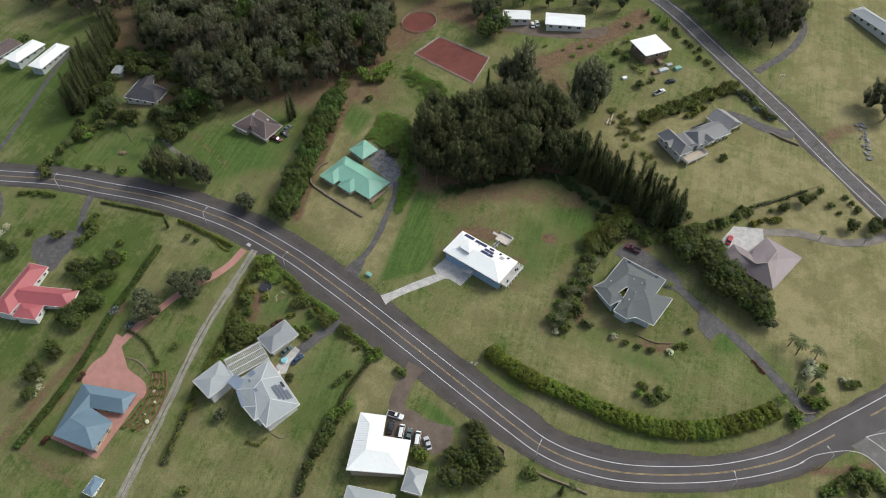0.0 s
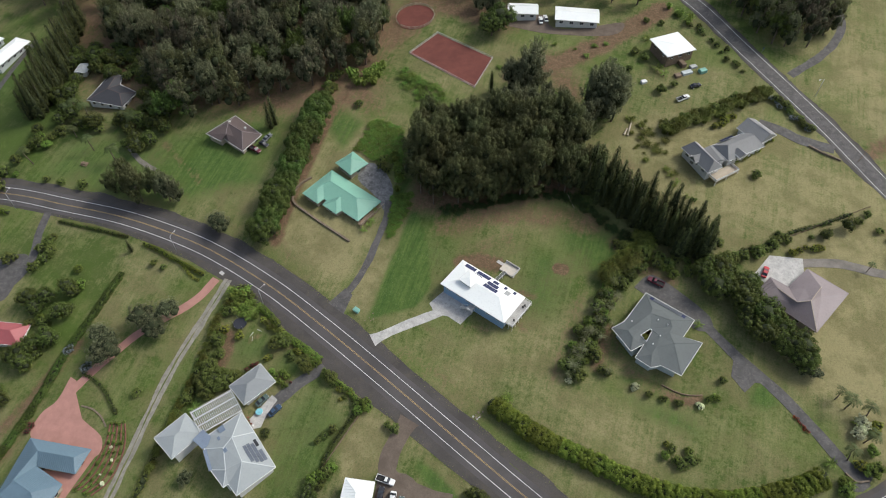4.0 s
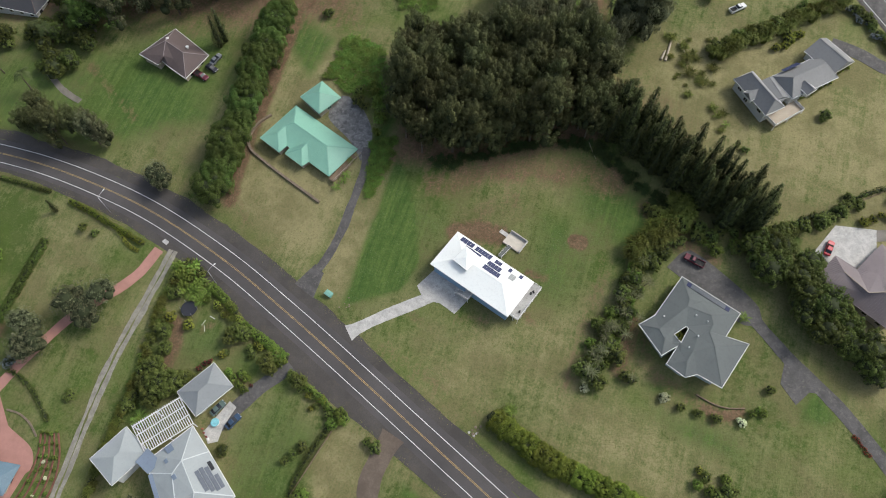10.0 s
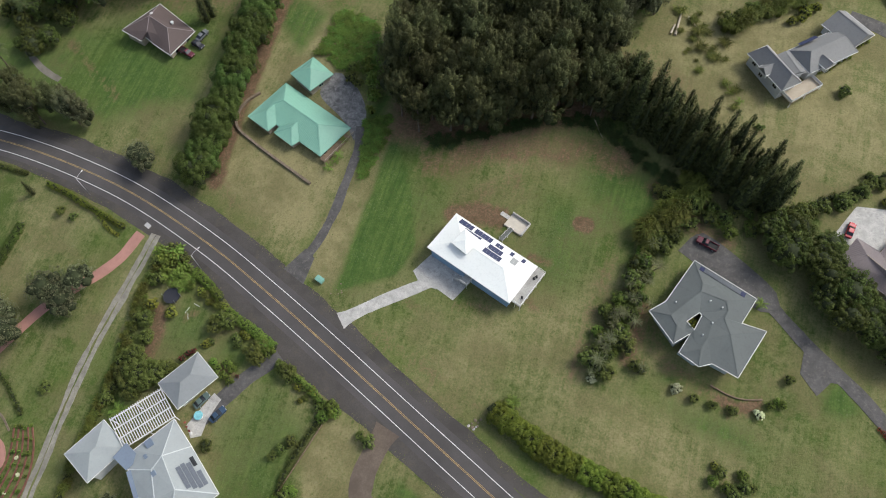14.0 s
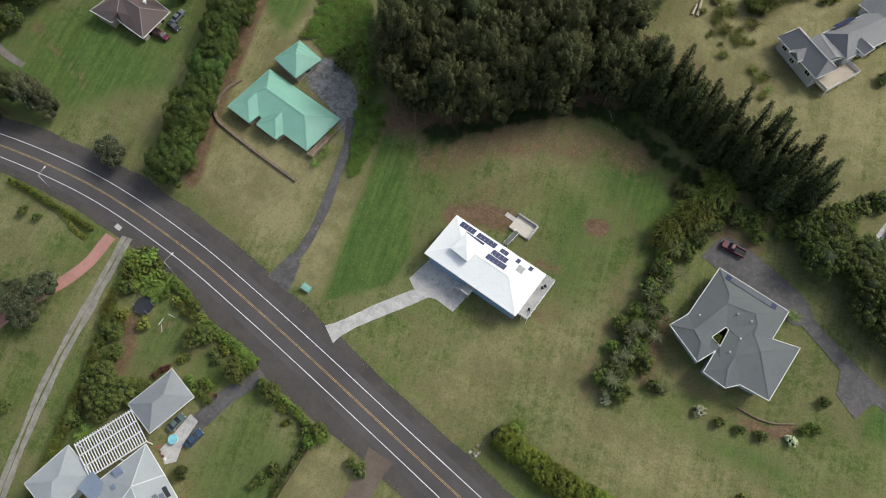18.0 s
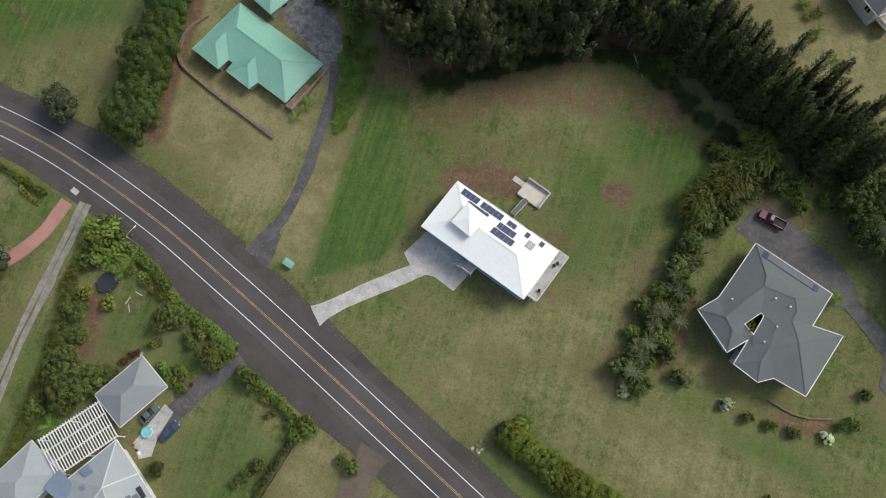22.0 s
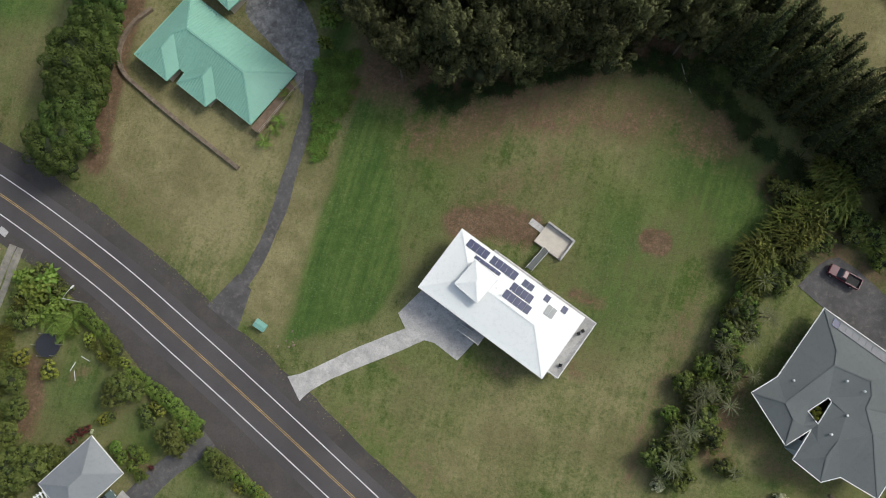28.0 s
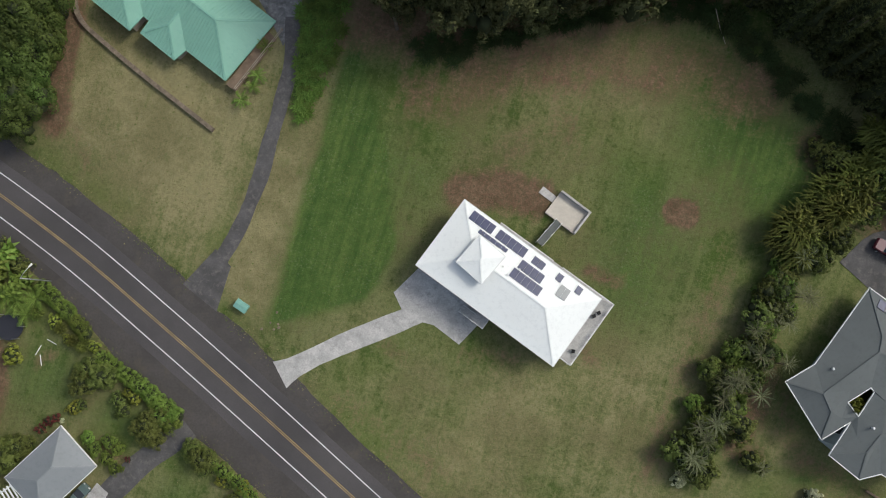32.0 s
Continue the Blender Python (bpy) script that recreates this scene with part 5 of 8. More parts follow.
def trunk_geo(h, r, rng, limbs=5, crown=3.0, lean=0.3):
    g = Geo()
    top = (rng.uniform(-lean, lean), rng.uniform(-lean, lean), h)
    pts = [(0, 0, -0.6), (0, 0, 0.1), (top[0] * 0.4, top[1] * 0.4, h * 0.5), top]
    g.tube(pts, [r * 1.35, r, r * 0.75, r * 0.35], 7)
    for k in range(limbs):
        q = 6.28 * k / limbs + rng.uniform(0, 0.8)
        z0 = h * rng.uniform(0.45, 0.85)
        d = crown * rng.uniform(0.5, 0.85)
        p0 = (top[0] * z0 / h, top[1] * z0 / h, z0)
        p1 = (p0[0] + d * 0.5 * math.cos(q), p0[1] + d * 0.5 * math.sin(q), z0 + d * 0.45)
        p2 = (p0[0] + d * math.cos(q), p0[1] + d * math.sin(q), z0 + d * 0.75)
        g.tube([p0, p1, p2], [r * 0.42, r * 0.28, r * 0.1], 5)
    return g


def plumed_crown(rng, h, rad, low, plumes, per, leaf=(0.75, 0.2), material="leaf_casuarina", tuft=(2.3, 0.6), spread=0.4):
    """A crown of upright feathery plumes, for casuarinas and the woods behind."""
    cs, ns, ax = [], [], []
    core = Geo()
    lobes = []
    for k in range(9):
        q, t = rng.uniform(0, 6.28), rng.uniform(0, 1) ** 0.6
        z = low + (h - low) * (0.15 + 0.7 * rng.rand())
        w = rad * (0.75 if z < low + (h - low) * 0.6 else 0.5) * t
        lobes.append((w * math.cos(q), w * math.sin(q), z, rad * rng.uniform(0.36, 0.55), (h - low) * rng.uniform(0.14, 0.24)))
    lobes.append((0, 0, low + (h - low) * 0.8, rad * 0.42, (h - low) * 0.19))
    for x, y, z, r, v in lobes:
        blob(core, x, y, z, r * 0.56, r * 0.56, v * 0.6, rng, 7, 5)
    for k in range(plumes):
        x, y, z, r, v = lobes[k % len(lobes)]
        d = sphere_ways(rng, 1, -0.4)[0]
        base = np.array([x + d[0] * r * 0.72, y + d[1] * r * 0.72, z + d[2] * v * 0.8])
        way = np.array([d[0] * spread, d[1] * spread, 0.9 + 0.2 * d[2]])
        c, n, a = clump_leaves(rng, base, way, tuft[0] * rng.uniform(0.7, 1.4), tuft[1] * rng.uniform(0.75, 1.25), per)
        cs.append(c)
        ns.append(n)
        ax.append(a)
    return leaf_mesh("crown", np.concatenate(cs), np.concatenate(ns), leaf[0], leaf[1], M[material], rng, 0.35, core, np.concatenate(ax))


def cone_crown(rng, h, rad, low, material="leaf_pine"):
    """A tall narrow conifer crown in whorls of up-curving branches."""
    cs, ns, ax = [], [], []
    core = Geo()
    core.tube([(0, 0, low), (0, 0, low + (h - low) * 0.4), (0, 0, h * 0.97)], [rad * 0.4, rad * 0.38, 0.05], 7)
    z = low
    while z < h - 0.4:
        t = (z - low) / (h - low)
        r = rad * (1 - t) ** 0.7 * (0.6 + 0.4 * min(1, t * 4 + 0.4)) * rng.uniform(0.8, 1.15) + 0.2
        for k in range(7):
            q = rng.uniform(0, 6.28)
            d = np.array([math.cos(q), math.sin(q), 0.0])
            c, n, a = clump_leaves(rng, np.array([0, 0, z]) + d * r * 0.3, d + np.array([0, 0, 0.75]), r * 0.9, 0.2 + 0.1 * r, max(6, int(r * 8)))
            cs.append(c)
            ns.append(n + np.array([0, 0, 0.3]))
            ax.append(a)
        z += 0.72
    return leaf_mesh("crown", np.concatenate(cs), np.concatenate(ns), 0.5, 0.15, M[material], rng, 0.35, core, np.concatenate(ax))


def round_crown(rng, h, rad, low, leaves, size, material="leaf_broad", lobes=8, clump=0.55, per=26, loose=(0.75, 1.1)):
    """A broad crown of many leaf clumps on uneven lobes."""
    core = Geo()
    cs, ns = [], []
    parts = [(0, 0, low + (h - low) * 0.55, rad * 0.7, (h - low) * 0.42)]
    for k in range(lobes):
        q, d = 6.28 * k / lobes + rng.uniform(-0.4, 0.4), rad * rng.uniform(0.4, 0.68)
        parts.append((d * math.cos(q), d * math.sin(q), low + (h - low) * rng.uniform(0.3, 0.62), rad * rng.uniform(0.34, 0.5), (h - low) * rng.uniform(0.25, 0.38)))
    total = sum(p[3] ** 2 for p in parts)
    for x, y, z, r, v in parts:
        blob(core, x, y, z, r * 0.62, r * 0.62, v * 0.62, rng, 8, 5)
        for d in sphere_ways(rng, max(3, int(leaves / per * r * r / total)), -0.45):
            o = np.array([x, y, z]) + d * np.array([r, r, v]) * rng.uniform(0.85, 1.0)
            e = sphere_ways(rng, per, -0.75)
            e += d * 0.5
            e /= np.linalg.norm(e, axis=1)[:, None]
            cs.append(o + e * clump * rng.uniform(0.7, 1.25) * rng.uniform(*loose, per)[:, None])
            ns.append(e + np.array([0, 0, 0.25]))
    return leaf_mesh("crown", np.concatenate(cs), np.concatenate(ns), size, size * 0.62, M[material], rng, 0.45, core)


def hedge(name, label, ctrl, width, height, material, seed, clump=0.45, dense=1.0, size=0.28, ragged=0.25, per=22):
    """A hedge along a line, one thing: leaf clumps over a core coloured dark as inner shade, that follows the ground.
    """
    rng = np.random.RandomState(seed)
    line = curve_points(ctrl, 0.8)
    nn = normals(line)
    cs, ns = [], []
    core = Geo()
    for k, p in enumerate(line):
        z0 = gz(p[0], p[1])
        w, h = width * (1 + rng.uniform(-ragged, ragged)), height * (1 + rng.uniform(-ragged, ragged))
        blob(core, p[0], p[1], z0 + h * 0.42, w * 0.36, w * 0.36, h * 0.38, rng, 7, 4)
        for j in range(max(1, int(dense * 0.8 * (width + 2 * height) / clump ** 2 * 0.28))):
            q = rng.uniform(-0.15, math.pi + 0.15)
            d = np.array([*(nn[k] * math.cos(q)), math.sin(q)])
            o = np.array([p[0], p[1], z0 + h * 0.42]) + np.array([*(nn[k] * math.cos(q) * w * 0.46), math.sin(q) * h * 0.5])
            o[:2] += (line[min(k + 1, len(line) - 1)] - line[max(k - 1, 0)])[:2] * rng.uniform(-0.3, 0.3)
            e = sphere_ways(rng, per, -0.7) + d * 0.5
            e /= np.linalg.norm(e, axis=1)[:, None]
            cs.append(o + e * clump * rng.uniform(0.7, 1.2) * rng.uniform(0.75, 1.1, per)[:, None])
            ns.append(e + np.array([0, 0, 0.25]))
    o = np.array([line[0, 0], line[0, 1], gz(line[0, 0], line[0, 1])])
    ob = thing(name, label, "hedge", pose(*o))
    cs, ns = np.concatenate(cs) - o, np.concatenate(ns)
    run_ = np.argmin(np.hypot(cs[:, None, 0] + o[0] - line[None, ::6, 0], cs[:, None, 1] + o[1] - line[None, ::6, 1]), axis=1)
    for k in range(run_.max() + 1):
        if (run_ == k).any():
            part("foliage", leaf_mesh("foliage", cs[run_ == k], ns[run_ == k], size, size * 0.6, M[material], rng, 0.45), None, ob)
    core.v = [(x - o[0], y - o[1], z - o[2]) for x, y, z in core.v]
    part("inner_growth", core, M["shaded_core"], ob)
    return ob


def frond_crown(rng, z, count, reach, droop=0.8, material="leaf_palm", width=0.9, up=0.6, pairs=16):
    """Arching feather fronds round the top of a stem."""
    v, f = [], []
    for k in range(count):
        q = 6.28 * k / count + rng.uniform(-0.25, 0.25)
        rise, ln = up * rng.uniform(0.1, 1.3), reach * rng.uniform(0.8, 1.1)
        d, s = np.array([math.cos(q), math.sin(q)]), np.array([-math.sin(q), math.cos(q)])
        at = lambda t: np.array([*(d * ln * (t - 0.12 * t * t)), z + ln * (rise * t - droop * t * t)])
        for j in range(pairs):
            t = 0.12 + 0.88 * j / pairs
            p, p2 = at(t), at(min(1, t + 0.6 / pairs))
            w = width * math.sin(math.pi * (0.12 + 0.83 * t)) * rng.uniform(0.85, 1.1)
            for side in (-1, 1):
                tip = p + np.array([*(s * side * w + d * w * 0.55), -0.28 * w])
                i = len(v)
                v += [tuple(p), tuple(tip), tuple(p2)]
                f.append((i, i + 1, i + 2))
        pts = [at(t) for t in (0, 0.5, 1)]
        for a, b in zip(pts, pts[1:]):
            i = len(v)
            o = np.array([*(s * 0.035), 0])
            v += [tuple(a - o), tuple(a + o), tuple(b + o * 0.6), tuple(b - o * 0.6)]
            f.append((i, i + 1, i + 2, i + 3))
    me = bpy.data.meshes.new("fronds")
    me.from_pydata(v, [], f)
    me.materials.append(M[material])
    me.update()
    return me


def plant(name, label, category, crown, trunk=None, group="", crown_name="crown"):
    """A first plant of a kind, far below the ground's sight: copies are set in place and the first is removed."""
    ob = thing(name, label, category, group=group)
    if trunk:
        part("trunk", trunk, M["bark"], ob, smooth=True)
    part(crown_name, crown, None, ob)
    return ob


def set_plant(proto, x, y, rng, s=1.0, sink=0.0, lean=0.0, tall=1.0):
    m = pose(x, y, gz(x, y) - sink, rng.uniform(-lean, lean), rng.uniform(-lean, lean), rng.uniform(0, 360)) 
    ob = copy_thing(proto, m)
    ob.matrix_basis = m @ Matrix.Diagonal((s, s, s * tall, 1))
    return ob


def discard(*protos):
    for p in protos:
        for o in (*p.children_recursive, p):
            bpy.data.objects.remove(o)


def blade_clump(rng, h, rad, count, material, width=0.09):
    """Long arching blades from one root: reeds, gingers, bananas."""
    v, f = [], []
    for k in range(count):
        q, r0 = rng.uniform(0, 6.28), rad * 0.45 * math.sqrt(rng.rand())
        p = rng.uniform(0, 6.28)
        d, s = np.array([math.cos(q), math.sin(q), 0]), np.array([-math.sin(q), math.cos(q), 0])
        o = np.array([r0 * math.cos(p), r0 * math.sin(p), 0])
        ln, out = h * rng.uniform(0.7, 1.15), rad * rng.uniform(0.4, 1.0)
        at = [o, o + d * out * 0.25 + np.array([0, 0, ln * 0.6]), o + d * out * 0.65 + np.array([0, 0, ln * 0.95]), o + d * out * 1.15 + np.array([0, 0, ln * 0.8])]
        ws = [width * 0.4, width, width, 0.01]
        i = len(v)
        for a, w in zip(at, ws):
            v += [tuple(a - s * w), tuple(a + s * w)]
        f += [(i, i + 1, i + 3, i + 2), (i + 2, i + 3, i + 5, i + 4), (i + 4, i + 5, i + 7, i + 6)]
    me = bpy.data.meshes.new("leaves")
    me.from_pydata(v, [], f)
    me.materials.append(M[material])
    me.update()
    return me


rng = np.random.RandomState(11)
CAS = "tall dark grey-green casuarina with feathery plumes"
casuarinas = [plant("casuarina_tree", CAS, "tree", plumed_crown(rng, h, r, 0.0, 110, 76, (0.6, 0.17), "leaf_casuarina", (3.3, 0.85)), trunk_geo(h * 0.8, 0.35, rng, 4, r * 0.6), "casuarina grove") for h, r in ((19, 4.6), (17, 4.4), (20, 4.5), (15, 4.2))]
olive = [plant("casuarina_tree", "tall olive casuarina with drooping grey plumes", "tree", plumed_crown(rng, h, r, 0.3, 95, 62, (0.7, 0.18), "leaf_olive", (3.4, 0.8)), trunk_geo(h * 0.8, 0.35, rng, 5, r * 0.6), "") for h, r in ((18, 5.2), (16, 4.6))]
wood_trees = [plant("woodland_tree", "tall olive-grey woodland tree with a ragged crown", "tree", plumed_crown(rng, h, r, 1.5, 84, 36, (0.8, 0.22), m, (3.0, 0.85)), trunk_geo(h * 0.75, 0.35, rng, 4, r * 0.6), "wood behind the houses") for h, r, m in ((18, 5.6, "leaf_casuarina"), (15, 5.2, "leaf_olive"), (20, 5.2, "leaf_grey"), (17, 4.8, "leaf_olive"), (13, 5.4, "leaf_row"))]
far_trees = [plant("woodland_tree", "dark woodland tree far up the slope", "tree", plumed_crown(rng, h, r, 2.0, 44, 22, (1.3, 0.5), m, (2.6, 1.1)), trunk_geo(h * 0.75, 0.35, rng, 3, r * 0.6), "far woods") for h, r, m in ((18, 7.0, "leaf_casuarina"), (16, 6.5, "leaf_olive"))]
pines = [plant("conifer", "slender dark green conifer in a windbreak row", "tree", cone_crown(rng, h, r, 0.3), trunk_geo(h * 0.95, 0.22, rng, 0), "conifer windbreak") for h, r in ((17.5, 2.7), (16, 2.5), (19.5, 2.9))]
broads = [plant("broadleaf_tree", "round-crowned green broadleaf tree", "tree", round_crown(rng, h, r, 1.2, 3800, 0.36), trunk_geo(h * 0.6, 0.22, rng, 5, r * 0.7), "") for h, r in ((7.0, 4.2), (6.0, 3.6), (7.5, 4.0))]
airy = [plant("broadleaf_tree", "open grey-green garden tree with a thin crown", "tree", round_crown(rng, h, r, 1.6, 1500, 0.36, "leaf_olive", 7, 0.75, 20), trunk_geo(h * 0.7, 0.2, rng, 6, r * 0.8), "") for h, r in ((7.5, 4.4), (6.0, 3.8))]
wall_trees = [plant("hedge_tree", "dense dark green tree in a tall clipped row", "tree", round_crown(rng, h, r, 0.4, 15000, 0.30, "leaf_row", 14, 0.98, 170, (0.93, 1.05)), trunk_geo(h * 0.5, 0.2, rng, 3, 1.5), "tall hedge row") for h, r in ((7.0, 4.8), (6.6, 4.5))]
brights = [plant("leafy_bush", "dense bright green garden bush", "bush", round_crown(rng, h, r, 0.1, 1700, 0.26, "leaf_bright", 6, 0.35, 26)) for h, r in ((2.6, 1.7), (2.0, 1.5))]
darks = [plant("garden_shrub", "dense mid-green garden bush", "bush", round_crown(rng, h, r, 0.1, 1700, 0.26, "leaf_shrub", 6, 0.35, 26)) for h, r in ((2.8, 1.8), (2.2, 1.5))]
yellows = [plant("yellow_bush", "rounded yellow-green ornamental bush", "bush", round_crown(rng, 2.2, 1.5, 0.1, 1700, 0.25, "leaf_yellow", 6, 0.3, 30))]
blues = [plant("silver_bush", "silvery blue-grey garden bush", "bush", round_crown(rng, 3.0, 2.2, 0.3, 900, 0.3, "leaf_blue", 6, 0.45, 20))]
reds = [plant("red_bush", "dark red-leaved garden bush", "bush", round_crown(rng, 1.8, 1.3, 0.1, 500, 0.25, "leaf_red", 5, 0.3, 20))]
whites = [plant("pale_bush", "pale flowering garden bush", "bush", round_crown(rng, 1.7, 1.3, 0.1, 1500, 0.25, "leaf_white", 5, 0.3, 30))]
flowers = [plant("flower_clump", "low clump of red garden flowers", "flowers", round_crown(rng, 1.8, 1.3, 0.1, 500, 0.25, "leaf_flower", 5, 0.3, 20))]
garden = [plant("garden_tree", "round leafy mid-green garden tree", "tree", round_crown(rng, h, r, 0.5, 6000, 0.34, "leaf_shrub", 9, 0.6, 40), trunk_geo(h * 0.6, 0.2, rng, 4, r * 0.6), "") for h, r in ((5.6, 3.8), (5.0, 3.4))]
cocos = [plant("coconut_palm", "slender coconut palm with arching fronds", "palm tree", frond_crown(rng, h, 15, 3.2), (lambda g: (g.tube([(0, 0, -0.5), (0.1, 0, h * 0.3), (0.45, 0.1, h * 0.7), (0.0, 0.0, h)], [0.26, 0.19, 0.15, 0.13], 7), g)[1])(Geo()), "", "fronds") for h in (8.0, 6.5)]
lowpalms = [plant("low_palm", "low feathery palm with spreading fronds", "palm tree", frond_crown(rng, 1.0, 14, 2.3, 0.55, "leaf_bright", 0.5, 0.9, 12), trunk_geo(1.0, 0.18, rng, 0), "", "fronds")]
screw = [plant("spiky_tree", "grey-green spiky tree with bare pale branches", "tree", frond_crown(rng, h, 24, 2.2, 0.45, "leaf_dry", 0.15, 0.9, 9), trunk_geo(h, 0.14, rng, 5, 1.4), "", "leaves") for h in (3.8, 3.0)]
reeds = [plant("reed_clump", "tall yellow-green clump of arching reed leaves", "bush", blade_clump(rng, 3.2, 2.2, 150, "leaf_reed"), None, "", "leaves")]
bananas = [plant("banana_clump", "broad-leaved green banana clump", "bush", blade_clump(rng, 3.0, 2.2, 40, "leaf_bright", 0.3), None, "", "leaves")]
rough = [plant("brush_heap", "dull heap of brush and felled branches", "bush", blade_clump(rng, 0.9, 1.6, 90, "leaf_reed", 0.06), None, "", "leaves")]
under = [plant("undergrowth", "clump of long uncut grass under the trees, darkened in colour for their shade", "grass", blade_clump(rng, 0.9, 1.5, 120, "leaf_under_shaded", 0.05), None, "", "leaves")]
heaps = [plant("brush_heap", "tangled heap of green weeds and brush", "bush", blade_clump(rng, 1.0, 1.8, 110, "leaf_weed", 0.1), None, "", "leaves")]


def at(protos, places, rng, s=(0.85, 1.15), lean=2.0, tall=(0.9, 1.1)):
    for x, y in places:
        set_plant(protos[rng.randint(len(protos))], x, y, rng, rng.uniform(*s), 0, lean, rng.uniform(*tall))


def scatter_line(protos, ctrl, gap, wander, rng, s=(0.8, 1.2), tall=(0.9, 1.1), lean=2.0):
    at(protos, [(p[0] + rng.randn() * wander, p[1] + rng.randn() * wander) for p in curve_points(ctrl, gap)], rng, s, lean, tall)


def scatter_poly(protos, poly, gap, rng, s=(0.8, 1.2), lean=2.0, tall=(0.9, 1.1), clear=()):
    x0, x1 = min(p[0] for p in poly), max(p[0] for p in poly)
    y0, y1 = min(p[1] for p in poly), max(p[1] for p in poly)
    for x in np.arange(x0, x1, gap):
        for y in np.arange(y0, y1, gap):
            px, py = x + rng.uniform(-0.42, 0.42) * gap, y + rng.uniform(-0.42, 0.42) * gap
            if near_poly(np.array([px]), np.array([py]), poly, 0.01)[0] < 0.5:
                continue
            if any(math.hypot(px - a, py - b) < r for a, b, r in clear):
                continue
            at(protos, [(px, py)], rng, s, lean, tall)


def joined_stuff(name, label, category, protos, poly, gap, rng, s=(0.8, 1.2), clear=()):
    """Trees too far off to be told apart, joined into one mesh."""
    vs, fs, mats, o = [], [], [], 0
    for x in np.arange(min(p[0] for p in poly), max(p[0] for p in poly), gap):
        for y in np.arange(min(p[1] for p in poly), max(p[1] for p in poly), gap):
            px, py = x + rng.uniform(-0.42, 0.42) * gap, y + rng.uniform(-0.42, 0.42) * gap
            if near_poly(np.array([px]), np.array([py]), poly, 0.01)[0] < 0.5:
                continue
            proto = protos[rng.randint(len(protos))]
            q, k = rng.uniform(0, 6.28), rng.uniform(*s)
            turn = np.array([[math.cos(q), -math.sin(q), 0], [math.sin(q), math.cos(q), 0], [0, 0, 1]]) * k
            for child in proto.children:
                me = child.data
                co = np.empty(len(me.vertices) * 3)
                me.vertices.foreach_get("co", co)
                co = co.reshape(-1, 3) @ turn.T + np.array([px, py, gz(px, py)])
                vs.append(co)
                fs += [tuple(o + i for i in p.vertices) for p in me.polygons]
                mats += [1] * len(me.polygons) if child.name.startswith("trunk") else [p.material_index for p in me.polygons]
                o += len(co)
    me = bpy.data.meshes.new(name)
    me.from_pydata(np.concatenate(vs).tolist(), [], fs)
    me.materials.append(M["leaf_casuarina"])
    me.materials.append(M["bark"])
    me.polygons.foreach_set("material_index", mats)
    me.update()
    return tagged(new(name, me), label, category, "", "stuff")


FLOWERS = [(101.5, 116.8), (102.7, 114.7), (103.8, 112.3)]
TERRACE_OUT = [(-96.4, 121.0), (-94.9, 115.4), (-95.0, 109.3), (-97.1, 103.5), (-101.2, 100.0)]
TERRACE_IN = [(-101.2, 121.4), (-101.0, 115.0), (-102.8, 109.0), (-105.0, 104.6), (-107.2, 102.2)]
# the casuarina grove behind the white house, and the taller trees past it
scatter_poly(casuarinas, [(-9, 203), (-4, 196.5), (2, 194.8), (14, 196.5), (30, 199.5), (46, 201.5), (53, 212), (48, 224), (24, 234), (-4, 233), (-13, 216)], 4.9, rng, (0.85, 1.12))
at(olive, [(29, 251), (33, 249), (36, 253), (58, 238), (62, 236), (66, 238), (61, 242), (65, 234)], rng, (1.1, 1.3))
at(pines, [(20, 253)], rng, (0.6, 0.7))
g = Geo()
g.tube([(44.8, 198.1, gz(44.8, 198.1) + 1.6), (45.8, 195.7, gz(45.8, 195.7) + 0.5), (46.7, 193.4, gz(46.7, 193.4) + 0.1)], [0.05, 0.07, 0.04], 6)
tagged(new("fallen_branch", g.mesh("fallen_branch", M["tan_wall"])), "pale bare branch fallen at the edge of the grove", "branch")
at(olive, [(38, 233), (44, 228), (51, 221), (34, 240), (46, 236), (55, 229), (28, 236)], rng, (0.75, 0.95))
at(olive, [(40, 243), (48, 232), (52, 226), (44, 230), (30, 238), (24, 243)], rng, (0.6, 0.8))
# uncut grass at the tree feet, its dark tone adding to their shade
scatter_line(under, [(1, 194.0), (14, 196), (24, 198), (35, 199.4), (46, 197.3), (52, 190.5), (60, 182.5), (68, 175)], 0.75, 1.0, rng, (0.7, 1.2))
at(casuarinas, [(44, 200.5), (48, 202), (50.5, 206), (53, 209.5), (47, 206.5), (55, 205), (57, 209)], rng, (0.62, 0.82))
# the conifer windbreak, two deep
scatter_line(pines, [(49, 203), (60, 193), (70, 183), (80, 174.5), (86, 170)], 1.25, 0.5, rng, (0.75, 1.02))
scatter_line(pines, [(52, 206), (63, 196), (73, 186), (82, 177.5), (88, 173)], 1.45, 0.7, rng, (0.8, 1.08))
scatter_line(pines, [(48, 206), (57, 200), (66, 191)], 3.2, 1.0, rng, (0.7, 0.95))
scatter_line(pines, [(51, 199.5), (60, 190), (70, 180.5), (79, 172)], 2.1, 0.7, rng, (0.65, 0.9))
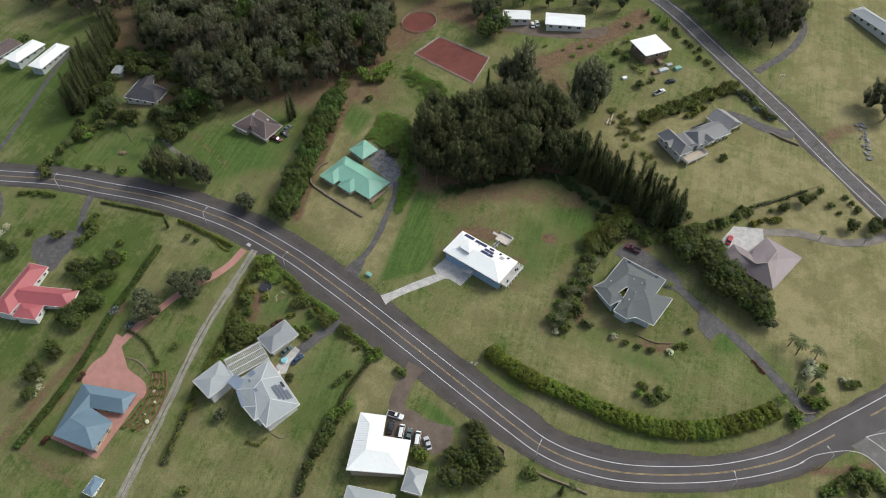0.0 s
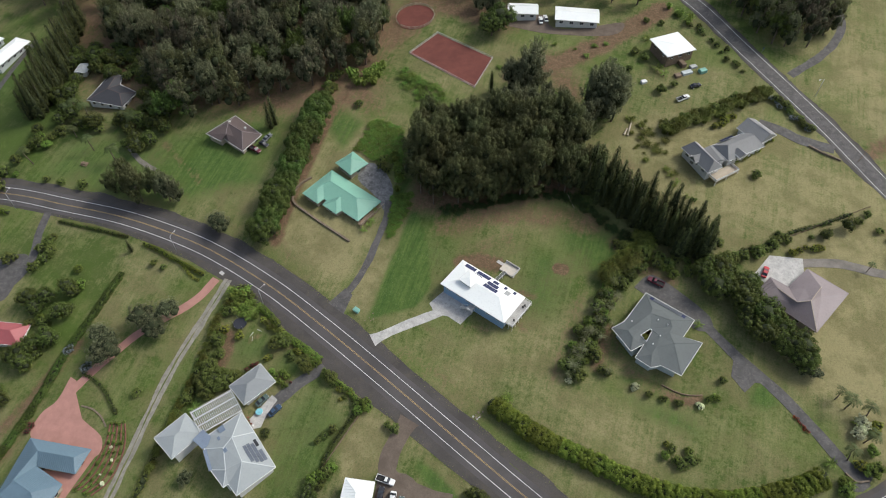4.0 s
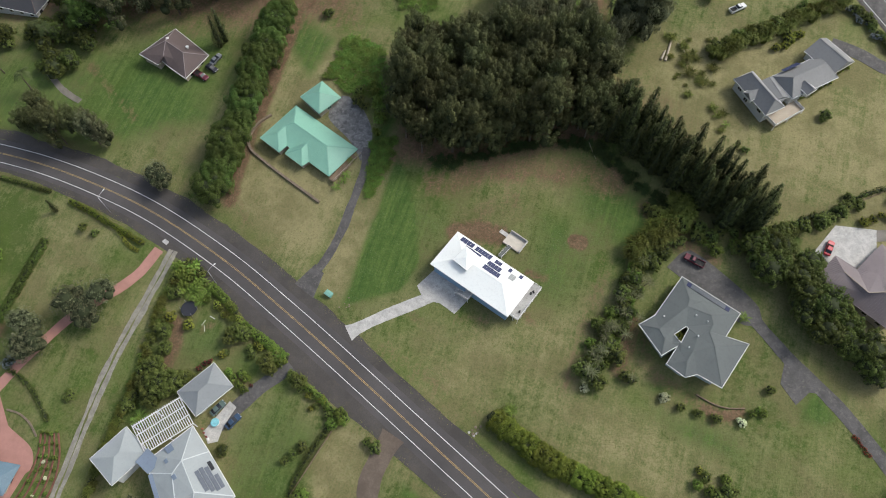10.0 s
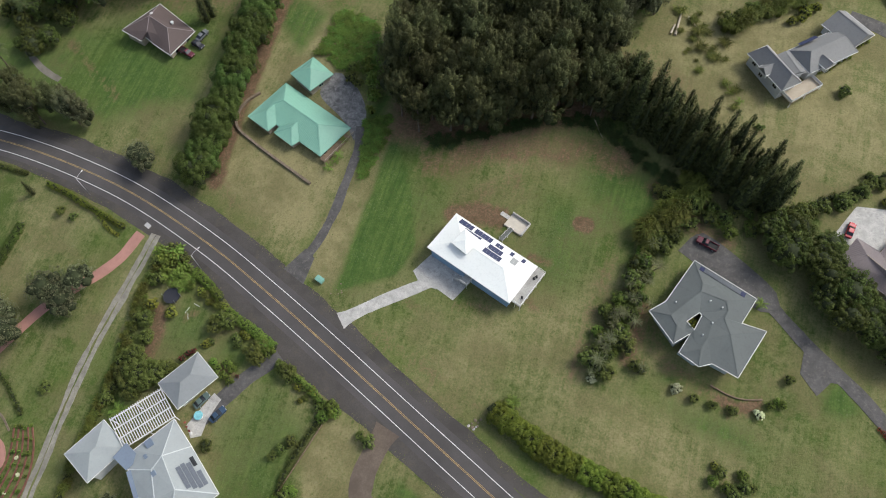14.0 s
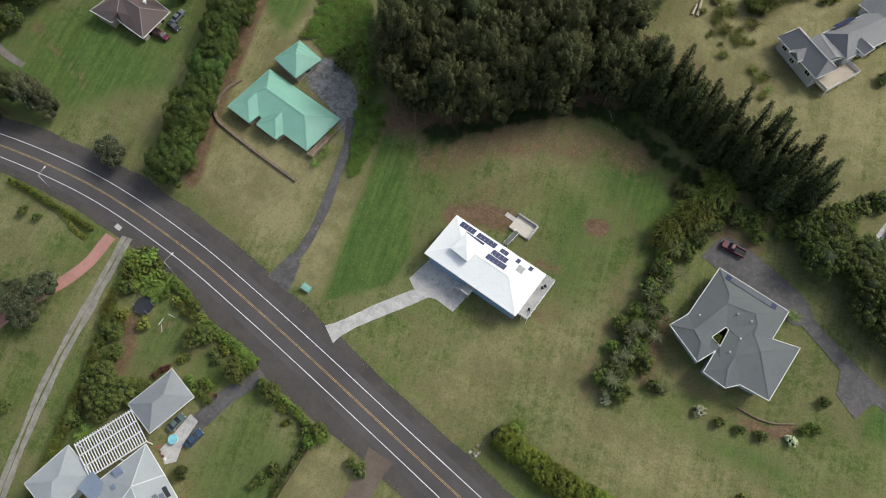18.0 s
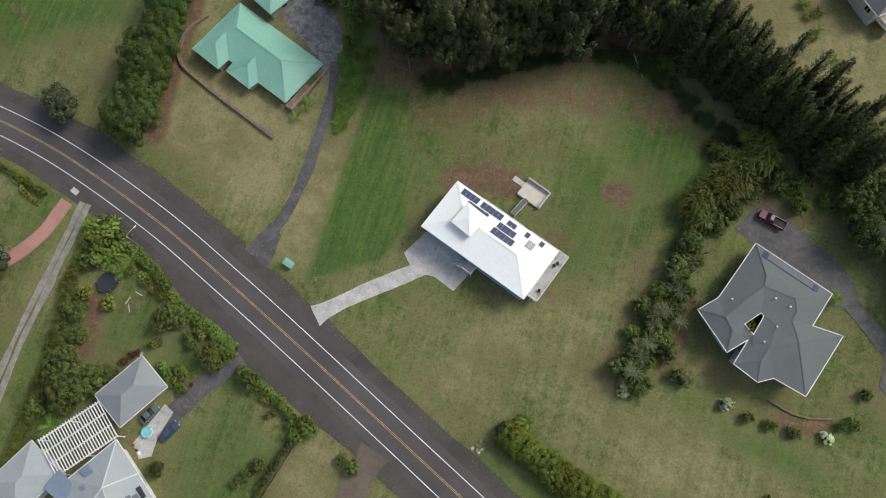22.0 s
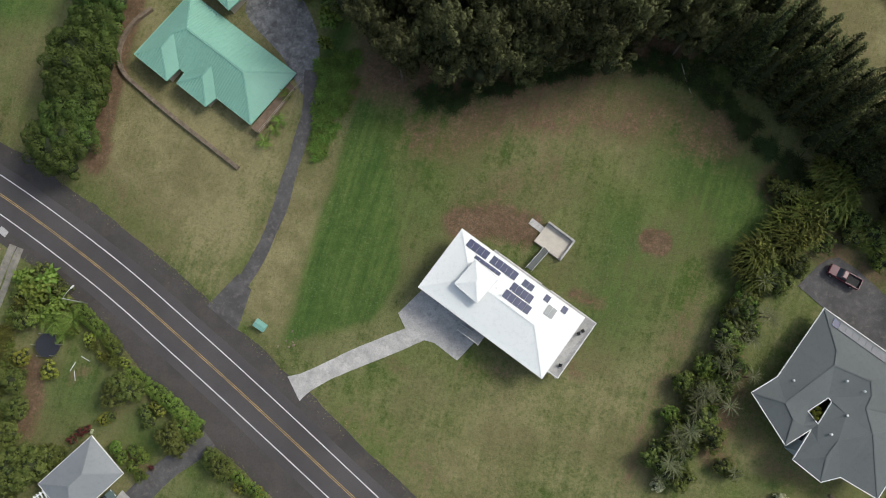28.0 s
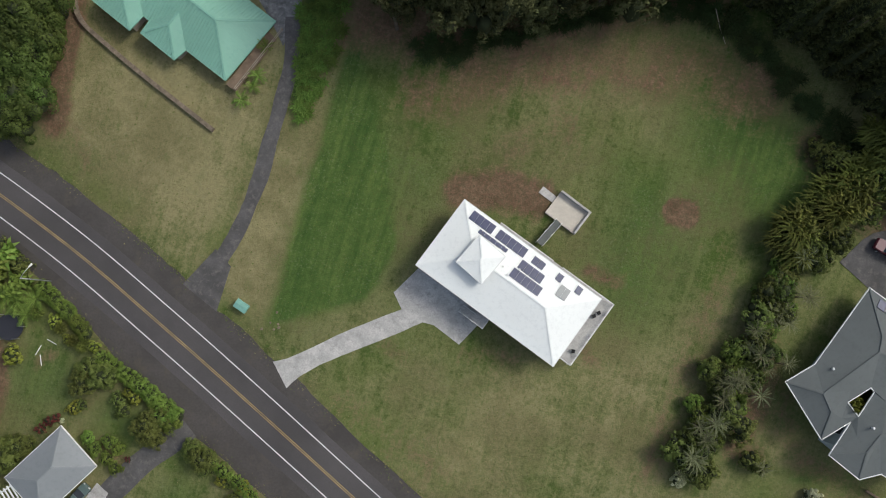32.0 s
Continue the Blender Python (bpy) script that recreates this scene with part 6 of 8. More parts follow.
# woods behind the houses
WOOD_CLEAR = [(-140, 267, 15), (-82, 236, 18), (-160, 288, 7)]
scatter_poly(wood_trees, [(-126, 286), (-118, 250), (-95, 251), (-80, 256), (-66, 262), (-46, 264), (-26, 268), (-22, 292), (-30, 330), (-150, 345), (-158, 305), (-140, 296)], 7.6, rng, (0.8, 1.2), clear=WOOD_CLEAR)
joined_stuff("far_woods", "dark dense woods far up the slope", "woods", far_trees, [(-230, 348), (-140, 330), (-120, 345), (-30, 332), (14, 322), (60, 328), (90, 345), (60, 430), (-260, 430)], 12, rng, (0.9, 1.3))
scatter_poly(wood_trees, [(119, 306), (126, 284), (136, 268), (150, 266), (160, 278), (172, 300), (186, 330), (140, 350)], 7.6, rng, (0.75, 1.1), clear=[(154, 267, 4), (165, 280, 4)])
scatter_line(pines, [(-176, 262), (-175.5, 276), (-173, 300), (-174, 326)], 1.9, 0.8, rng, (1.0, 1.25))
scatter_line(pines, [(-172, 262), (-171, 276), (-169, 300)], 2.6, 0.8, rng, (0.85, 1.1))
at(olive, [(22, 300), (17, 306), (25, 312), (75, 306), (64, 309), (52, 310), (40, 312), (78, 314), (30, 322), (47, 320)], rng, (0.7, 0.95))
scatter_poly(heaps, [(24, 262), (44, 272), (62, 268), (74, 280), (60, 284), (36, 282), (22, 270)], 8.0, rng, (0.5, 0.9))
at(broads, [(21.7, 288), (25, 291)], rng, (1.5, 1.7))
at(olive, [(86, 304), (94, 318), (184, 226), (186, 232), (180, 234), (15, 318)], rng, (0.75, 0.95))
scatter_poly(broads, [(-168, 300), (-166, 258), (-152, 250), (-128, 246), (-114, 242), (-110, 262), (-122, 286), (-150, 304)], 4.8, rng, (0.6, 1.1), clear=[(-141, 266, 14), (-148, 258, 8), (-161, 288, 6.5), (-153, 276, 8)])
at(cocos, [(-131, 252), (-127, 249), (-156, 262), (-120, 256)], rng, (0.9, 1.2), 5)
at(broads, [(-124, 241), (-117, 238), (-121, 235), (-127, 238), (-112, 244), (-170, 252), (-168, 244), (-150, 252)], rng, (0.7, 1.1))
at(casuarinas, [(-125, 214), (-118, 211.5), (-121, 218), (-113, 208.5), (-109, 212), (-116, 215), (-105, 209.5)], rng, (0.62, 0.82))
at(olive, [(-101.8, 207.5), (-104, 212.5), (-99, 207.5)], rng, (0.6, 0.75))
at(airy, [(-78.2, 191.6), (-81, 193.8)], rng, (0.85, 1.0))
at(pines, [(-68, 241), (-66.5, 243)], rng, (0.75, 0.85))
at(cocos, [(-141.7, 238.3), (-129.9, 230.2), (-166.9, 234.4), (-150, 258)], rng, (0.9, 1.15), 5)
at(darks, [(-177.9, 230.5), (-174.5, 236.3), (-172, 241.3), (-180, 226), (-170, 246), (-159.6, 250.4), (-154.3, 251.4), (-142.7, 249.5), (-162.8, 247.2), (-176, 222), (-150, 222), (-140, 219), (-157, 224)], rng, (0.9, 1.6))
at(brights, [(-168, 247), (-163, 243), (-148, 251), (-134, 252), (-172, 229), (-130, 256)], rng, (0.9, 1.6))
# tall clipped row beside the green-roofed house
scatter_line(wall_trees, [(-62.3, 186.5), (-60.3, 197), (-57.3, 211), (-52.6, 230), (-48.0, 250)], 2.5, 0.7, rng, (1.0, 1.18), (1.1, 1.3))
scatter_line(darks, [(-47, 253), (-46, 261), (-43, 268)], 2.0, 1.5, rng, (1.0, 1.6))
# shrubs on both sides of the slate-roofed house
scatter_line(darks, [(66, 176), (59, 166), (52, 155), (45, 143.5), (39, 131)], 1.7, 2.0, rng, (0.9, 1.5))
scatter_line(broads, [(62, 171), (55, 160), (48, 148), (40, 133)], 2.4, 1.6, rng, (0.42, 0.6))
scatter_line(reeds, [(68, 179), (64, 173.5), (59, 168), (54.5, 162)], 1.0, 1.6, rng, (1.0, 1.5))
scatter_line(yellows, [(66, 177), (61, 170), (56, 163)], 2.6, 1.2, rng, (0.8, 1.2))
scatter_line(brights, [(57, 163), (51, 153), (45, 144), (41, 137)], 1.3, 1.8, rng, (0.8, 1.25))
scatter_line(screw, [(56, 160), (52, 152), (47, 145), (43, 139), (38.5, 130.5)], 1.15, 1.9, rng, (0.65, 1.05), lean=10)
at(screw, [(38.1, 129.8), (49.9, 131)], rng, (0.7, 0.8))
at(yellows, [(62.2, 141.0), (61.4, 140.2)], rng, (0.8, 0.9), tall=(2.8, 3.0))
at(whites, [(38.4, 129.2), (57.4, 126.3), (75.1, 120.3)], rng, (0.85, 1.0))
at(darks, [(49.9, 131.0), (48.5, 131.9), (69.4, 121.1), (65.1, 122.4), (61.1, 124.2), (83.3, 127.8)], rng, (0.7, 0.95))
at(brights, [(79.7, 123.0), (78.0, 122.2), (80.8, 122.4)], rng, (0.55, 0.75))
at(yellows, [(63.7, 109.4)], rng, (0.6, 0.7))
at(brights, [(65.5, 104.7), (69.5, 107.4), (62.6, 106.1)], rng, (0.75, 0.95))
at(darks, [(65.0, 108.0), (69.3, 104.7), (66.7, 103.3), (71.0, 104.7)], rng, (0.75, 1.0))
at(lowpalms, [(19.2, 124.4), (20.0, 123.8), (-25.2, 189.6), (-24.4, 191.2), (-27, 187.6), (-23.2, 195.8), (69, 172), (74, 166.5), (80, 146)], rng, (0.6, 0.9))
at(yellows, [(19.9, 123.6)], rng, (0.4, 0.5))
scatter_line(broads, [(84, 166), (88.5, 159.5), (94.2, 152.0), (99.5, 144.5), (104.0, 137.4), (107.5, 132.0)], 2.5, 1.4, rng, (0.95, 1.3))
scatter_line(broads, [(90, 163.5), (95.5, 158.5), (100.0, 150.5), (105.0, 141)], 2.8, 1.2, rng, (0.9, 1.2))
scatter_line(airy, [(104, 138), (108.5, 131), (110, 128.5)], 2.6, 1.0, rng, (0.6, 0.75))
scatter_line(darks, [(58, 178), (66, 172), (74, 167.5), (82, 167), (90, 168.5), (98, 171), (108, 174), (117, 178)], 1.8, 1.6, rng, (0.8, 1.4))
scatter_line(brights, [(68, 172), (76, 166.5), (86, 165.5)], 2.4, 1.3, rng, (0.7, 1.2))
scatter_line(yellows, [(115, 171.8), (120.9, 173.3), (126.6, 173.6)], 1.7, 0.5, rng, (0.7, 1.0))
at(darks, [(92.5, 176), (128.7, 178.8), (130.5, 180), (145.2, 186.8), (147, 180.1), (149.1, 176.3), (156.3, 177.6), (155.1, 180.8), (153.8, 183.9), (141, 184), (124, 178)], rng, (0.6, 1.1))
at(broads, [(136.5, 181.3), (150.4, 168.9), (160.5, 171.4), (163.6, 169.6), (128.5, 178.5), (158, 168)], rng, (0.5, 0.7))
at(cocos, [(137.9, 164.7), (153.5, 162.8)], rng, (0.5, 0.6), 4)
at(cocos, [(114.5, 122.0), (116.4, 119.1), (121.3, 116.4), (118.6, 109.3), (112.5, 104.5)], rng, (0.8, 1.0), 8)
at(lowpalms, [(111.0, 97.8), (107.3, 103.4), (118.0, 114.5)], rng, (0.9, 1.2))
at(whites, [(117.3, 111.7), (119.6, 114.4), (118.4, 112.8)], rng, (1.3, 1.7))
at(yellows, [(123.2, 113.6), (121.7, 112.4), (115.0, 102.6)], rng, (1.0, 1.3))
at(brights, [(117.9, 101.0), (119.6, 101.9), (119.5, 106.3), (109.1, 96.0), (109.5, 98.4), (116.4, 101.6)], rng, (1.0, 1.3))
at(darks, [(128.9, 107.7), (130.8, 107.7), (132.4, 108.0)], rng, (0.8, 1.0))
at(whites, [(128.2, 109.6), (130, 109)], rng, (0.8, 1.0))
scatter_line(flowers, FLOWERS, 0.7, 0.15, rng, (0.36, 0.46))
for s_ in (0.12, 0.38, 0.62, 0.88):
    scatter_line(brights, [(a[0] + (b[0] - a[0]) * s_, a[1] + (b[1] - a[1]) * s_) for a, b in zip(TERRACE_OUT, TERRACE_IN)], 2.6, 0.3, rng, (0.22, 0.4))
# round the long grey house
scatter_line(reeds, [(84.8, 227.6), (95.1, 232.2), (106.8, 236.9), (117.5, 241.8), (126.8, 245.1)], 1.6, 1.2, rng, (0.9, 1.2))
scatter_line(darks, [(84.8, 229), (95.1, 233.6), (106.8, 238.5), (117.5, 243.2), (126.8, 246.4)], 2.2, 0.8, rng, (1.0, 1.5))
scatter_line(blues, [(128.3, 242.2), (132.5, 234.4), (136.6, 225.8)], 1.8, 0.6, rng, (0.45, 0.65))
scatter_line(darks, [(129.2, 242.6), (133.5, 234.8), (137.4, 226.2)], 1.8, 0.6, rng, (0.8, 1.1))
scatter_line(yellows, [(103, 228.6), (108.3, 232.4), (112, 234)], 1.8, 0.8, rng, (0.8, 1.2))
scatter_line(yellows, [(107, 211.5), (112.7, 214.6), (116, 216.5)], 1.5, 0.3, rng, (0.4, 0.55))
scatter_line(yellows, [(119, 219.5), (122.5, 221.8)], 1.4, 0.3, rng, (0.4, 0.55))
at(darks, [(111.6, 204.1), (112.2, 205.2), (88.1, 194.5)], rng, (0.6, 0.95))
at(lowpalms, [(84, 203), (86, 196), (82, 206)], rng, (0.6, 0.8))
scatter_line(rough, [(81.7, 222.7), (76, 216.5), (76.2, 233.1), (82, 209.9), (84, 202)], 4.0, 1.4, rng, (0.8, 1.5))
scatter_poly(rough, [(66, 236), (84, 236), (86, 214), (74, 212)], 5.5, rng, (0.5, 1.1))
# the pavilion's yard
at(darks, [(83, 267.9), (86.2, 248.6), (94.1, 290), (76, 262), (80, 272), (92, 252), (88, 292)], rng, (0.8, 1.4))
at(lowpalms, [(87.2, 261), (85.9, 279.9), (89, 258)], rng, (0.9, 1.4))
scatter_line(darks, [(102, 297), (109.5, 284), (116.2, 270), (121, 259)], 3.0, 0.8, rng, (0.5, 0.9))
scatter_line(bananas, [(100, 299), (104, 294), (107, 289)], 3.0, 1.0, rng, (0.7, 1.0))
# weeds by the arena and behind the green-roofed house
scatter_poly(heaps, [(-32.5, 226.2), (-27.2, 241.4), (-15.3, 236.5), (-12.5, 217.5), (-22.3, 218)], 1.7, rng, (0.7, 1.0))
scatter_poly(heaps, [(-17, 272), (4, 252), (-4, 247), (-16, 257)], 2.6, rng, (0.7, 1.2))
scatter_poly(heaps, [(-17.6, 201.5), (-9.4, 203.5), (-12.8, 191.4), (-17.2, 184.0), (-19.0, 184.6), (-18.2, 192.7)], 1.25, rng, (0.45, 0.75))
scatter_poly(bananas, [(-38, 268), (-22, 273), (-23, 262), (-36, 262)], 3.2, rng, (0.9, 1.3))
at(darks, [(-33, 250), (-22, 216), (-20, 214), (-15, 212), (-16.5, 216), (-22, 219.5)], rng, (0.9, 1.3))
scatter_line(bananas, [(-16, 206), (-15, 214), (-17, 220)], 2.0, 0.8, rng, (0.7, 0.9))
# gardens below the road
at(pines, [(-111.2, 185.4)], rng, (0.42, 0.46))
at(darks, [(-101.4, 179), (-97.4, 177)], rng, (0.7, 0.9))
at(darks, [(-171.6, 189.8), (-158.4, 185.9), (-146.6, 189.4), (-144.3, 194.4), (-144.2, 184.8), (-146.7, 181), (-128, 169.1), (-129.7, 160.9), (-134.9, 157.5), (-140.4, 158.1), (-131.5, 149.7), (-134.3, 145.6), (-135.8, 141.2), (-145, 192), (-142.6, 188)], rng, (1.0, 1.5))
at(brights, [(-129.2, 179.1), (-132, 164), (-137, 160), (-133, 152), (-138, 150), (-126, 172)], rng, (0.9, 1.2))
at(blues, [(-122.5, 147), (-114.2, 140.3)], rng, (0.85, 1.0))
at(broads, [(-143.1, 167.2), (-136.2, 166.8), (-127.0, 161.4), (-134.8, 148.5), (-130.3, 150.6), (-141.7, 145.5), (-141.7, 132.6), (-144.7, 122.9), (-144.0, 114.9), (-129.0, 170.1), (-139, 163), (-138, 146), (-129.7, 160.9), (-131.6, 152.2), (-135.1, 148.8), (-136.5, 142.9)], rng, (0.7, 1.0))
at(airy, [(-106.1, 144.4), (-109.5, 149.0), (-112.5, 150.7), (-95.1, 153.7), (-98.5, 155), (-90.5, 157), (-93, 151.5), (-109, 143.5)], rng, (1.0, 1.25))
at(broads, [(-139, 129.9), (-175.1, 179.3), (-180.8, 182.9), (-186, 180)], rng, (0.65, 0.85))
at(whites, [(-184.1, 193.6), (-185.3, 190.7), (-143.1, 121.9), (-143.4, 115.1), (-142, 118)], rng, (0.9, 1.3))
at(darks, [(-94.9, 130.5), (-80.9, 79.9), (-142.5, 122.6), (-178, 211), (-172, 210)], rng, (0.8, 1.1))
at(brights, [(-112.9, 97.5), (-114, 99.2), (-111.6, 100.5), (-118, 93.2), (-121, 93.5)], rng, (0.4, 0.6))
at(reds, [(-132.6, 99.2), (-133.2, 98), (-127.5, 120), (-126.8, 122)], rng, (0.7, 1.0))
at(cocos, [(-158.3, 259.7), (-152, 247)], rng, (0.9, 1.1), 5)
# the garden of the pale grey house: border along the track, beds, lawn trees
at(bananas, [(-69.5, 164.7), (-66.1, 162.7), (-67.8, 160.2), (-62.8, 160.1), (-68.6, 162.4), (-65.0, 164.2), (-64.6, 158.6)], rng, (0.8, 1.1))
at(darks, [(-70.6, 162.0), (-67.0, 165.6), (-69.0, 157.6), (-63.4, 162.6)], rng, (0.9, 1.2))
at(lowpalms, [(-62.6, 154.8), (-64.1, 157.0), (-66.5, 157.6), (-60.8, 157.2), (-74.5, 124), (-72.8, 123)], rng, (1.0, 1.3))
scatter_line(reeds, [(-71.1, 160.5), (-72.9, 155.9), (-74.4, 150.9), (-75.4, 145.5), (-76.6, 140), (-78.4, 130.5), (-80.2, 123.5), (-82.4, 116), (-85.2, 107)], 1.5, 0.5, rng, (0.45, 0.7))
scatter_line(darks, [(-70.2, 158), (-73.0, 150), (-75.0, 142), (-76.8, 134), (-78.8, 126)], 2.4, 0.8, rng, (0.6, 1.0))
scatter_line(brights, [(-71.4, 157), (-73.6, 149.5), (-75.6, 141), (-77.6, 132)], 3.4, 0.8, rng, (0.5, 0.8))
at(yellows, [(-70.3, 150.6), (-65.0, 148.4)], rng, (1.05, 1.2))
at(garden, [(-71.4, 146.9), (-70.4, 142.1), (-72.8, 137.4), (-63.7, 133.9), (-74.4, 133.6)], rng, (0.55, 0.75))
at(garden, [(-69.4, 132.4), (-66.4, 132.6), (-72.0, 129.6)], rng, (0.95, 1.1))
at(reds, [(-59.0, 137.8), (-57.9, 138.3), (-60.6, 136.6)], rng, (0.6, 0.8))
at(whites, [(-57.2, 137.9)], rng, (0.3, 0.35))
at(yellows, [(-57.9, 153.7), (-55.7, 150.7), (-51.4, 149.6), (-44.7, 141.5), (-45.8, 142.5), (-54.8, 139.9)], rng, (0.6, 0.85))
at(reeds, [(-56.8, 152.4), (-54.6, 150.6), (-53.0, 149.6), (-60.6, 155.0)], rng, (0.4, 0.6))
at(garden, [(-51.6, 146.0), (-52.7, 143.9), (-49.4, 145.0)], rng, (0.55, 0.68))
at(darks, [(-47.5, 141.2), (-49.0, 144.8), (-46.6, 139.6), (-53.6, 140.4)], rng, (0.5, 0.75))
at(garden, [(-42.4, 137.3), (-40.3, 138.6), (-41.6, 135.8)], rng, (0.55, 0.65))
at(brights, [(-39.8, 138.6), (-40.9, 140.4), (-38.8, 137.4)], rng, (0.9, 1.15))
at(brights, [(-49.5, 132.0), (-51.2, 133.6), (-47.4, 133.4), (-48.0, 130.6), (-49.0, 134.8), (-52.4, 135.4)], rng, (0.55, 0.8))
at(reds, [(-46.2, 131.8), (-48.0, 133.0)], rng, (0.35, 0.45))
at(garden, [(-35.4, 133.4), (-33.6, 132.2)], rng, (0.5, 0.6))
at(yellows, [(-30.2, 125.4), (-27.4, 127.6), (-30.8, 128.8)], rng, (0.5, 0.8))
scatter_line(darks, [(-34.5, 131.0), (-30.5, 128.4), (-26.5, 125.0), (-24.0, 122.4)], 2.2, 0.5, rng, (0.4, 0.7))
at(darks, [(-51.6, 115.4), (-31.5, 116.2), (-35.7, 112.9), (-33.8, 114.4)], rng, (0.7, 1.0))
at(broads, [(-51.7, 115.6)], rng, (0.42, 0.46))
at(airy, [(-73, 103.5)], rng, (0.6, 0.65))
at(broads, [(-22.8, 124.0)], rng, (0.32, 0.38))
at(brights, [(-22.5, 123.4), (-33.4, 103.1), (-30.7, 104.7), (-36.2, 102.1), (-21.8, 122.4), (-24.4, 121.6)], rng, (0.9, 1.2))
at(broads, [(-39.8, 90.2), (-35.8, 96.6), (-41.8, 85.0), (-37.6, 93.2)], rng, (0.5, 0.7))
at(darks, [(-15.6, 116.9), (-13.4, 115.5), (8.6, 97), (-33.7, 100.5), (-32.1, 103.8)], rng, (0.7, 1.0))
# by the car yard and below the bend
at(broads, [(10.8, 93.3), (3.4, 86.8), (8.0, 85.5), (13.2, 87.0), (2.7, 80.5), (9.6, 80.3), (14.8, 83.6), (11.5, 89.5)], rng, (0.9, 1.15))
at(brights, [(-6.5, 87.3), (-7.9, 88.4)], rng, (1.3, 1.5))
at(darks, [(26.1, 81.9), (27, 81.0)], rng, (1.0, 1.2))
at(pines, [(34.8, 75.5)], rng, (0.35, 0.4))
at(cocos, [(38.3, 76.4)], rng, (0.5, 0.55))
at(darks, [(119, 78), (123, 79.5), (127, 78), (122, 75), (116, 76), (130, 74)], rng, (1.0, 1.4))
discard(*casuarinas, *olive, *wood_trees, *far_trees, *pines, *broads, *airy, *wall_trees, *brights, *darks, *yellows, *blues, *reds, *whites, *flowers, *garden, *cocos, *lowpalms, *screw, *reeds, *bananas, *heaps, *rough, *under)

hedge("hedge", "long dense green hedge along the bend of the road", [(15.6, 122.0), (22, 116.8), (29, 111.6), (41, 105.4), (53, 99.2), (66, 94.6), (80, 93.6), (94, 96.0), (103.6, 99.3)], 5.2, 3.2, "leaf_hedge", 71, 0.62, 3.2, 0.34, 0.2, 40)
hedge("hedge", "low clipped dark green roadside hedge", [(-107.2, 188.1), (-101, 184.8), (-95.5, 181.2), (-88, 176.8), (-82.2, 173.0)], 1.5, 1.3, "leaf_hedge", 72, 0.26, 1.0, 0.2)
hedge("hedge", "low roadside hedge of mixed green", [(-144.4, 202.1), (-129.4, 197.2), (-114.6, 191.9)], 1.2, 1.0, "leaf_broad", 73, 0.28, 0.9, 0.22)
hedge("hedge", "thin clipped garden hedge across the lawn", [(-112.2, 175.7), (-118.0, 159.8), (-122.8, 148.0)], 2.3, 1.6, "leaf_row", 74, 0.4, 2.2, 0.24, 0.15, 30)
hedge("hedge", "long thin clipped hedge beside the lawn", [(-123.6, 145.4), (-128.2, 128.3), (-134.0, 113.3), (-142.4, 97.0)], 2.4, 1.6, "leaf_row", 75, 0.4, 2.2, 0.24, 0.15, 30)
hedge("flower_hedge", "low yellow-leaved border hedge", [(-90.5, 177.4), (-86, 172.5), (-83.4, 171.0)], 0.9, 0.7, "leaf_yellow", 76, 0.24, 0.9, 0.18)
hedge("hedge", "straggling brownish-green hedge beside the gravel track", [(-77.5, 133), (-80.2, 125), (-83.4, 114.8), (-86.8, 101.1), (-89.5, 89.0)], 2.4, 1.4, "leaf_reed", 77, 0.45, 0.8, 0.28, 0.45)
hedge("hedge", "bright green clipped hedge beside the road shoulder", [(-60.4, 159.4), (-56.2, 155.5), (-52.6, 151.6)], 2.1, 1.5, "leaf_bright", 78, 0.36, 2.0, 0.2, 0.15, 34)
hedge("hedge", "bright green clipped hedge between garden and road", [(-50.4, 148.0), (-45.9, 144.9), (-41.9, 141.9), (-37.8, 138.6)], 2.2, 1.6, "leaf_bright", 92, 0.36, 2.0, 0.2, 0.15, 34)
hedge("hedge", "mixed green hedge along the road and driveway", [(-35.0, 133.4), (-32.4, 131.6), (-28, 128.2), (-23.5, 123.6)], 1.7, 1.3, "leaf_bright", 79, 0.34, 1.4, 0.24, 0.4)
hedge("hedge", "dark hedge climbing along the slatted fence", [(-24.2, 122.8), (-28.2, 116.8), (-32, 110.5), (-34.2, 104.5)], 1.3, 1.1, "leaf_broad", 80, 0.32, 0.8, 0.24, 0.4)
hedge("hedge", "green trees and shrubs in a ragged boundary row", [(-36, 102), (-38.5, 96), (-41.5, 88), (-44, 78)], 2.8, 2.4, "leaf_broad", 81, 0.5, 0.8, 0.32, 0.4)
hedge("hedge", "low green garden border round the lawn", [(-115.2, 138.6), (-110.4, 135.9), (-106.4, 132.6), (-102.6, 127.7), (-100.1, 124.2)], 1.3, 0.8, "leaf_broad", 82, 0.28, 0.8, 0.22, 0.4)
hedge("hedge", "low dark hedge beside the neighbour's driveway", [(-186.1, 212.6), (-177.7, 212.3), (-168.1, 209.0)], 1.8, 1.6, "leaf_hedge", 83, 0.34, 0.8, 0.26, 0.4)
hedge("hedge", "tall leafy hedge beside the far white house", [(-243, 296), (-238, 312), (-230, 334)], 4.0, 3.0, "leaf_bright", 84, 0.55, 0.6, 0.36, 0.4)
hedge("hedge", "ragged shrub row along the slope boundary", [(93, 170.5), (101, 173.5), (110, 176), (117.5, 180), (128, 183), (140, 187.5)], 1.6, 1.0, "leaf_broad", 85, 0.36, 0.6, 0.26, 0.5)
hedge("hedge", "green roadside shrubs at the junction corner", [(110.9, 73.9), (117.5, 76.5), (126.0, 79.7), (128.6, 75.4)], 3.4, 1.8, "leaf_bright", 86, 0.5, 1.6, 0.3, 0.4)
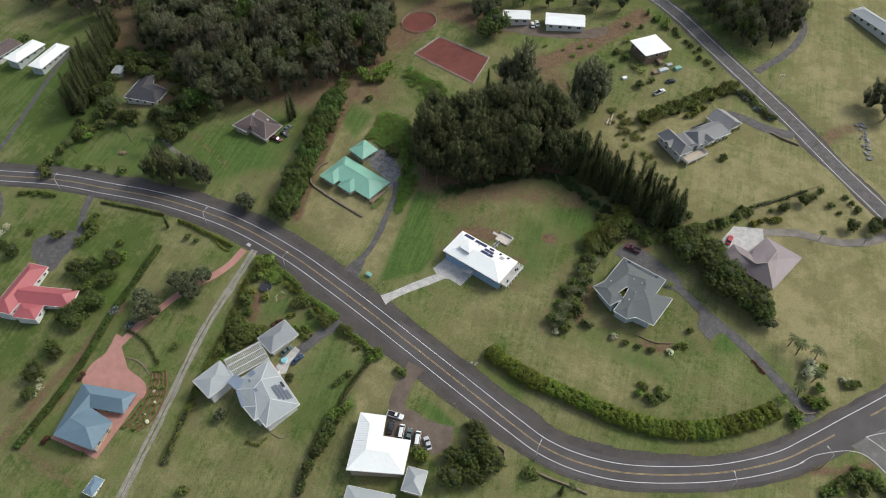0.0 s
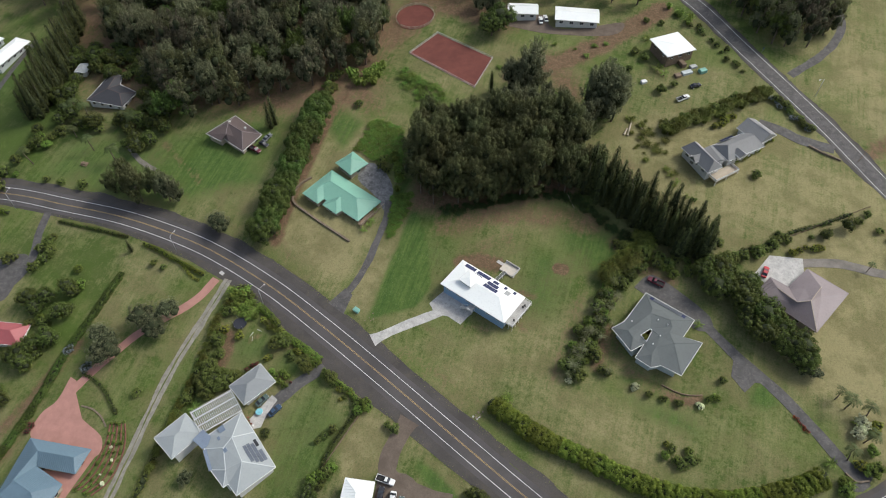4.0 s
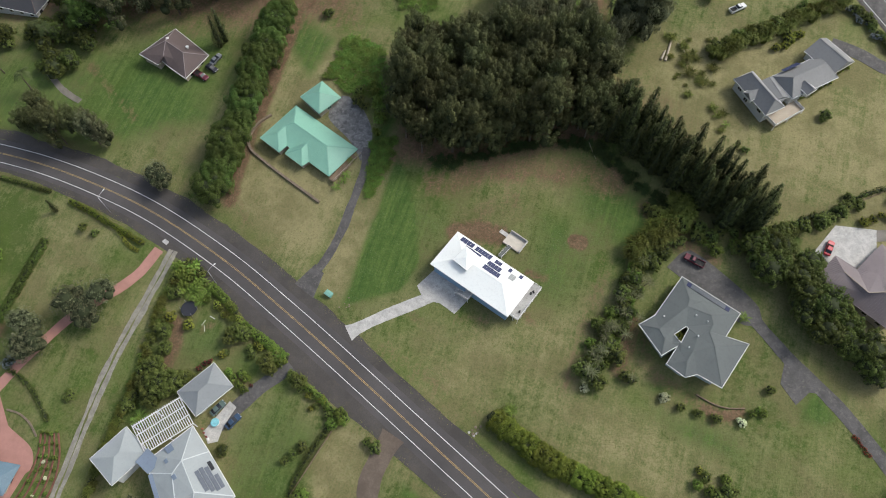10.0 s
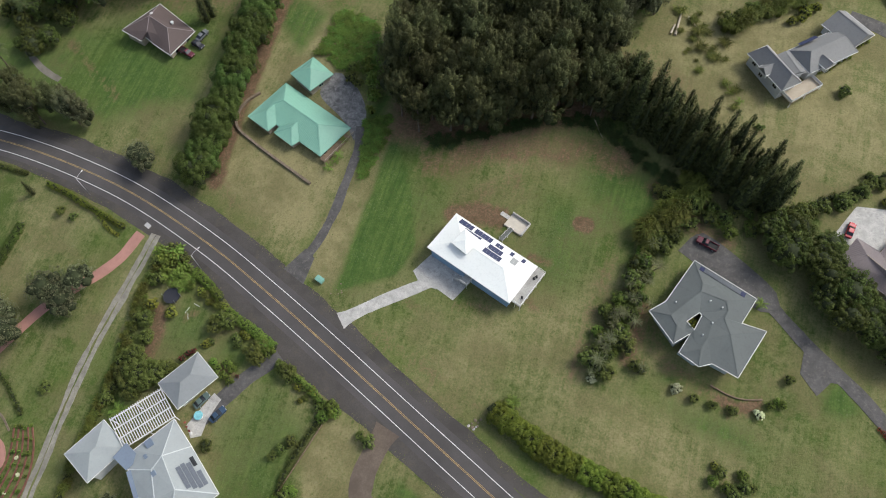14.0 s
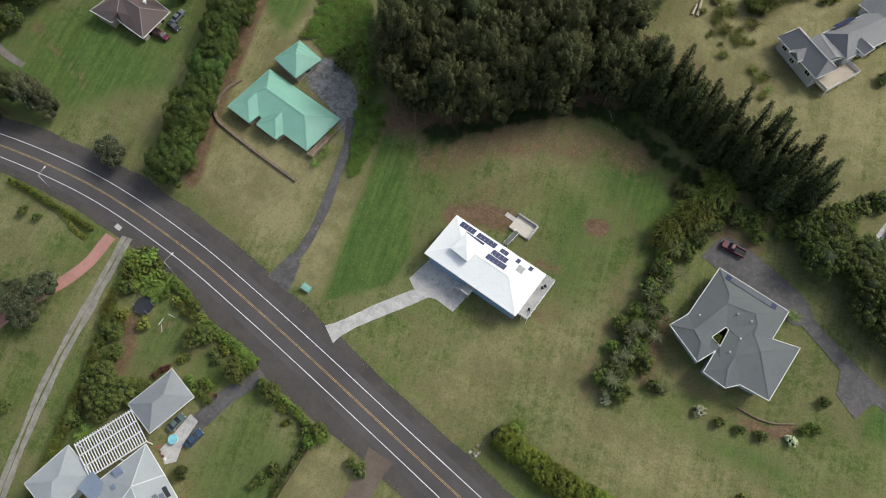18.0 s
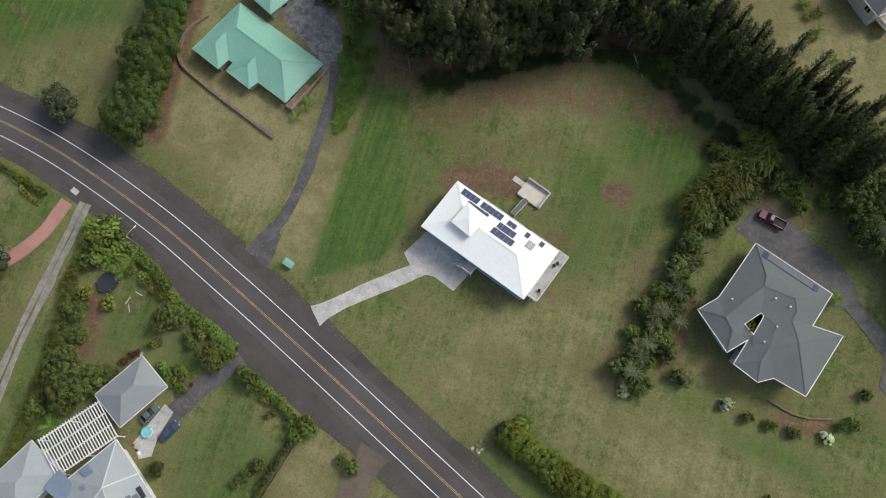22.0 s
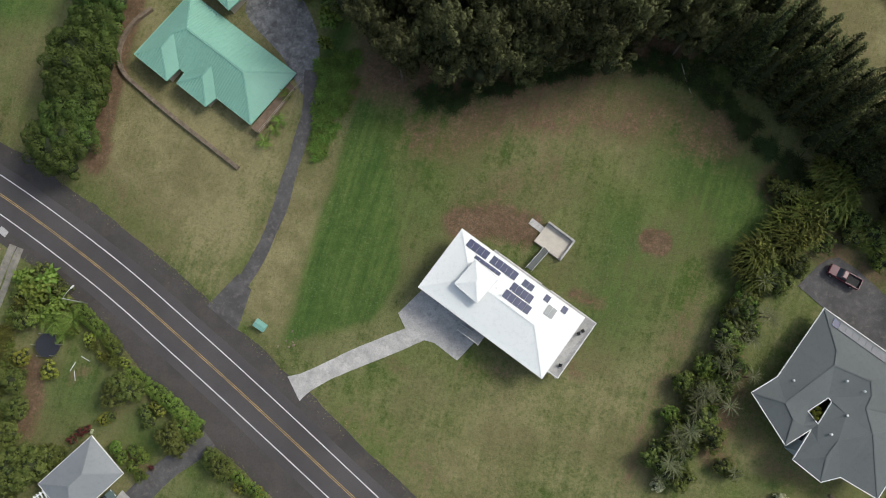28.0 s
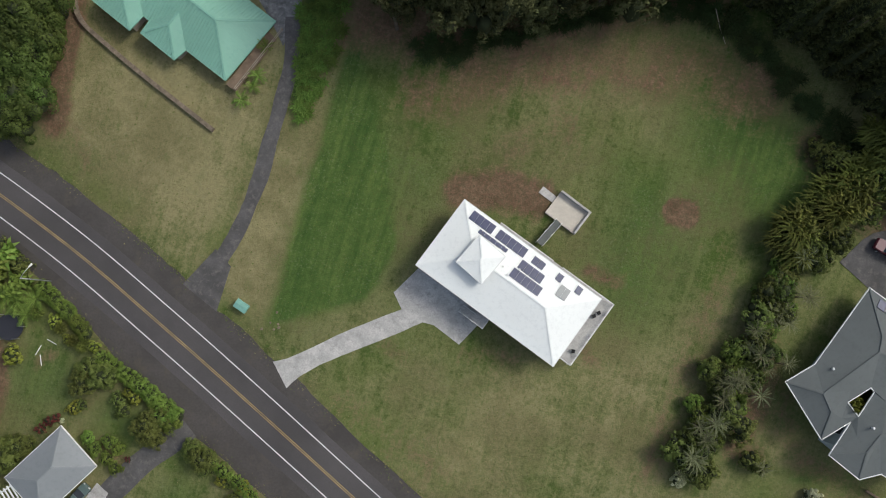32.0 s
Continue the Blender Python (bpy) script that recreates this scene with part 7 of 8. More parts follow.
hedge("hedge", "low garden hedge round the cottage terrace", [(-63, 94.5), (-59, 93.5), (-57, 95.6)], 0.9, 0.8, "leaf_hedge", 87, 0.26, 0.8, 0.2, 0.3)


# ---- vehicles ----
PAINT = {"white": (0.72, 0.72, 0.70), "silver": (0.45, 0.46, 0.47), "black": (0.03, 0.03, 0.035), "red": (0.42, 0.03, 0.04), "maroon": (0.12, 0.022, 0.034), "blue": (0.04, 0.07, 0.12), "green": (0.10, 0.14, 0.13), "grey": (0.16, 0.17, 0.18)}
for key, colour in PAINT.items():
    n = Nodes("car_paint_" + key)
    c = n.mix(n.noise(n.world_place(), 2.0, 3), scaled(colour, 0.9), scaled(colour, 1.05))
    M["car_" + key] = n.end(c, 0.25, 0.0, 0.6)


def loft(stations):
    """A body lofted through rings (x, half width, low, high, tumblehome)."""
    g = Geo()
    ring = lambda x, w, a, b, t: [(x, -w * 0.94, a), (x, w * 0.94, a), (x, w, a + (b - a) * 0.35), (x, w, a + (b - a) * 0.7), (x, w * t, b), (x, -w * t, b), (x, -w, a + (b - a) * 0.7), (x, -w, a + (b - a) * 0.35)]
    rows = [ring(*s) for s in stations]
    g.v = [p for r in rows for p in r]
    for k in range(len(rows) - 1):
        for j in range(8):
            g.f.append((k * 8 + j, (k + 1) * 8 + j, (k + 1) * 8 + (j + 1) % 8, k * 8 + (j + 1) % 8))
    g.f.append(tuple(range(8)))
    g.f.append(tuple(reversed(range(len(rows) * 8 - 8, len(rows) * 8))))
    return g


def vehicle(kind, colour, label, x, y, heading):
    pickup, van = kind == "pickup", kind == "van"
    L = 5.5 if pickup else 4.9 if van else 4.5
    W = 0.95 if pickup else 0.9
    ob = thing("pickup_truck" if pickup else kind, label, "pickup truck" if pickup else "car", pose(x, y, gz(x, y) + 0.12, 0, 0, heading))
    nx_, ny_ = math.cos(radians(heading)), math.sin(radians(heading))
    tilt = math.degrees(math.atan2(gz(x + nx_, y + ny_) - gz(x - nx_, y - ny_), 2))
    ob.matrix_world = pose(x, y, gz(x, y) + 0.12) @ pose(0, 0, 0, 0, 0, heading) @ pose(0, 0, 0, 0, -tilt, 0)
    h = L / 2
    m = M["car_" + colour]
    if pickup:
        part("body", loft([(h, W * 0.82, 0.45, 0.85, 0.8), (h - 0.15, W * 0.95, 0.35, 1.0, 0.9), (h - 1.5, W, 0.35, 1.1, 0.92), (-0.35, W, 0.35, 1.1, 0.92), (-0.36, W, 0.35, 0.7, 0.95), (-h + 0.1, W, 0.35, 0.7, 0.95), (-h, W * 0.97, 0.4, 0.7, 0.9)]), m, ob)
        for s in (-1, 1):
            g = Geo()
            g.box(-h + 0.02, s * W - 0.06 * s - 0.05, 0.7, -0.35, s * W - 0.06 * s + 0.05, 1.1)
            part("bed_side", g, m, ob)
        g = Geo()
        g.box(-h, -W * 0.95, 0.7, -h + 0.09, W * 0.95, 1.1)
        part("tailgate", g, m, ob)
        g = Geo()
        g.box(-h + 0.1, -W * 0.86, 0.71, -0.38, W * 0.86, 0.75)
        part("bed_liner", g, M["black"], ob)
        cab = [(h - 1.4, W * 0.86, 1.05, 1.1, 0.9), (h - 2.0, W * 0.86, 1.05, 1.62, 0.82), (-0.1, W * 0.86, 1.05, 1.66, 0.82), (-0.4, W * 0.86, 1.05, 1.15, 0.9)]
        top = (-0.1, h - 2.05, 1.67)
    elif van:
        part("body", loft([(h, W * 0.85, 0.4, 0.9, 0.85), (h - 0.5, W, 0.3, 1.05, 0.92), (-h + 0.2, W, 0.3, 1.1, 0.94), (-h, W * 0.95, 0.35, 1.05, 0.9)]), m, ob)
        cab = [(h - 0.55, W * 0.88, 1.0, 1.1, 0.9), (h - 1.3, W * 0.92, 1.0, 1.75, 0.86), (-h + 0.25, W * 0.92, 1.0, 1.8, 0.86), (-h + 0.1, W * 0.9, 1.0, 1.2, 0.9)]
        top = (-h + 0.25, h - 1.35, 1.79)
    else:
        part("body", loft([(h, W * 0.75, 0.42, 0.7, 0.8), (h - 0.2, W * 0.95, 0.3, 0.82, 0.88), (h - 1.3, W, 0.28, 0.95, 0.9), (-h + 0.9, W, 0.28, 0.98, 0.9), (-h + 0.1, W * 0.93, 0.32, 0.9, 0.88), (-h, W * 0.8, 0.42, 0.8, 0.85)]), m, ob)
        cab = [(h - 1.25, W * 0.86, 0.9, 0.96, 0.9), (h - 2.0, W * 0.84, 0.9, 1.42, 0.82), (-h + 1.3, W * 0.84, 0.9, 1.44, 0.82), (-h + 0.55, W * 0.84, 0.9, 1.0, 0.9)]
        top = (-h + 1.25, h - 2.05, 1.44)
    part("cabin_glass", loft(cab), M["glass"], ob, "dark tinted windows")
    g = Geo()
    g.prism([(top[0], -W * 0.72, top[2] - 0.02), (top[1], -W * 0.72, top[2] - 0.02), (top[1], W * 0.72, top[2] - 0.02), (top[0], W * 0.72, top[2] - 0.02)], [(top[0] + 0.1, -W * 0.62, top[2] + 0.05), (top[1] - 0.1, -W * 0.62, top[2] + 0.05), (top[1] - 0.1, W * 0.62, top[2] + 0.05), (top[0] + 0.1, W * 0.62, top[2] + 0.05)])
    part("roof_panel", g, m, ob)
    for px_ in (h - 0.9, -h + 0.95):
        for s in (-1, 1):
            g = Geo()
            g.tube([(px_, s * (W - 0.2), 0.22), (px_, s * (W + 0.01), 0.22)], [0.34, 0.34], 12)
            wheel = part("wheel", g, M["black"], ob)
            g = Geo()
            g.tube([(px_, s * (W + 0.01), 0.22), (px_, s * (W + 0.03), 0.22)], [0.2, 0.18], 8)
            part("rim", g, M["steel"], wheel)
    for s in (-1, 1):
        g = Geo()
        g.box(h - 0.1, s * W * 0.6 - 0.16, 0.62, h + 0.0, s * W * 0.6 + 0.16, 0.76)
        part("headlight", g, M["white_trim"], ob)
    return ob


for row in (
        ("pickup", "white", "white pickup truck parked in the earth yard", -15.3, 101.2, -20), ("car", "black", "black car parked beside the white-roofed house", -16.6, 97.4, 78),
        ("van", "white", "white van parked in the earth yard", -13.2, 95.8, 80), ("car", "green", "dark green car parked between two vans", -10.8, 94.6, 80),
        ("van", "white", "white van parked beside a dark green car", -8.0, 93.4, 82), ("car", "silver", "silver car parked askew in the earth yard", -4.8, 91.8, 108),
        ("pickup", "maroon", "maroon pickup truck on the asphalt forecourt", 69.6, 161.9, 148), ("car", "red", "small bright red car on a paved court", 105.2, 164.8, 60),
        ("pickup", "maroon", "dark red pickup truck beside the umber-roofed house", -72.6, 229.6, -35), ("car", "black", "black car beside the umber-roofed house", -69.5, 232.2, -35), ("car", "grey", "grey car behind a red pickup truck", -68.6, 235.6, 55),
        ("car", "black", "dark car parked on the grass slope", 100.3, 251.2, 18), ("pickup", "white", "white pickup with a black bed on the grass", 94.2, 244.4, 25),
        ("car", "blue", "dark blue car on the asphalt driveway", -49.8, 122.8, 45), ("car", "green", "grey-green car beside the garage", -54.2, 126.2, 46),
        ("car", "white", "white car in the barn yard", 45.4, 296.5, 95), ("car", "white", "white car beside the barn", 43.2, 295.5, 90),
        ("car", "black", "black car beside a low hedge", -192.0, 199.0, 60)):
    vehicle(*row)


# ---- street furniture ----
def street_lamp(x, y, heading, h=8.2, arm=2.3):
    ob = thing("street_lamp", "galvanised street lamp with a short curved arm", "street lamp", pose(x, y, gz(x, y), 0, 0, heading), "street lamps along the road")
    g = Geo()
    g.tube([(0, 0, -0.4), (0, 0, h * 0.5), (0, 0, h)], [0.11, 0.09, 0.07], 8)
    part("pole", g, M["steel"], ob, smooth=True)
    g = Geo()
    g.tube([(0, 0, h - 0.1), (arm * 0.35, 0, h + 0.28), (arm, 0, h + 0.45)], [0.05, 0.045, 0.04], 6)
    part("arm", g, M["steel"], ob, smooth=True)
    g = Geo()
    g.prism([(arm - 0.1, -0.13, h + 0.36), (arm + 0.55, -0.16, h + 0.36), (arm + 0.55, 0.16, h + 0.36), (arm - 0.1, 0.13, h + 0.36)], [(arm - 0.1, -0.08, h + 0.5), (arm + 0.5, -0.1, h + 0.54), (arm + 0.5, 0.1, h + 0.54), (arm - 0.1, 0.08, h + 0.5)])
    part("lamp_head", g, M["white_trim"], ob)


for row in ((-165.9, 211.4, 75), (-94.2, 184.0, 62), (-59.0, 160.1, 48), (28.2, 86.0, 62), (83.9, 75.4, 90), (113.6, 82.4, 115), (145.4, 244.7, 205)):
    street_lamp(*row)

bin_ob = thing("roadside_bin", "teal green roadside refuse box with a sloping lid", "bin", pose(-27.3, 155.6, gz(-27.3, 155.6), 0, 0, -35))
g = Geo()
g.prism([(-0.95, -0.6, -0.1), (0.95, -0.6, -0.1), (0.95, 0.6, -0.1), (-0.95, 0.6, -0.1)], [(-1.0, -0.65, 1.0), (1.0, -0.65, 1.0), (1.0, 0.65, 1.15), (-1.0, 0.65, 1.15)])
part("box", g, M["teal_box"], bin_ob)
g = Geo()
g.prism([(-1.08, -0.75, 1.0), (1.08, -0.75, 1.0), (1.08, 0, 1.12), (-1.08, 0, 1.12)], [(-1.08, -0.75, 1.05), (1.08, -0.75, 1.05), (1.08, 0, 1.2), (-1.08, 0, 1.2)])
g.prism([(-1.08, 0, 1.12), (1.08, 0, 1.12), (1.08, 0.75, 1.06), (-1.08, 0.75, 1.06)], [(-1.08, 0, 1.2), (1.08, 0, 1.2), (1.08, 0.75, 1.11), (-1.08, 0.75, 1.11)])
part("lid", g, M["teal_box"], bin_ob)
rng = np.random.RandomState(5)


def rock(name, label, x, y, s, material="stone", dz=0.0):
    g = Geo()
    blob(g, 0, 0, s * 0.3, s, s * rng.uniform(0.6, 0.9), s * 0.55, rng, 7, 4)
    ob = new(name, g.mesh(name, M[material]))
    ob.matrix_world = pose(x, y, gz(x, y) + dz, 0, 0, rng.uniform(0, 360))
    return tagged(ob, label, "rock")


for k in range(9):
    rock("rock", "grey rock in a roadside rubble heap", 11.0 + rng.randn() * 0.9, 119.0 + rng.randn() * 0.9, rng.uniform(0.25, 0.55), "stone" if k % 3 else "concrete")
for k in range(48):
    t = k / 47
    rock("rock", "pale boulder in a stone pile on the slope", 173.5 - 3.2 * t + rng.randn() * 0.9, 224 - 21 * t + rng.randn() * 0.7, rng.uniform(0.4, 1.0), "boulder")
for k in range(6):
    rock("rock", "dark stone lying on bare soil", -23 + rng.randn() * 1.2, 152.5 + rng.randn() * 0.7, rng.uniform(0.15, 0.3))
drain = thing("drain_cover", "pale concrete roadside drain cover", "drain", pose(-75.6, 173.4, gz(-75.6, 173.4), 0, 0, -38), kind="structure")
g = Geo()
g.box(-0.9, -0.6, -0.2, 0.9, 0.6, 0.16)
part("slab", g, M["concrete"], drain)
for k in range(4):
    g = Geo()
    g.box(-0.7, -0.42 + k * 0.24, 0.16, 0.7, -0.34 + k * 0.24, 0.19)
    part("grating_bar", g, M["steel"], drain)


# ---- low walls, fences, terraces ----
def low_wall(name, label, ctrl, width, height, material, step=1.0, sunk=0.3):
    line = curve_points(ctrl, step)
    n = normals(line)
    ob = thing(name, label, "wall", pose(*line[0, :2], gz(*line[0, :2])))
    inv = ob.matrix_world.inverted()
    for k in range(len(line) - 1):
        g = Geo()
        a, b = line[k, :2], line[k + 1, :2]
        e = rng.uniform(-0.05, 0.05)
        q = [a - n[k] * width / 2, b - n[k + 1] * width / 2, b + n[k + 1] * width / 2, a + n[k] * width / 2]
        low = [(*p, gz(*p) - sunk) for p in q]
        high = [(*(p + (np.array([line[k:k + 2, 0].mean(), line[k:k + 2, 1].mean()]) - p) * 0.04), gz(*p) + height + e) for p in q]
        g.prism([tuple(inv @ Vector(p)) for p in low], [tuple(inv @ Vector(p)) for p in high])
        part("block", g, M[material], ob)
    return ob


low_wall("retaining_wall", "long brown stone retaining wall curving across the lawn", [(-48.5, 213.5), (-52.5, 210.5), (-54.6, 205.8), (-53.6, 201.8), (-49.5, 197.8), (-43.7, 192.8), (-37.5, 187.8), (-31.8, 183.2)], 0.7, 0.7, "stone", 1.2)
low_wall("retaining_wall", "low dark log wall below the slate-roofed house", [(65.5, 127.2), (67.6, 125.9), (69.9, 124.6), (72.8, 123.8), (76.8, 123.7)], 0.3, 0.45, "wood", 1.4)
low_wall("roadside_wall", "low stone wall along the bend", [(27.5, 82.5), (32, 80.2), (36.6, 78.3), (43, 75.4)], 0.5, 0.8, "stone", 1.5)
low_wall("garden_wall", "short curved stone garden wall", [(17.2, 90.4), (19.1, 88.6), (18.4, 86.0)], 0.4, 0.7, "stone", 1.0)
low_wall("entrance_wall", "dark stone entrance wall beside the drive", [(135, 218.8), (139, 215.2), (144.5, 211.5)], 0.45, 0.8, "stone", 1.5)
low_wall("entrance_wall", "dark stone entrance wall at the driveway mouth", [(110.8, 101.0), (113, 98.6), (116.5, 98.8)], 0.45, 0.7, "stone", 1.0)
for k, s in enumerate((0.0, 0.25, 0.5, 0.75, 1.0)):
    low_wall("terrace_wall", "curved reddish brick garden terrace wall", [(a[0] + (b[0] - a[0]) * s, a[1] + (b[1] - a[1]) * s) for a, b in zip(TERRACE_OUT, TERRACE_IN)], 0.36, 0.35, "terrace", 1.3)
for x, y, w in ((-98.6, 103.2, 0.9), (-97.6, 110, 0.7), (-100.2, 106, 0.6), (-99, 114, 0.6)):
    rock("pale_shrub", "pale rounded shrub on a garden terrace", x, y, w, "leaf_white")
low_wall("garden_border", "stone edging of the round lawn", [(-112.5, 127.6), (-108.6, 126.4), (-105.0, 123.8), (-102.4, 120.4)], 0.5, 0.3, "stone", 1.0)
low_wall("garden_kerb", "curved dark kerb beside the back garden", [(-57.5, 100.2), (-55.6, 97.4), (-52.0, 95.4), (-49.0, 96.8)], 0.25, 0.3, "stone", 1.0)


def rail_fence(name, label, ctrl, material, posts=2.6, height=1.3, rails=(0.5, 0.9, 1.25), step=None, closed=False):
    line = curve_points([*ctrl, ctrl[0]] if closed else ctrl, posts) if step is None else np.array(ctrl, float)
    ob = thing(name, label, "fence", pose(*line[0, :2], gz(*line[0, :2])))
    inv = ob.matrix_world.inverted()
    for k, p in enumerate(line):
        z = gz(*p[:2])
        g = Geo()
        a = inv @ Vector((p[0], p[1], z))
        g.box(a.x - 0.07, a.y - 0.07, a.z - 0.3, a.x + 0.07, a.y + 0.07, a.z + height)
        part("post", g, M[material], ob)
        if k + 1 < len(line):
            q = line[k + 1]
            for r in rails:
                g = Geo()
                g.bar(inv @ Vector((p[0], p[1], z + r)), inv @ Vector((q[0], q[1], gz(*q[:2]) + r)), 0.05, 0.14)
                part("rail", g, M[material], ob)
    return ob


def between(a, b, n):
    return [(a[0] + (b[0] - a[0]) * k / n, a[1] + (b[1] - a[1]) * k / n) for k in range(n)]


ARENA = [(-13.6, 279.7), (-1.6, 291.6), (21.5, 273.1), (13.5, 256.1)]
rail_fence("arena_fence", "pale timber rail fence round the riding arena", [p for k in range(4) for p in between(ARENA[k], ARENA[(k + 1) % 4], 7)] + [ARENA[0]], "white_trim", step=1, rails=(0.15, 0.9), height=1.0)
rail_fence("round_pen_fence", "pale timber fence round the circular pen", [(-11.7 + 8.6 * math.cos(k * 6.2832 / 24), 304.3 + 8.6 * math.sin(k * 6.2832 / 24)) for k in range(25)], "tan_wall", step=1, rails=(0.3, 0.7, 1.15), height=1.3)
rail_fence("garden_fence", "slatted timber fence stepping up the slope", between((-33.6, 105.4), (-22.6, 122.8), 22), "wood", step=1, rails=(0.3, 0.6, 0.9), height=1.1)
rail_fence("wire_fence", "low weathered fence along the slope boundary", between((117, 178.5), (150, 191.5), 14), "wood", step=1, rails=(0.4, 0.9), height=1.0)
rail_fence("roadside_fence", "old timber gate and rails beside the upper road", between((150.5, 211), (157, 217.5), 4), "wood", step=1, rails=(0.4, 0.8), height=1.0)
for a, b in (((70.0, 226.0), (73.2, 234.6)), ((68.8, 226.5), (70.4, 229.6)), ((74.5, 232.0), (76.2, 228.6))):
    g = Geo()
    g.tube([(*a, gz(*a) + 0.3), (*b, gz(*b) + 0.3)], [0.38, 0.26], 8)
    tagged(new("log", g.mesh("log", M["tan_wall"])), "pale felled log lying on the grass", "log")

# ---- the white-roofed house's fittings ----
W_MID, W_ANG, W_LEN, W_WID = rect_of(WHITE)
wl = lambda x, y, z: white_house.matrix_world.inverted() @ pose(W_MID.x, W_MID.y, z, 0, 0, math.degrees(W_ANG)) @ pose(x, y, 0)
slope = math.degrees(math.atan2(WHITE_RISE, W_WID / 2))
for x, y, cols, pw, ph in ((-8.15, 4.75, 4, 0.98, 1.55), (-5.3, 3.4, 5, 0.98, 0.62), (-2.9, 4.75, 5, 0.98, 1.55), (1.75, 3.05, 4, 0.98, 1.5), (1.95, 1.35, 5, 0.98, 1.5), (1.9, 4.75, 2, 0.98, 1.2), (5.6, 4.85, 1, 0.95, 1.2), (8.9, 5.0, 1, 0.95, 1.2)):
    z = 4.3 + WHITE_RISE * (1 - y / (W_WID / 2))
    solar(white_house, wl(x, y, z) @ pose(0, 0, 0, -slope, 0, 0), cols, 1, pw, ph)
z = 4.3 + WHITE_RISE * (1 - 3.3 / (W_WID / 2))
solar(white_house, wl(7.2, 3.3, z) @ pose(0, 0, 0, -slope, 0, 0), 2, 1, 0.8, 1.9, "grey_panel")
for x, y in ((-2.0, 1.2), (-0.8, 0.6), (0.2, 2.3)):
    vent(white_house, wl(x, y, 4.3 + WHITE_RISE * (1 - abs(y) / (W_WID / 2))), 0.1, 0.35)
deck = thing("deck", "raised pale grey deck with white railings", "deck", pose(W_MID.x, W_MID.y, 2.0, 0, 0, math.degrees(W_ANG)))
a, b = W_LEN / 2, W_WID / 2
g = Geo()
g.box(a - 1.0, -b + 1.6, -0.22, a + 2.3, b + 0.75, 0)
part("deck_floor", g, M["concrete"], deck)
g = Geo()
g.box(-6.0, b - 1.0, -0.22, a - 1.0, b + 0.75, 0)
part("deck_floor", g, M["concrete"], deck)
for p, q in (((a + 2.2, -b + 1.7), (a + 2.2, b + 0.65)), ((a + 2.2, b + 0.65), (5.4, b + 0.65)), ((3.6, b + 0.65), (-5.9, b + 0.65)), ((a + 2.2, -b + 1.7), (a - 0.6, -b + 1.7))):
    g = Geo()
    for z in (0.5, 1.0):
        g.bar((*p, z), (*q, z), 0.07, 0.09)
    part("railing", g, M["white_trim"], deck)
    n_ = max(2, int(math.hypot(q[0] - p[0], q[1] - p[1]) / 1.6))
    for k in range(n_ + 1):
        g = Geo()
        x, y = p[0] + (q[0] - p[0]) * k / n_, p[1] + (q[1] - p[1]) * k / n_
        g.box(x - 0.05, y - 0.05, -2.6, x + 0.05, y + 0.05, 1.05)
        part("post", g, M["white_trim"], deck)
for x, y in ((a + 1.2, 4.4), (a + 0.9, 3.6), (a + 1.4, -2.4)):
    p = deck.matrix_world @ Vector((x, y, 0))
    ob = thing("deck_chair", "small dark garden chair on the deck", "chair", pose(p.x, p.y, 2.0, 0, 0, rng.uniform(0, 360)))
    for name, box in (("seat", (-0.26, -0.26, 0.38, 0.26, 0.26, 0.44)), ("backrest", (-0.26, 0.22, 0.44, 0.26, 0.28, 0.95))):
        g = Geo()
        g.box(*box)
        part(name, g, M["black"], ob)
    for sx in (-0.22, 0.22):
        for sy in (-0.22, 0.22):
            g = Geo()
            g.box(sx - 0.025, sy - 0.025, 0, sx + 0.025, sy + 0.025, 0.38)
            part("leg", g, M["black"], ob)
steps_ob = thing("entrance_stair", "grey outdoor stair with landing and rails", "stair", pose(W_MID.x, W_MID.y, 0, 0, 0, math.degrees(W_ANG)))
g = Geo()
g.box(-1.0, -b - 1.7, 1.85, 1.1, -b + 0.9, 2.0)
part("landing", g, M["concrete"], steps_ob)
for k in range(8):
    g = Geo()
    g.box(-1.3 - k * 0.28, -b - 1.7, 1.72 - k * 0.2, -1.0 - k * 0.28, -b - 0.5, 1.8 - k * 0.2)
    part("step", g, M["concrete"], steps_ob)
for p, q in (((1.05, -b - 1.65, 2.9), (1.05, -b + 0.3, 2.9)), ((1.05, -b - 1.65, 2.9), (-1.0, -b - 1.65, 2.9)), ((-1.0, -b - 1.65, 2.9), (-3.2, -b - 1.65, 1.3)), ((-1.0, -b - 0.5, 2.9), (-3.2, -b - 0.5, 1.3))):
    g = Geo()
    g.bar(p, q, 0.06, 0.08)
    part("railing", g, M["white_trim"], steps_ob)
    for e in (p, q):
        g = Geo()
        g.box(e[0] - 0.04, e[1] - 0.04, e[2] - 2.6, e[0] + 0.04, e[1] + 0.04, e[2])
        part("post", g, M["white_trim"], steps_ob)
yard = thing("concrete_slab_bay", "walled concrete bay with a pale floor behind the house", "outbuilding", pose(22.75, 168.75, gz(22.75, 168.75), 0, 0, -38.5))
for name, box, m in (("floor", (-2.6, -1.9, -0.4, 2.6, 1.9, 0.35), "bay_floor"), ("wall", (-2.6, 1.9, -0.4, 2.6, 2.2, 1.2), "concrete"), ("wall", (2.6, -1.9, -0.4, 2.9, 2.2, 1.0), "concrete"), ("kerb", (-5.2, 0.0, -0.4, -2.6, 1.9, 0.12), "concrete")):
    g = Geo()
    g.box(*box)
    part(name, g, M[m], yard)
ramp = thing("footbridge", "narrow grey ramp between deck and concrete bay", "ramp", pose(19.6, 165.6, 0, 0, 0, -37.3))
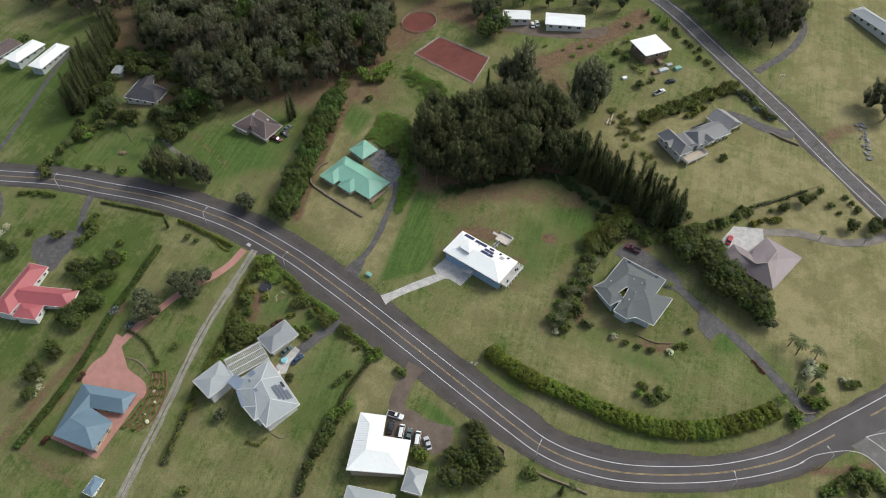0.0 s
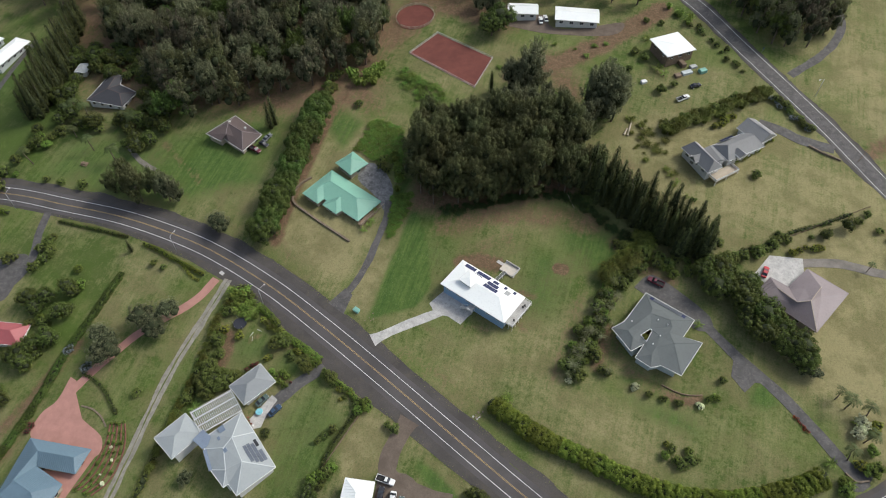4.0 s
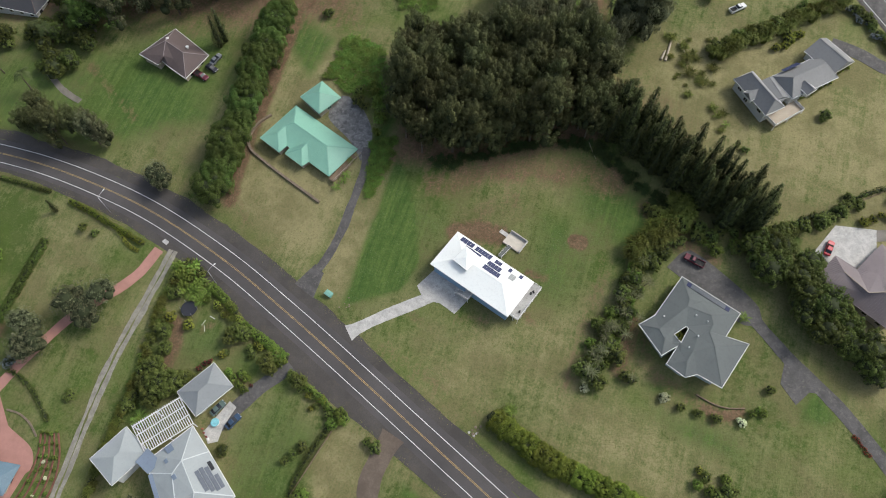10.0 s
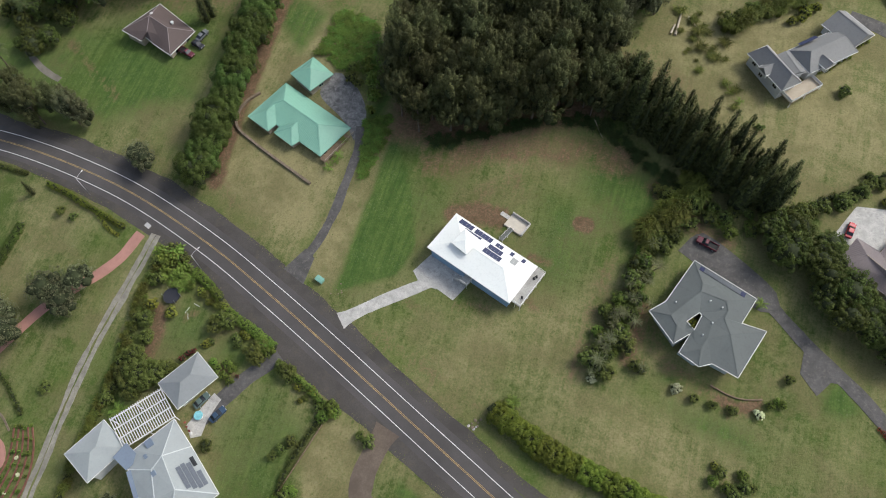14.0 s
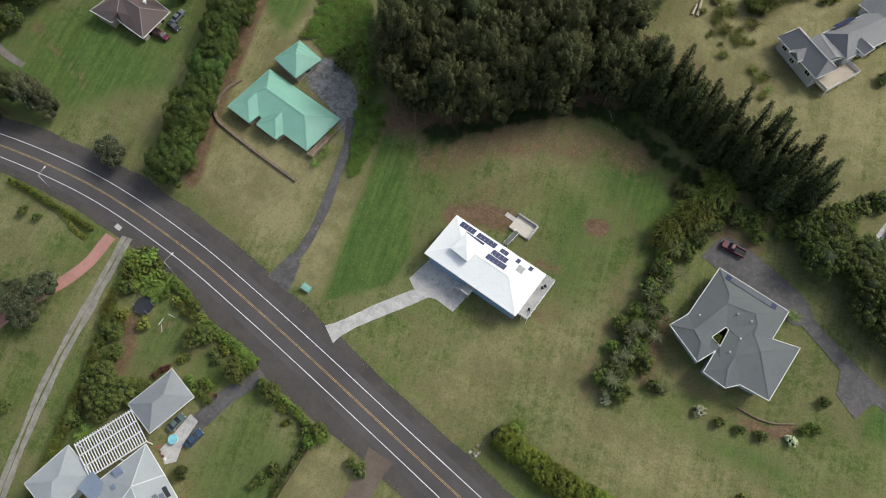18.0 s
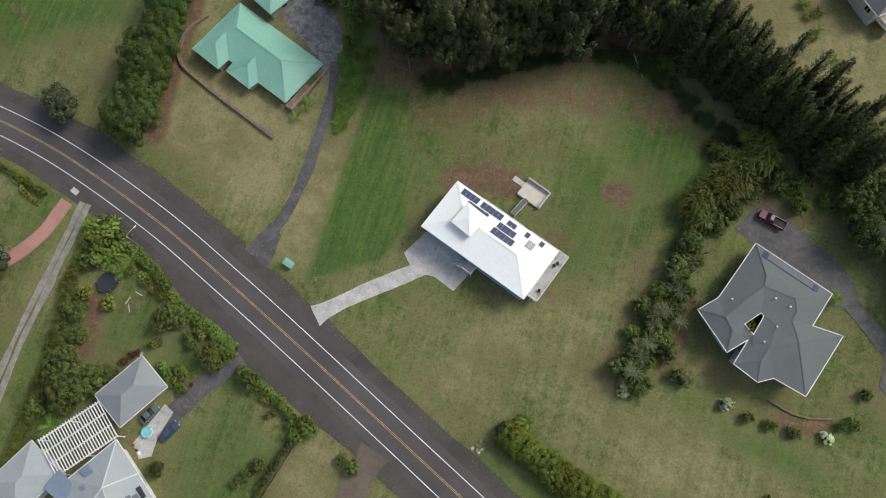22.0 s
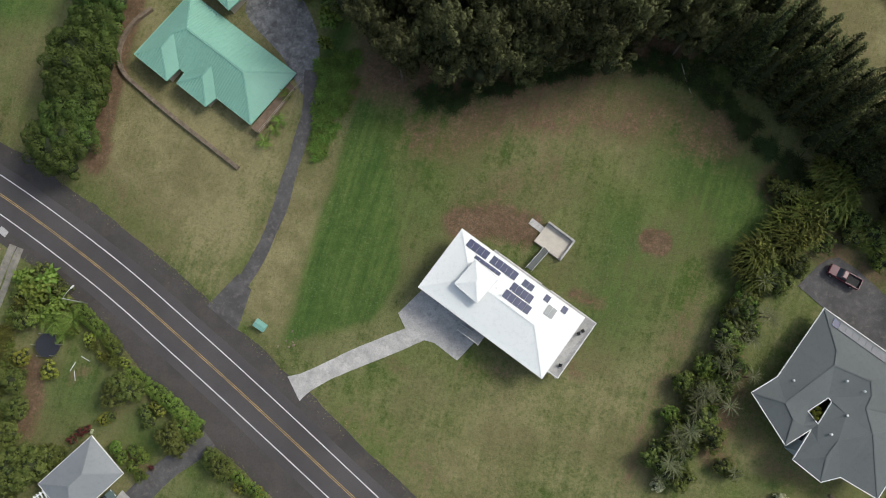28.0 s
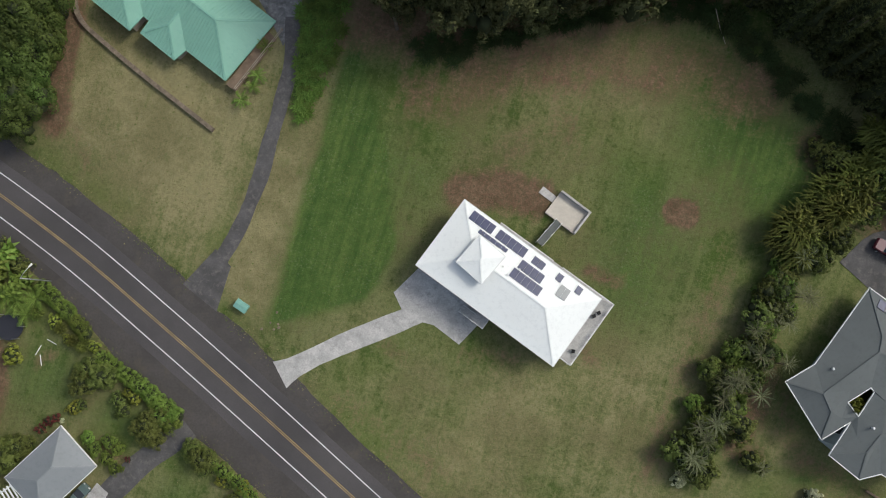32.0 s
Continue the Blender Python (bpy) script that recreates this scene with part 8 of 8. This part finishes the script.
g = Geo()
g.bar((0, -1.9, 2.0), (0.4, 2.6, 1.9), 1.1, 0.14)
part("ramp_floor", g, M["ramp_grey"], ramp)
for s in (-0.55, 0.55):
    g = Geo()
    g.bar((s, -1.9, 2.75), (s + 0.4, 2.6, 2.65), 0.06, 0.08)
    part("railing", g, M["white_trim"], ramp)
    for k in range(3):
        g = Geo()
        g.box(s + 0.15 * k - 0.04, -1.8 + 2.1 * k - 0.04, 0, s + 0.15 * k + 0.04, -1.8 + 2.1 * k + 0.04, 2.72)
        part("post", g, M["white_trim"], ramp)

# ---- the green-roofed house's veranda ----
veranda = thing("veranda", "narrow weathered timber veranda with a rail", "veranda", pose(-25.0, 194.2, 0, 0, 0, 52.5))
g = Geo()
g.box(-6.0, -1.0, 0.0, 6.2, 0.9, 0.18)
part("veranda_floor", g, M["wood"], veranda)
for k in range(7):
    g = Geo()
    g.box(-5.9 + k * 2.0 - 0.06, -1.0, -2.6, -5.9 + k * 2.0 + 0.06, -0.88, 1.2)
    part("post", g, M["wood"], veranda)
for z in (0.6, 1.15):
    g = Geo()
    g.bar((-6.0, -0.94, z), (6.2, -0.94, z), 0.06, 0.1)
    part("railing", g, M["tan_wall"], veranda)

# ---- the pale grey house's fittings ----
PERG = [(-63.4, 128.4), (-59.3, 121.9), (-69.2, 114.8), (-74.9, 120.7)]
p_mid, p_ang, p_len, p_wid = rect_of(PERG)
pergola = thing("pergola", "large white slatted timber pergola", "pergola", pose(p_mid.x, p_mid.y, -6.0, 0, 0, math.degrees(p_ang)))
a, b = p_len / 2, p_wid / 2
for k in range(4):
    g = Geo()
    y = -b + k * 2 * b / 3
    g.box(-a, y - 0.1, -0.3, a, y + 0.1, 0)
    part("beam", g, M["white_trim"], pergola)
for k in range(23):
    g = Geo()
    x = -a + 0.1 + k * (2 * a - 0.2) / 22
    g.box(x - 0.09, -b - 0.3, 0.0, x + 0.07, b + 0.3, 0.18)
    part("slat", g, M["white_trim"], pergola)
for sx in (-a + 0.2, 0, a - 0.2):
    for sy in (-b, b):
        g = Geo()
        g.box(sx - 0.1, sy - 0.1, -5.0, sx + 0.1, sy + 0.1, -0.3)
        part("post", g, M["white_trim"], pergola)
MAINW = [COT[k][:2] for k in "naesdfgh"]
for col, row, n_ in ((7.8, 1.3, 4), (6.4, 2.45, 7), (5.9, 3.6, 7), (5.6, 4.75, 6)):
    solar(grey_house, slope_at(COT, "aeQ", col, row, grey_house), n_, 1, 0.92, 1.0, "solar_grey")
solar(grey_house, slope_at(COT, "aeQ", 3.4, 1.3, grey_house), 1, 1, 2.4, 0.9, "black_panel")
for x, y, z, w_, h_ in ((-63.6, 115.4, -4.75, 0.9, 0.9), (-60.9, 108.6, -3.75, 0.5, 0.6), (-63.7, 112.4, -4.45, 0.35, 0.5)):
    g = Geo()
    g.box(-w_, -h_, -0.3, w_, h_, 0.12)
    part("skylight", g, M["blue_grey"], grey_house).matrix_local = c_inv @ pose(x, y, z, 12, -12, 35)
spa = thing("spa_cover", "turquoise tarpaulin over a small round tub", "spa", pose(-54.6, 122.6, gz(-54.6, 122.6) + 0.1))
g = Geo()
g.tube([(0, 0, 0), (0, 0, 0.7)], [1.05, 1.0], 14)
part("tub", g, M["white_trim"], spa)
g = Geo()
g.tube([(0, 0, 0.7), (0, 0, 0.8)], [1.12, 1.0], 14)
part("cover", g, M["pool"], spa)
for x, y, c in ((-57.4, 120.2, "leaf_red"), (-56.6, 119.2, "leaf_red"), (-56.0, 118.6, "white_trim"), (-57.9, 121.2, "brick_red")):
    rock("patio_pot", "small potted plant on the apron", x, y, 0.38, c, 0.1)
tramp = thing("trampoline", "black trampoline with steel frame and poles", "trampoline", pose(-65.6, 152.9, gz(-65.6, 152.9)))
g = Geo()
g.tube([(0, 0, 0.8), (0, 0, 0.86)], [2.2, 2.2], 20)
part("mat", g, M["car_black"], tramp)
for k in range(6):
    q = k * 1.047
    g = Geo()
    g.tube([(2.25 * math.cos(q), 2.25 * math.sin(q), -0.1), (2.25 * math.cos(q), 2.25 * math.sin(q), 2.2)], [0.04, 0.04], 6)
    part("pole", g, M["steel"], tramp)
for x, y, h in ((-58.9, 150.4, 150), (-61.2, 149.1, 60), (-60.8, 147.5, 100)):
    g = Geo()
    g.tube([(-0.9, 0, 0.12), (0.9, 0, 0.12)], [0.06, 0.06], 6)
    ob = new("pipe", g.mesh("pipe", M["white_trim"]))
    ob.matrix_world = pose(x, y, gz(x, y), 0, 0, h)
    tagged(ob, "white plastic pipe lying in the garden", "pipe")

# ---- the slate-roofed house's fittings ----
for k in range(10):
    star_panel = slope_at({k_: PTS[k_] for k_ in "trF"}, "trF", 2.6 + k * 1.2, 1.3, star_house)
    g = Geo()
    g.box(-0.57, -0.75, 0.04, 0.57, 0.75, 0.09)
    part("solar_panel", g, M["solar" if k in (0, 9) else "solar_pale"], star_house).matrix_local = star_panel @ pose(0, 0, 0)
for x, y, z in ((58.5, 145.4, 6.4), (66.2, 145.2, 7.8), (68.8, 143.6, 7.6), (63.3, 137.2, 6.8), (66, 140, 6.9)):
    vent(star_house, star_house.matrix_world.inverted() @ pose(x, y, 5.5 + (z - 5.5) * 0.78), 0.13, 0.45)

# ---- the long grey house's deck and dormers ----
gdeck = thing("deck", "white-railed deck on tall posts beside the grey house", "deck", pose(100.6, 205.5, 10.0, 0, 0, 30.3))
g = Geo()
g.box(-5.6, -2.0, -0.25, 5.6, 2.0, 0)
part("deck_floor", g, M["tan_wall"], gdeck)
for p, q in (((-5.5, -1.9), (5.5, -1.9)), ((5.5, -1.9), (5.5, 1.9)), ((-5.5, -1.9), (-5.5, 1.9))):
    g = Geo()
    g.bar((*p, 0.55), (*q, 0.55), 0.08, 0.9)
    part("railing", g, M["white_trim"], gdeck)
for x in (-5.4, 0, 5.4):
    g = Geo()
    g.box(x - 0.12, -1.95, -4.5, x + 0.12, -1.75, 0)
    part("post", g, M["white_trim"], gdeck)
for c, e, r in (([(104.5, 212.6), (107.6, 214.4), (109.6, 211.2), (106.4, 209.4)], 13.5, 1.4), ([(114.6, 224.0), (118.6, 226.2), (121.2, 222.0), (117.0, 219.8)], 14.0, 1.6), ([(88.6, 210.6), (92.0, 212.4), (93.6, 209.4), (90.2, 207.6)], 13.0, 1.5)):
    wing(grey_long, c, e, r, M["shingle_grey"], M["white_wall"], e - 1.4, 0.3, "gable")
m = on_slope(grey_long, [(96.5, 216.8), (110.2, 224.4), (117.0, 216.5), (102.2, 208.8)], 12.9, 2.9, -1.0, 0.3, 1)
solar(grey_long, m, 6, 1, 1.0, 1.5)

# ---- the pavilion's yard ----
for x, y, sx, sy, h, m, label in ((105.0, 259.6, 1.5, 1.0, 1.2, "teal_box", "teal plastic storage box on the grass"), (98.5, 259.0, 2.2, 1.0, 0.9, "teal_wall", "grey-blue covered crate in the yard"), (94.6, 257.4, 1.2, 1.0, 1.0, "wood", "weathered wooden crate in the yard"),
                                  (101.8, 262.4, 1.4, 0.9, 0.8, "grey_panel", "grey box in a cluttered yard"), (80.7, 254.5, 1.1, 0.8, 0.9, "white_trim", "pale tank standing on the grass"), (97.5, 264.0, 1.0, 1.8, 1.6, "wood", "timber stair below the pavilion")):
    ob = thing("storage_box", label, "box", pose(x, y, gz(x, y), 0, 0, 20))
    g = Geo()
    g.box(-sx, -sy, -0.2, sx, sy, h)
    part("box", g, M[m], ob)
    g = Geo()
    g.prism([(-sx - 0.08, -sy - 0.08, h), (sx + 0.08, -sy - 0.08, h), (sx + 0.08, sy + 0.08, h), (-sx - 0.08, sy + 0.08, h)], [(-sx + 0.1, -sy + 0.1, h + 0.15), (sx - 0.1, -sy + 0.1, h + 0.15), (sx - 0.1, sy - 0.1, h + 0.15), (-sx + 0.1, sy - 0.1, h + 0.15)])
    part("lid", g, M[m], ob)
shed = house("shed", "small shed with a pale solar-clad roof under trees", [([(-164.5, 285.5), (-159, 285.0), (-158.2, 291.5), (-163.6, 292.0)], -7.6, 0.6)], "grey_roof", "white_wall")
sign = thing("road_sign", "small blue road sign on a post", "sign", pose(131.5, 270.5, gz(131.5, 270.5), 0, 0, 30))
g = Geo()
g.box(-0.04, -0.04, -0.3, 0.04, 0.04, 2.2)
part("post", g, M["steel"], sign)
g = Geo()
g.box(-0.45, -0.07, 1.5, 0.45, -0.04, 2.4)
part("sign_plate", g, M["car_blue"], sign)
bench = thing("garden_table", "dark timber garden table on the lawn", "table", pose(-143.3, 230.8, gz(-143.3, 230.8), 0, 0, -20))
for name, box in (("tabletop", (-1.6, -0.5, 0.7, 1.6, 0.5, 0.78)), ("bench", (-1.6, -1.1, 0.4, 1.6, -0.8, 0.47)), ("bench", (-1.6, 0.8, 0.4, 1.6, 1.1, 0.47)), ("leg", (-1.2, -1.0, -0.2, -1.1, 1.0, 0.7)), ("leg", (1.1, -1.0, -0.2, 1.2, 1.0, 0.7))):
    g = Geo()
    g.box(*box)
    part(name, g, M["wood"], bench)


# ---- rough grass ----
def grass_tufts(count, seed):
    """Tufts of rough grass over the lawns nearest the flight, clear of roads, drives and roofs."""
    r = np.random.RandomState(seed)
    x, y = r.uniform(-66, 112, count), r.uniform(88, 206, count)
    keep = near_line(x, y, [tuple(p) for p in ROAD[(ROAD[:, 0] > -100) & (ROAD[:, 0] < 150), :2]], 7.6, 0.01) < 0.5
    for name, ctrl, w, m, label in DRIVES:
        keep &= near_line(x, y, ctrl, w + 0.2, 0.01) < 0.5
    for poly in (WHITE, [GREEN[k][:2] for k in "nwse"], [(-5, 157), (1, 163), (12, 154), (6, 148)], [(62, 160), (68, 166), (85, 150), (79, 144)], [E[k] for k in outline], list(MAINW), PERG,
                 [(-27, 102), (-9, 104), (6, 96), (4, 88), (-10, 75), (-30, 66)], [(-64, 129), (-55, 138), (-46, 128), (-58, 116)], [(100, 152), (114, 140), (128, 155), (115, 172), (101, 166)]):
        keep &= near_poly(x, y, list(poly), 0.01) < 0.5
    gi, gj = np.clip(np.searchsorted(GX, x), 0, len(GX) - 1), np.clip(np.searchsorted(GY, y), 0, len(GY) - 1)
    k = gj * len(GX) + gi
    keep &= r.rand(count) > soil[k] * 0.9
    patchy = 0.5 + 0.5 * np.sin(x * 0.31 + 2 * np.sin(y * 0.17)) * np.sin(y * 0.27 + 2 * np.sin(x * 0.13))
    keep &= r.rand(count) < 0.35 + 0.65 * patchy
    x, y, k = x[keep], y[keep], k[keep]
    n = len(x)
    z = land(x, y)
    pts, faces, mats = np.zeros((n, 12, 3)), [], []
    for b in range(4):
        q = r.uniform(0, 6.28, n)
        h, s, w = r.uniform(0.06, 0.18, n), r.uniform(0.10, 0.26, n), r.uniform(0.03, 0.07, n)
        cx, cy = np.cos(q), np.sin(q)
        pts[:, b * 3] = np.stack([x - cy * w, y + cx * w, z - 0.02], 1)
        pts[:, b * 3 + 1] = np.stack([x + cy * w, y - cx * w, z - 0.02], 1)
        pts[:, b * 3 + 2] = np.stack([x + cx * s, y + cy * s, z + h], 1)
    faces = np.arange(n * 12).reshape(-1, 3).tolist()
    mats = np.repeat(np.where(r.rand(n) < np.clip(dry[k] * 0.7 - lush[k] * 0.8, 0.02, 0.9), 1, 0), 4).tolist()
    me = bpy.data.meshes.new("grass_tufts")
    me.from_pydata(pts.reshape(-1, 3).tolist(), [], faces)
    me.materials.append(M["blade_green"])
    me.materials.append(M["blade_dry"])
    me.polygons.foreach_set("material_index", mats)
    me.update()
    return tagged(new("grass_tufts", me), "rough tufts of green and straw-coloured grass", "grass", "", "stuff")


M["blade_green"] = leafy("green_blades", (0.075, 0.11, 0.02), (0.14, 0.175, 0.045), 0.8)
M["blade_dry"] = leafy("dry_blades", (0.17, 0.155, 0.06), (0.28, 0.255, 0.12), 0.8)
grass_tufts(26000, 3)


def roadside_weeds(count, seed):
    """Weeds and grass that creep over the crumbling edges of the road shoulders."""
    r = np.random.RandomState(seed)
    near = np.where((ROAD[:, 0] > -150) & (ROAD[:, 0] < 112))[0]
    k = near[r.randint(len(near), size=count)]
    side = normals(ROAD)
    north = r.rand(count) < 0.5
    off = np.where(north, half[k] + wide[k], -half[k] - narrow[k]) + r.randn(count) * 0.42
    clump = np.sin(k * 0.9) + np.sin(k * 0.37 + 1.0) + r.randn(count) * 0.6
    keep = clump > -0.3
    k, off = k[keep], off[keep]
    c = ROAD[k, :2] + side[k] * off[:, None] + r.randn(len(k), 2) * 0.5
    for name, ctrl, w, m, label in DRIVES:
        w_ = np.max(w) + 0.6
        ok = near_line(c[:, 0], c[:, 1], ctrl, w_, 0.01) < 0.5
        c = c[ok]
    n = len(c)
    z = land(c[:, 0], c[:, 1])
    pts = np.zeros((n, 15, 3))
    for b in range(5):
        q, h, s, w = r.uniform(0, 6.28, n), r.uniform(0.06, 0.2, n), r.uniform(0.10, 0.26, n), r.uniform(0.03, 0.06, n)
        cx, cy = np.cos(q), np.sin(q)
        pts[:, b * 3] = np.stack([c[:, 0] - cy * w, c[:, 1] + cx * w, z], 1)
        pts[:, b * 3 + 1] = np.stack([c[:, 0] + cy * w, c[:, 1] - cx * w, z], 1)
        pts[:, b * 3 + 2] = np.stack([c[:, 0] + cx * s, c[:, 1] + cy * s, z + h], 1)
    me = bpy.data.meshes.new("roadside_weeds")
    me.from_pydata(pts.reshape(-1, 3).tolist(), [], np.arange(n * 15).reshape(-1, 3).tolist())
    me.materials.append(M["blade_green"])
    me.materials.append(M["blade_dry"])
    me.polygons.foreach_set("material_index", np.repeat((r.rand(n) < 0.45).astype(int), 5).tolist())
    me.update()
    return tagged(new("roadside_weeds", me), "straggling weeds along the crumbling road edge", "weeds", "", "stuff")


roadside_weeds(6500, 8)
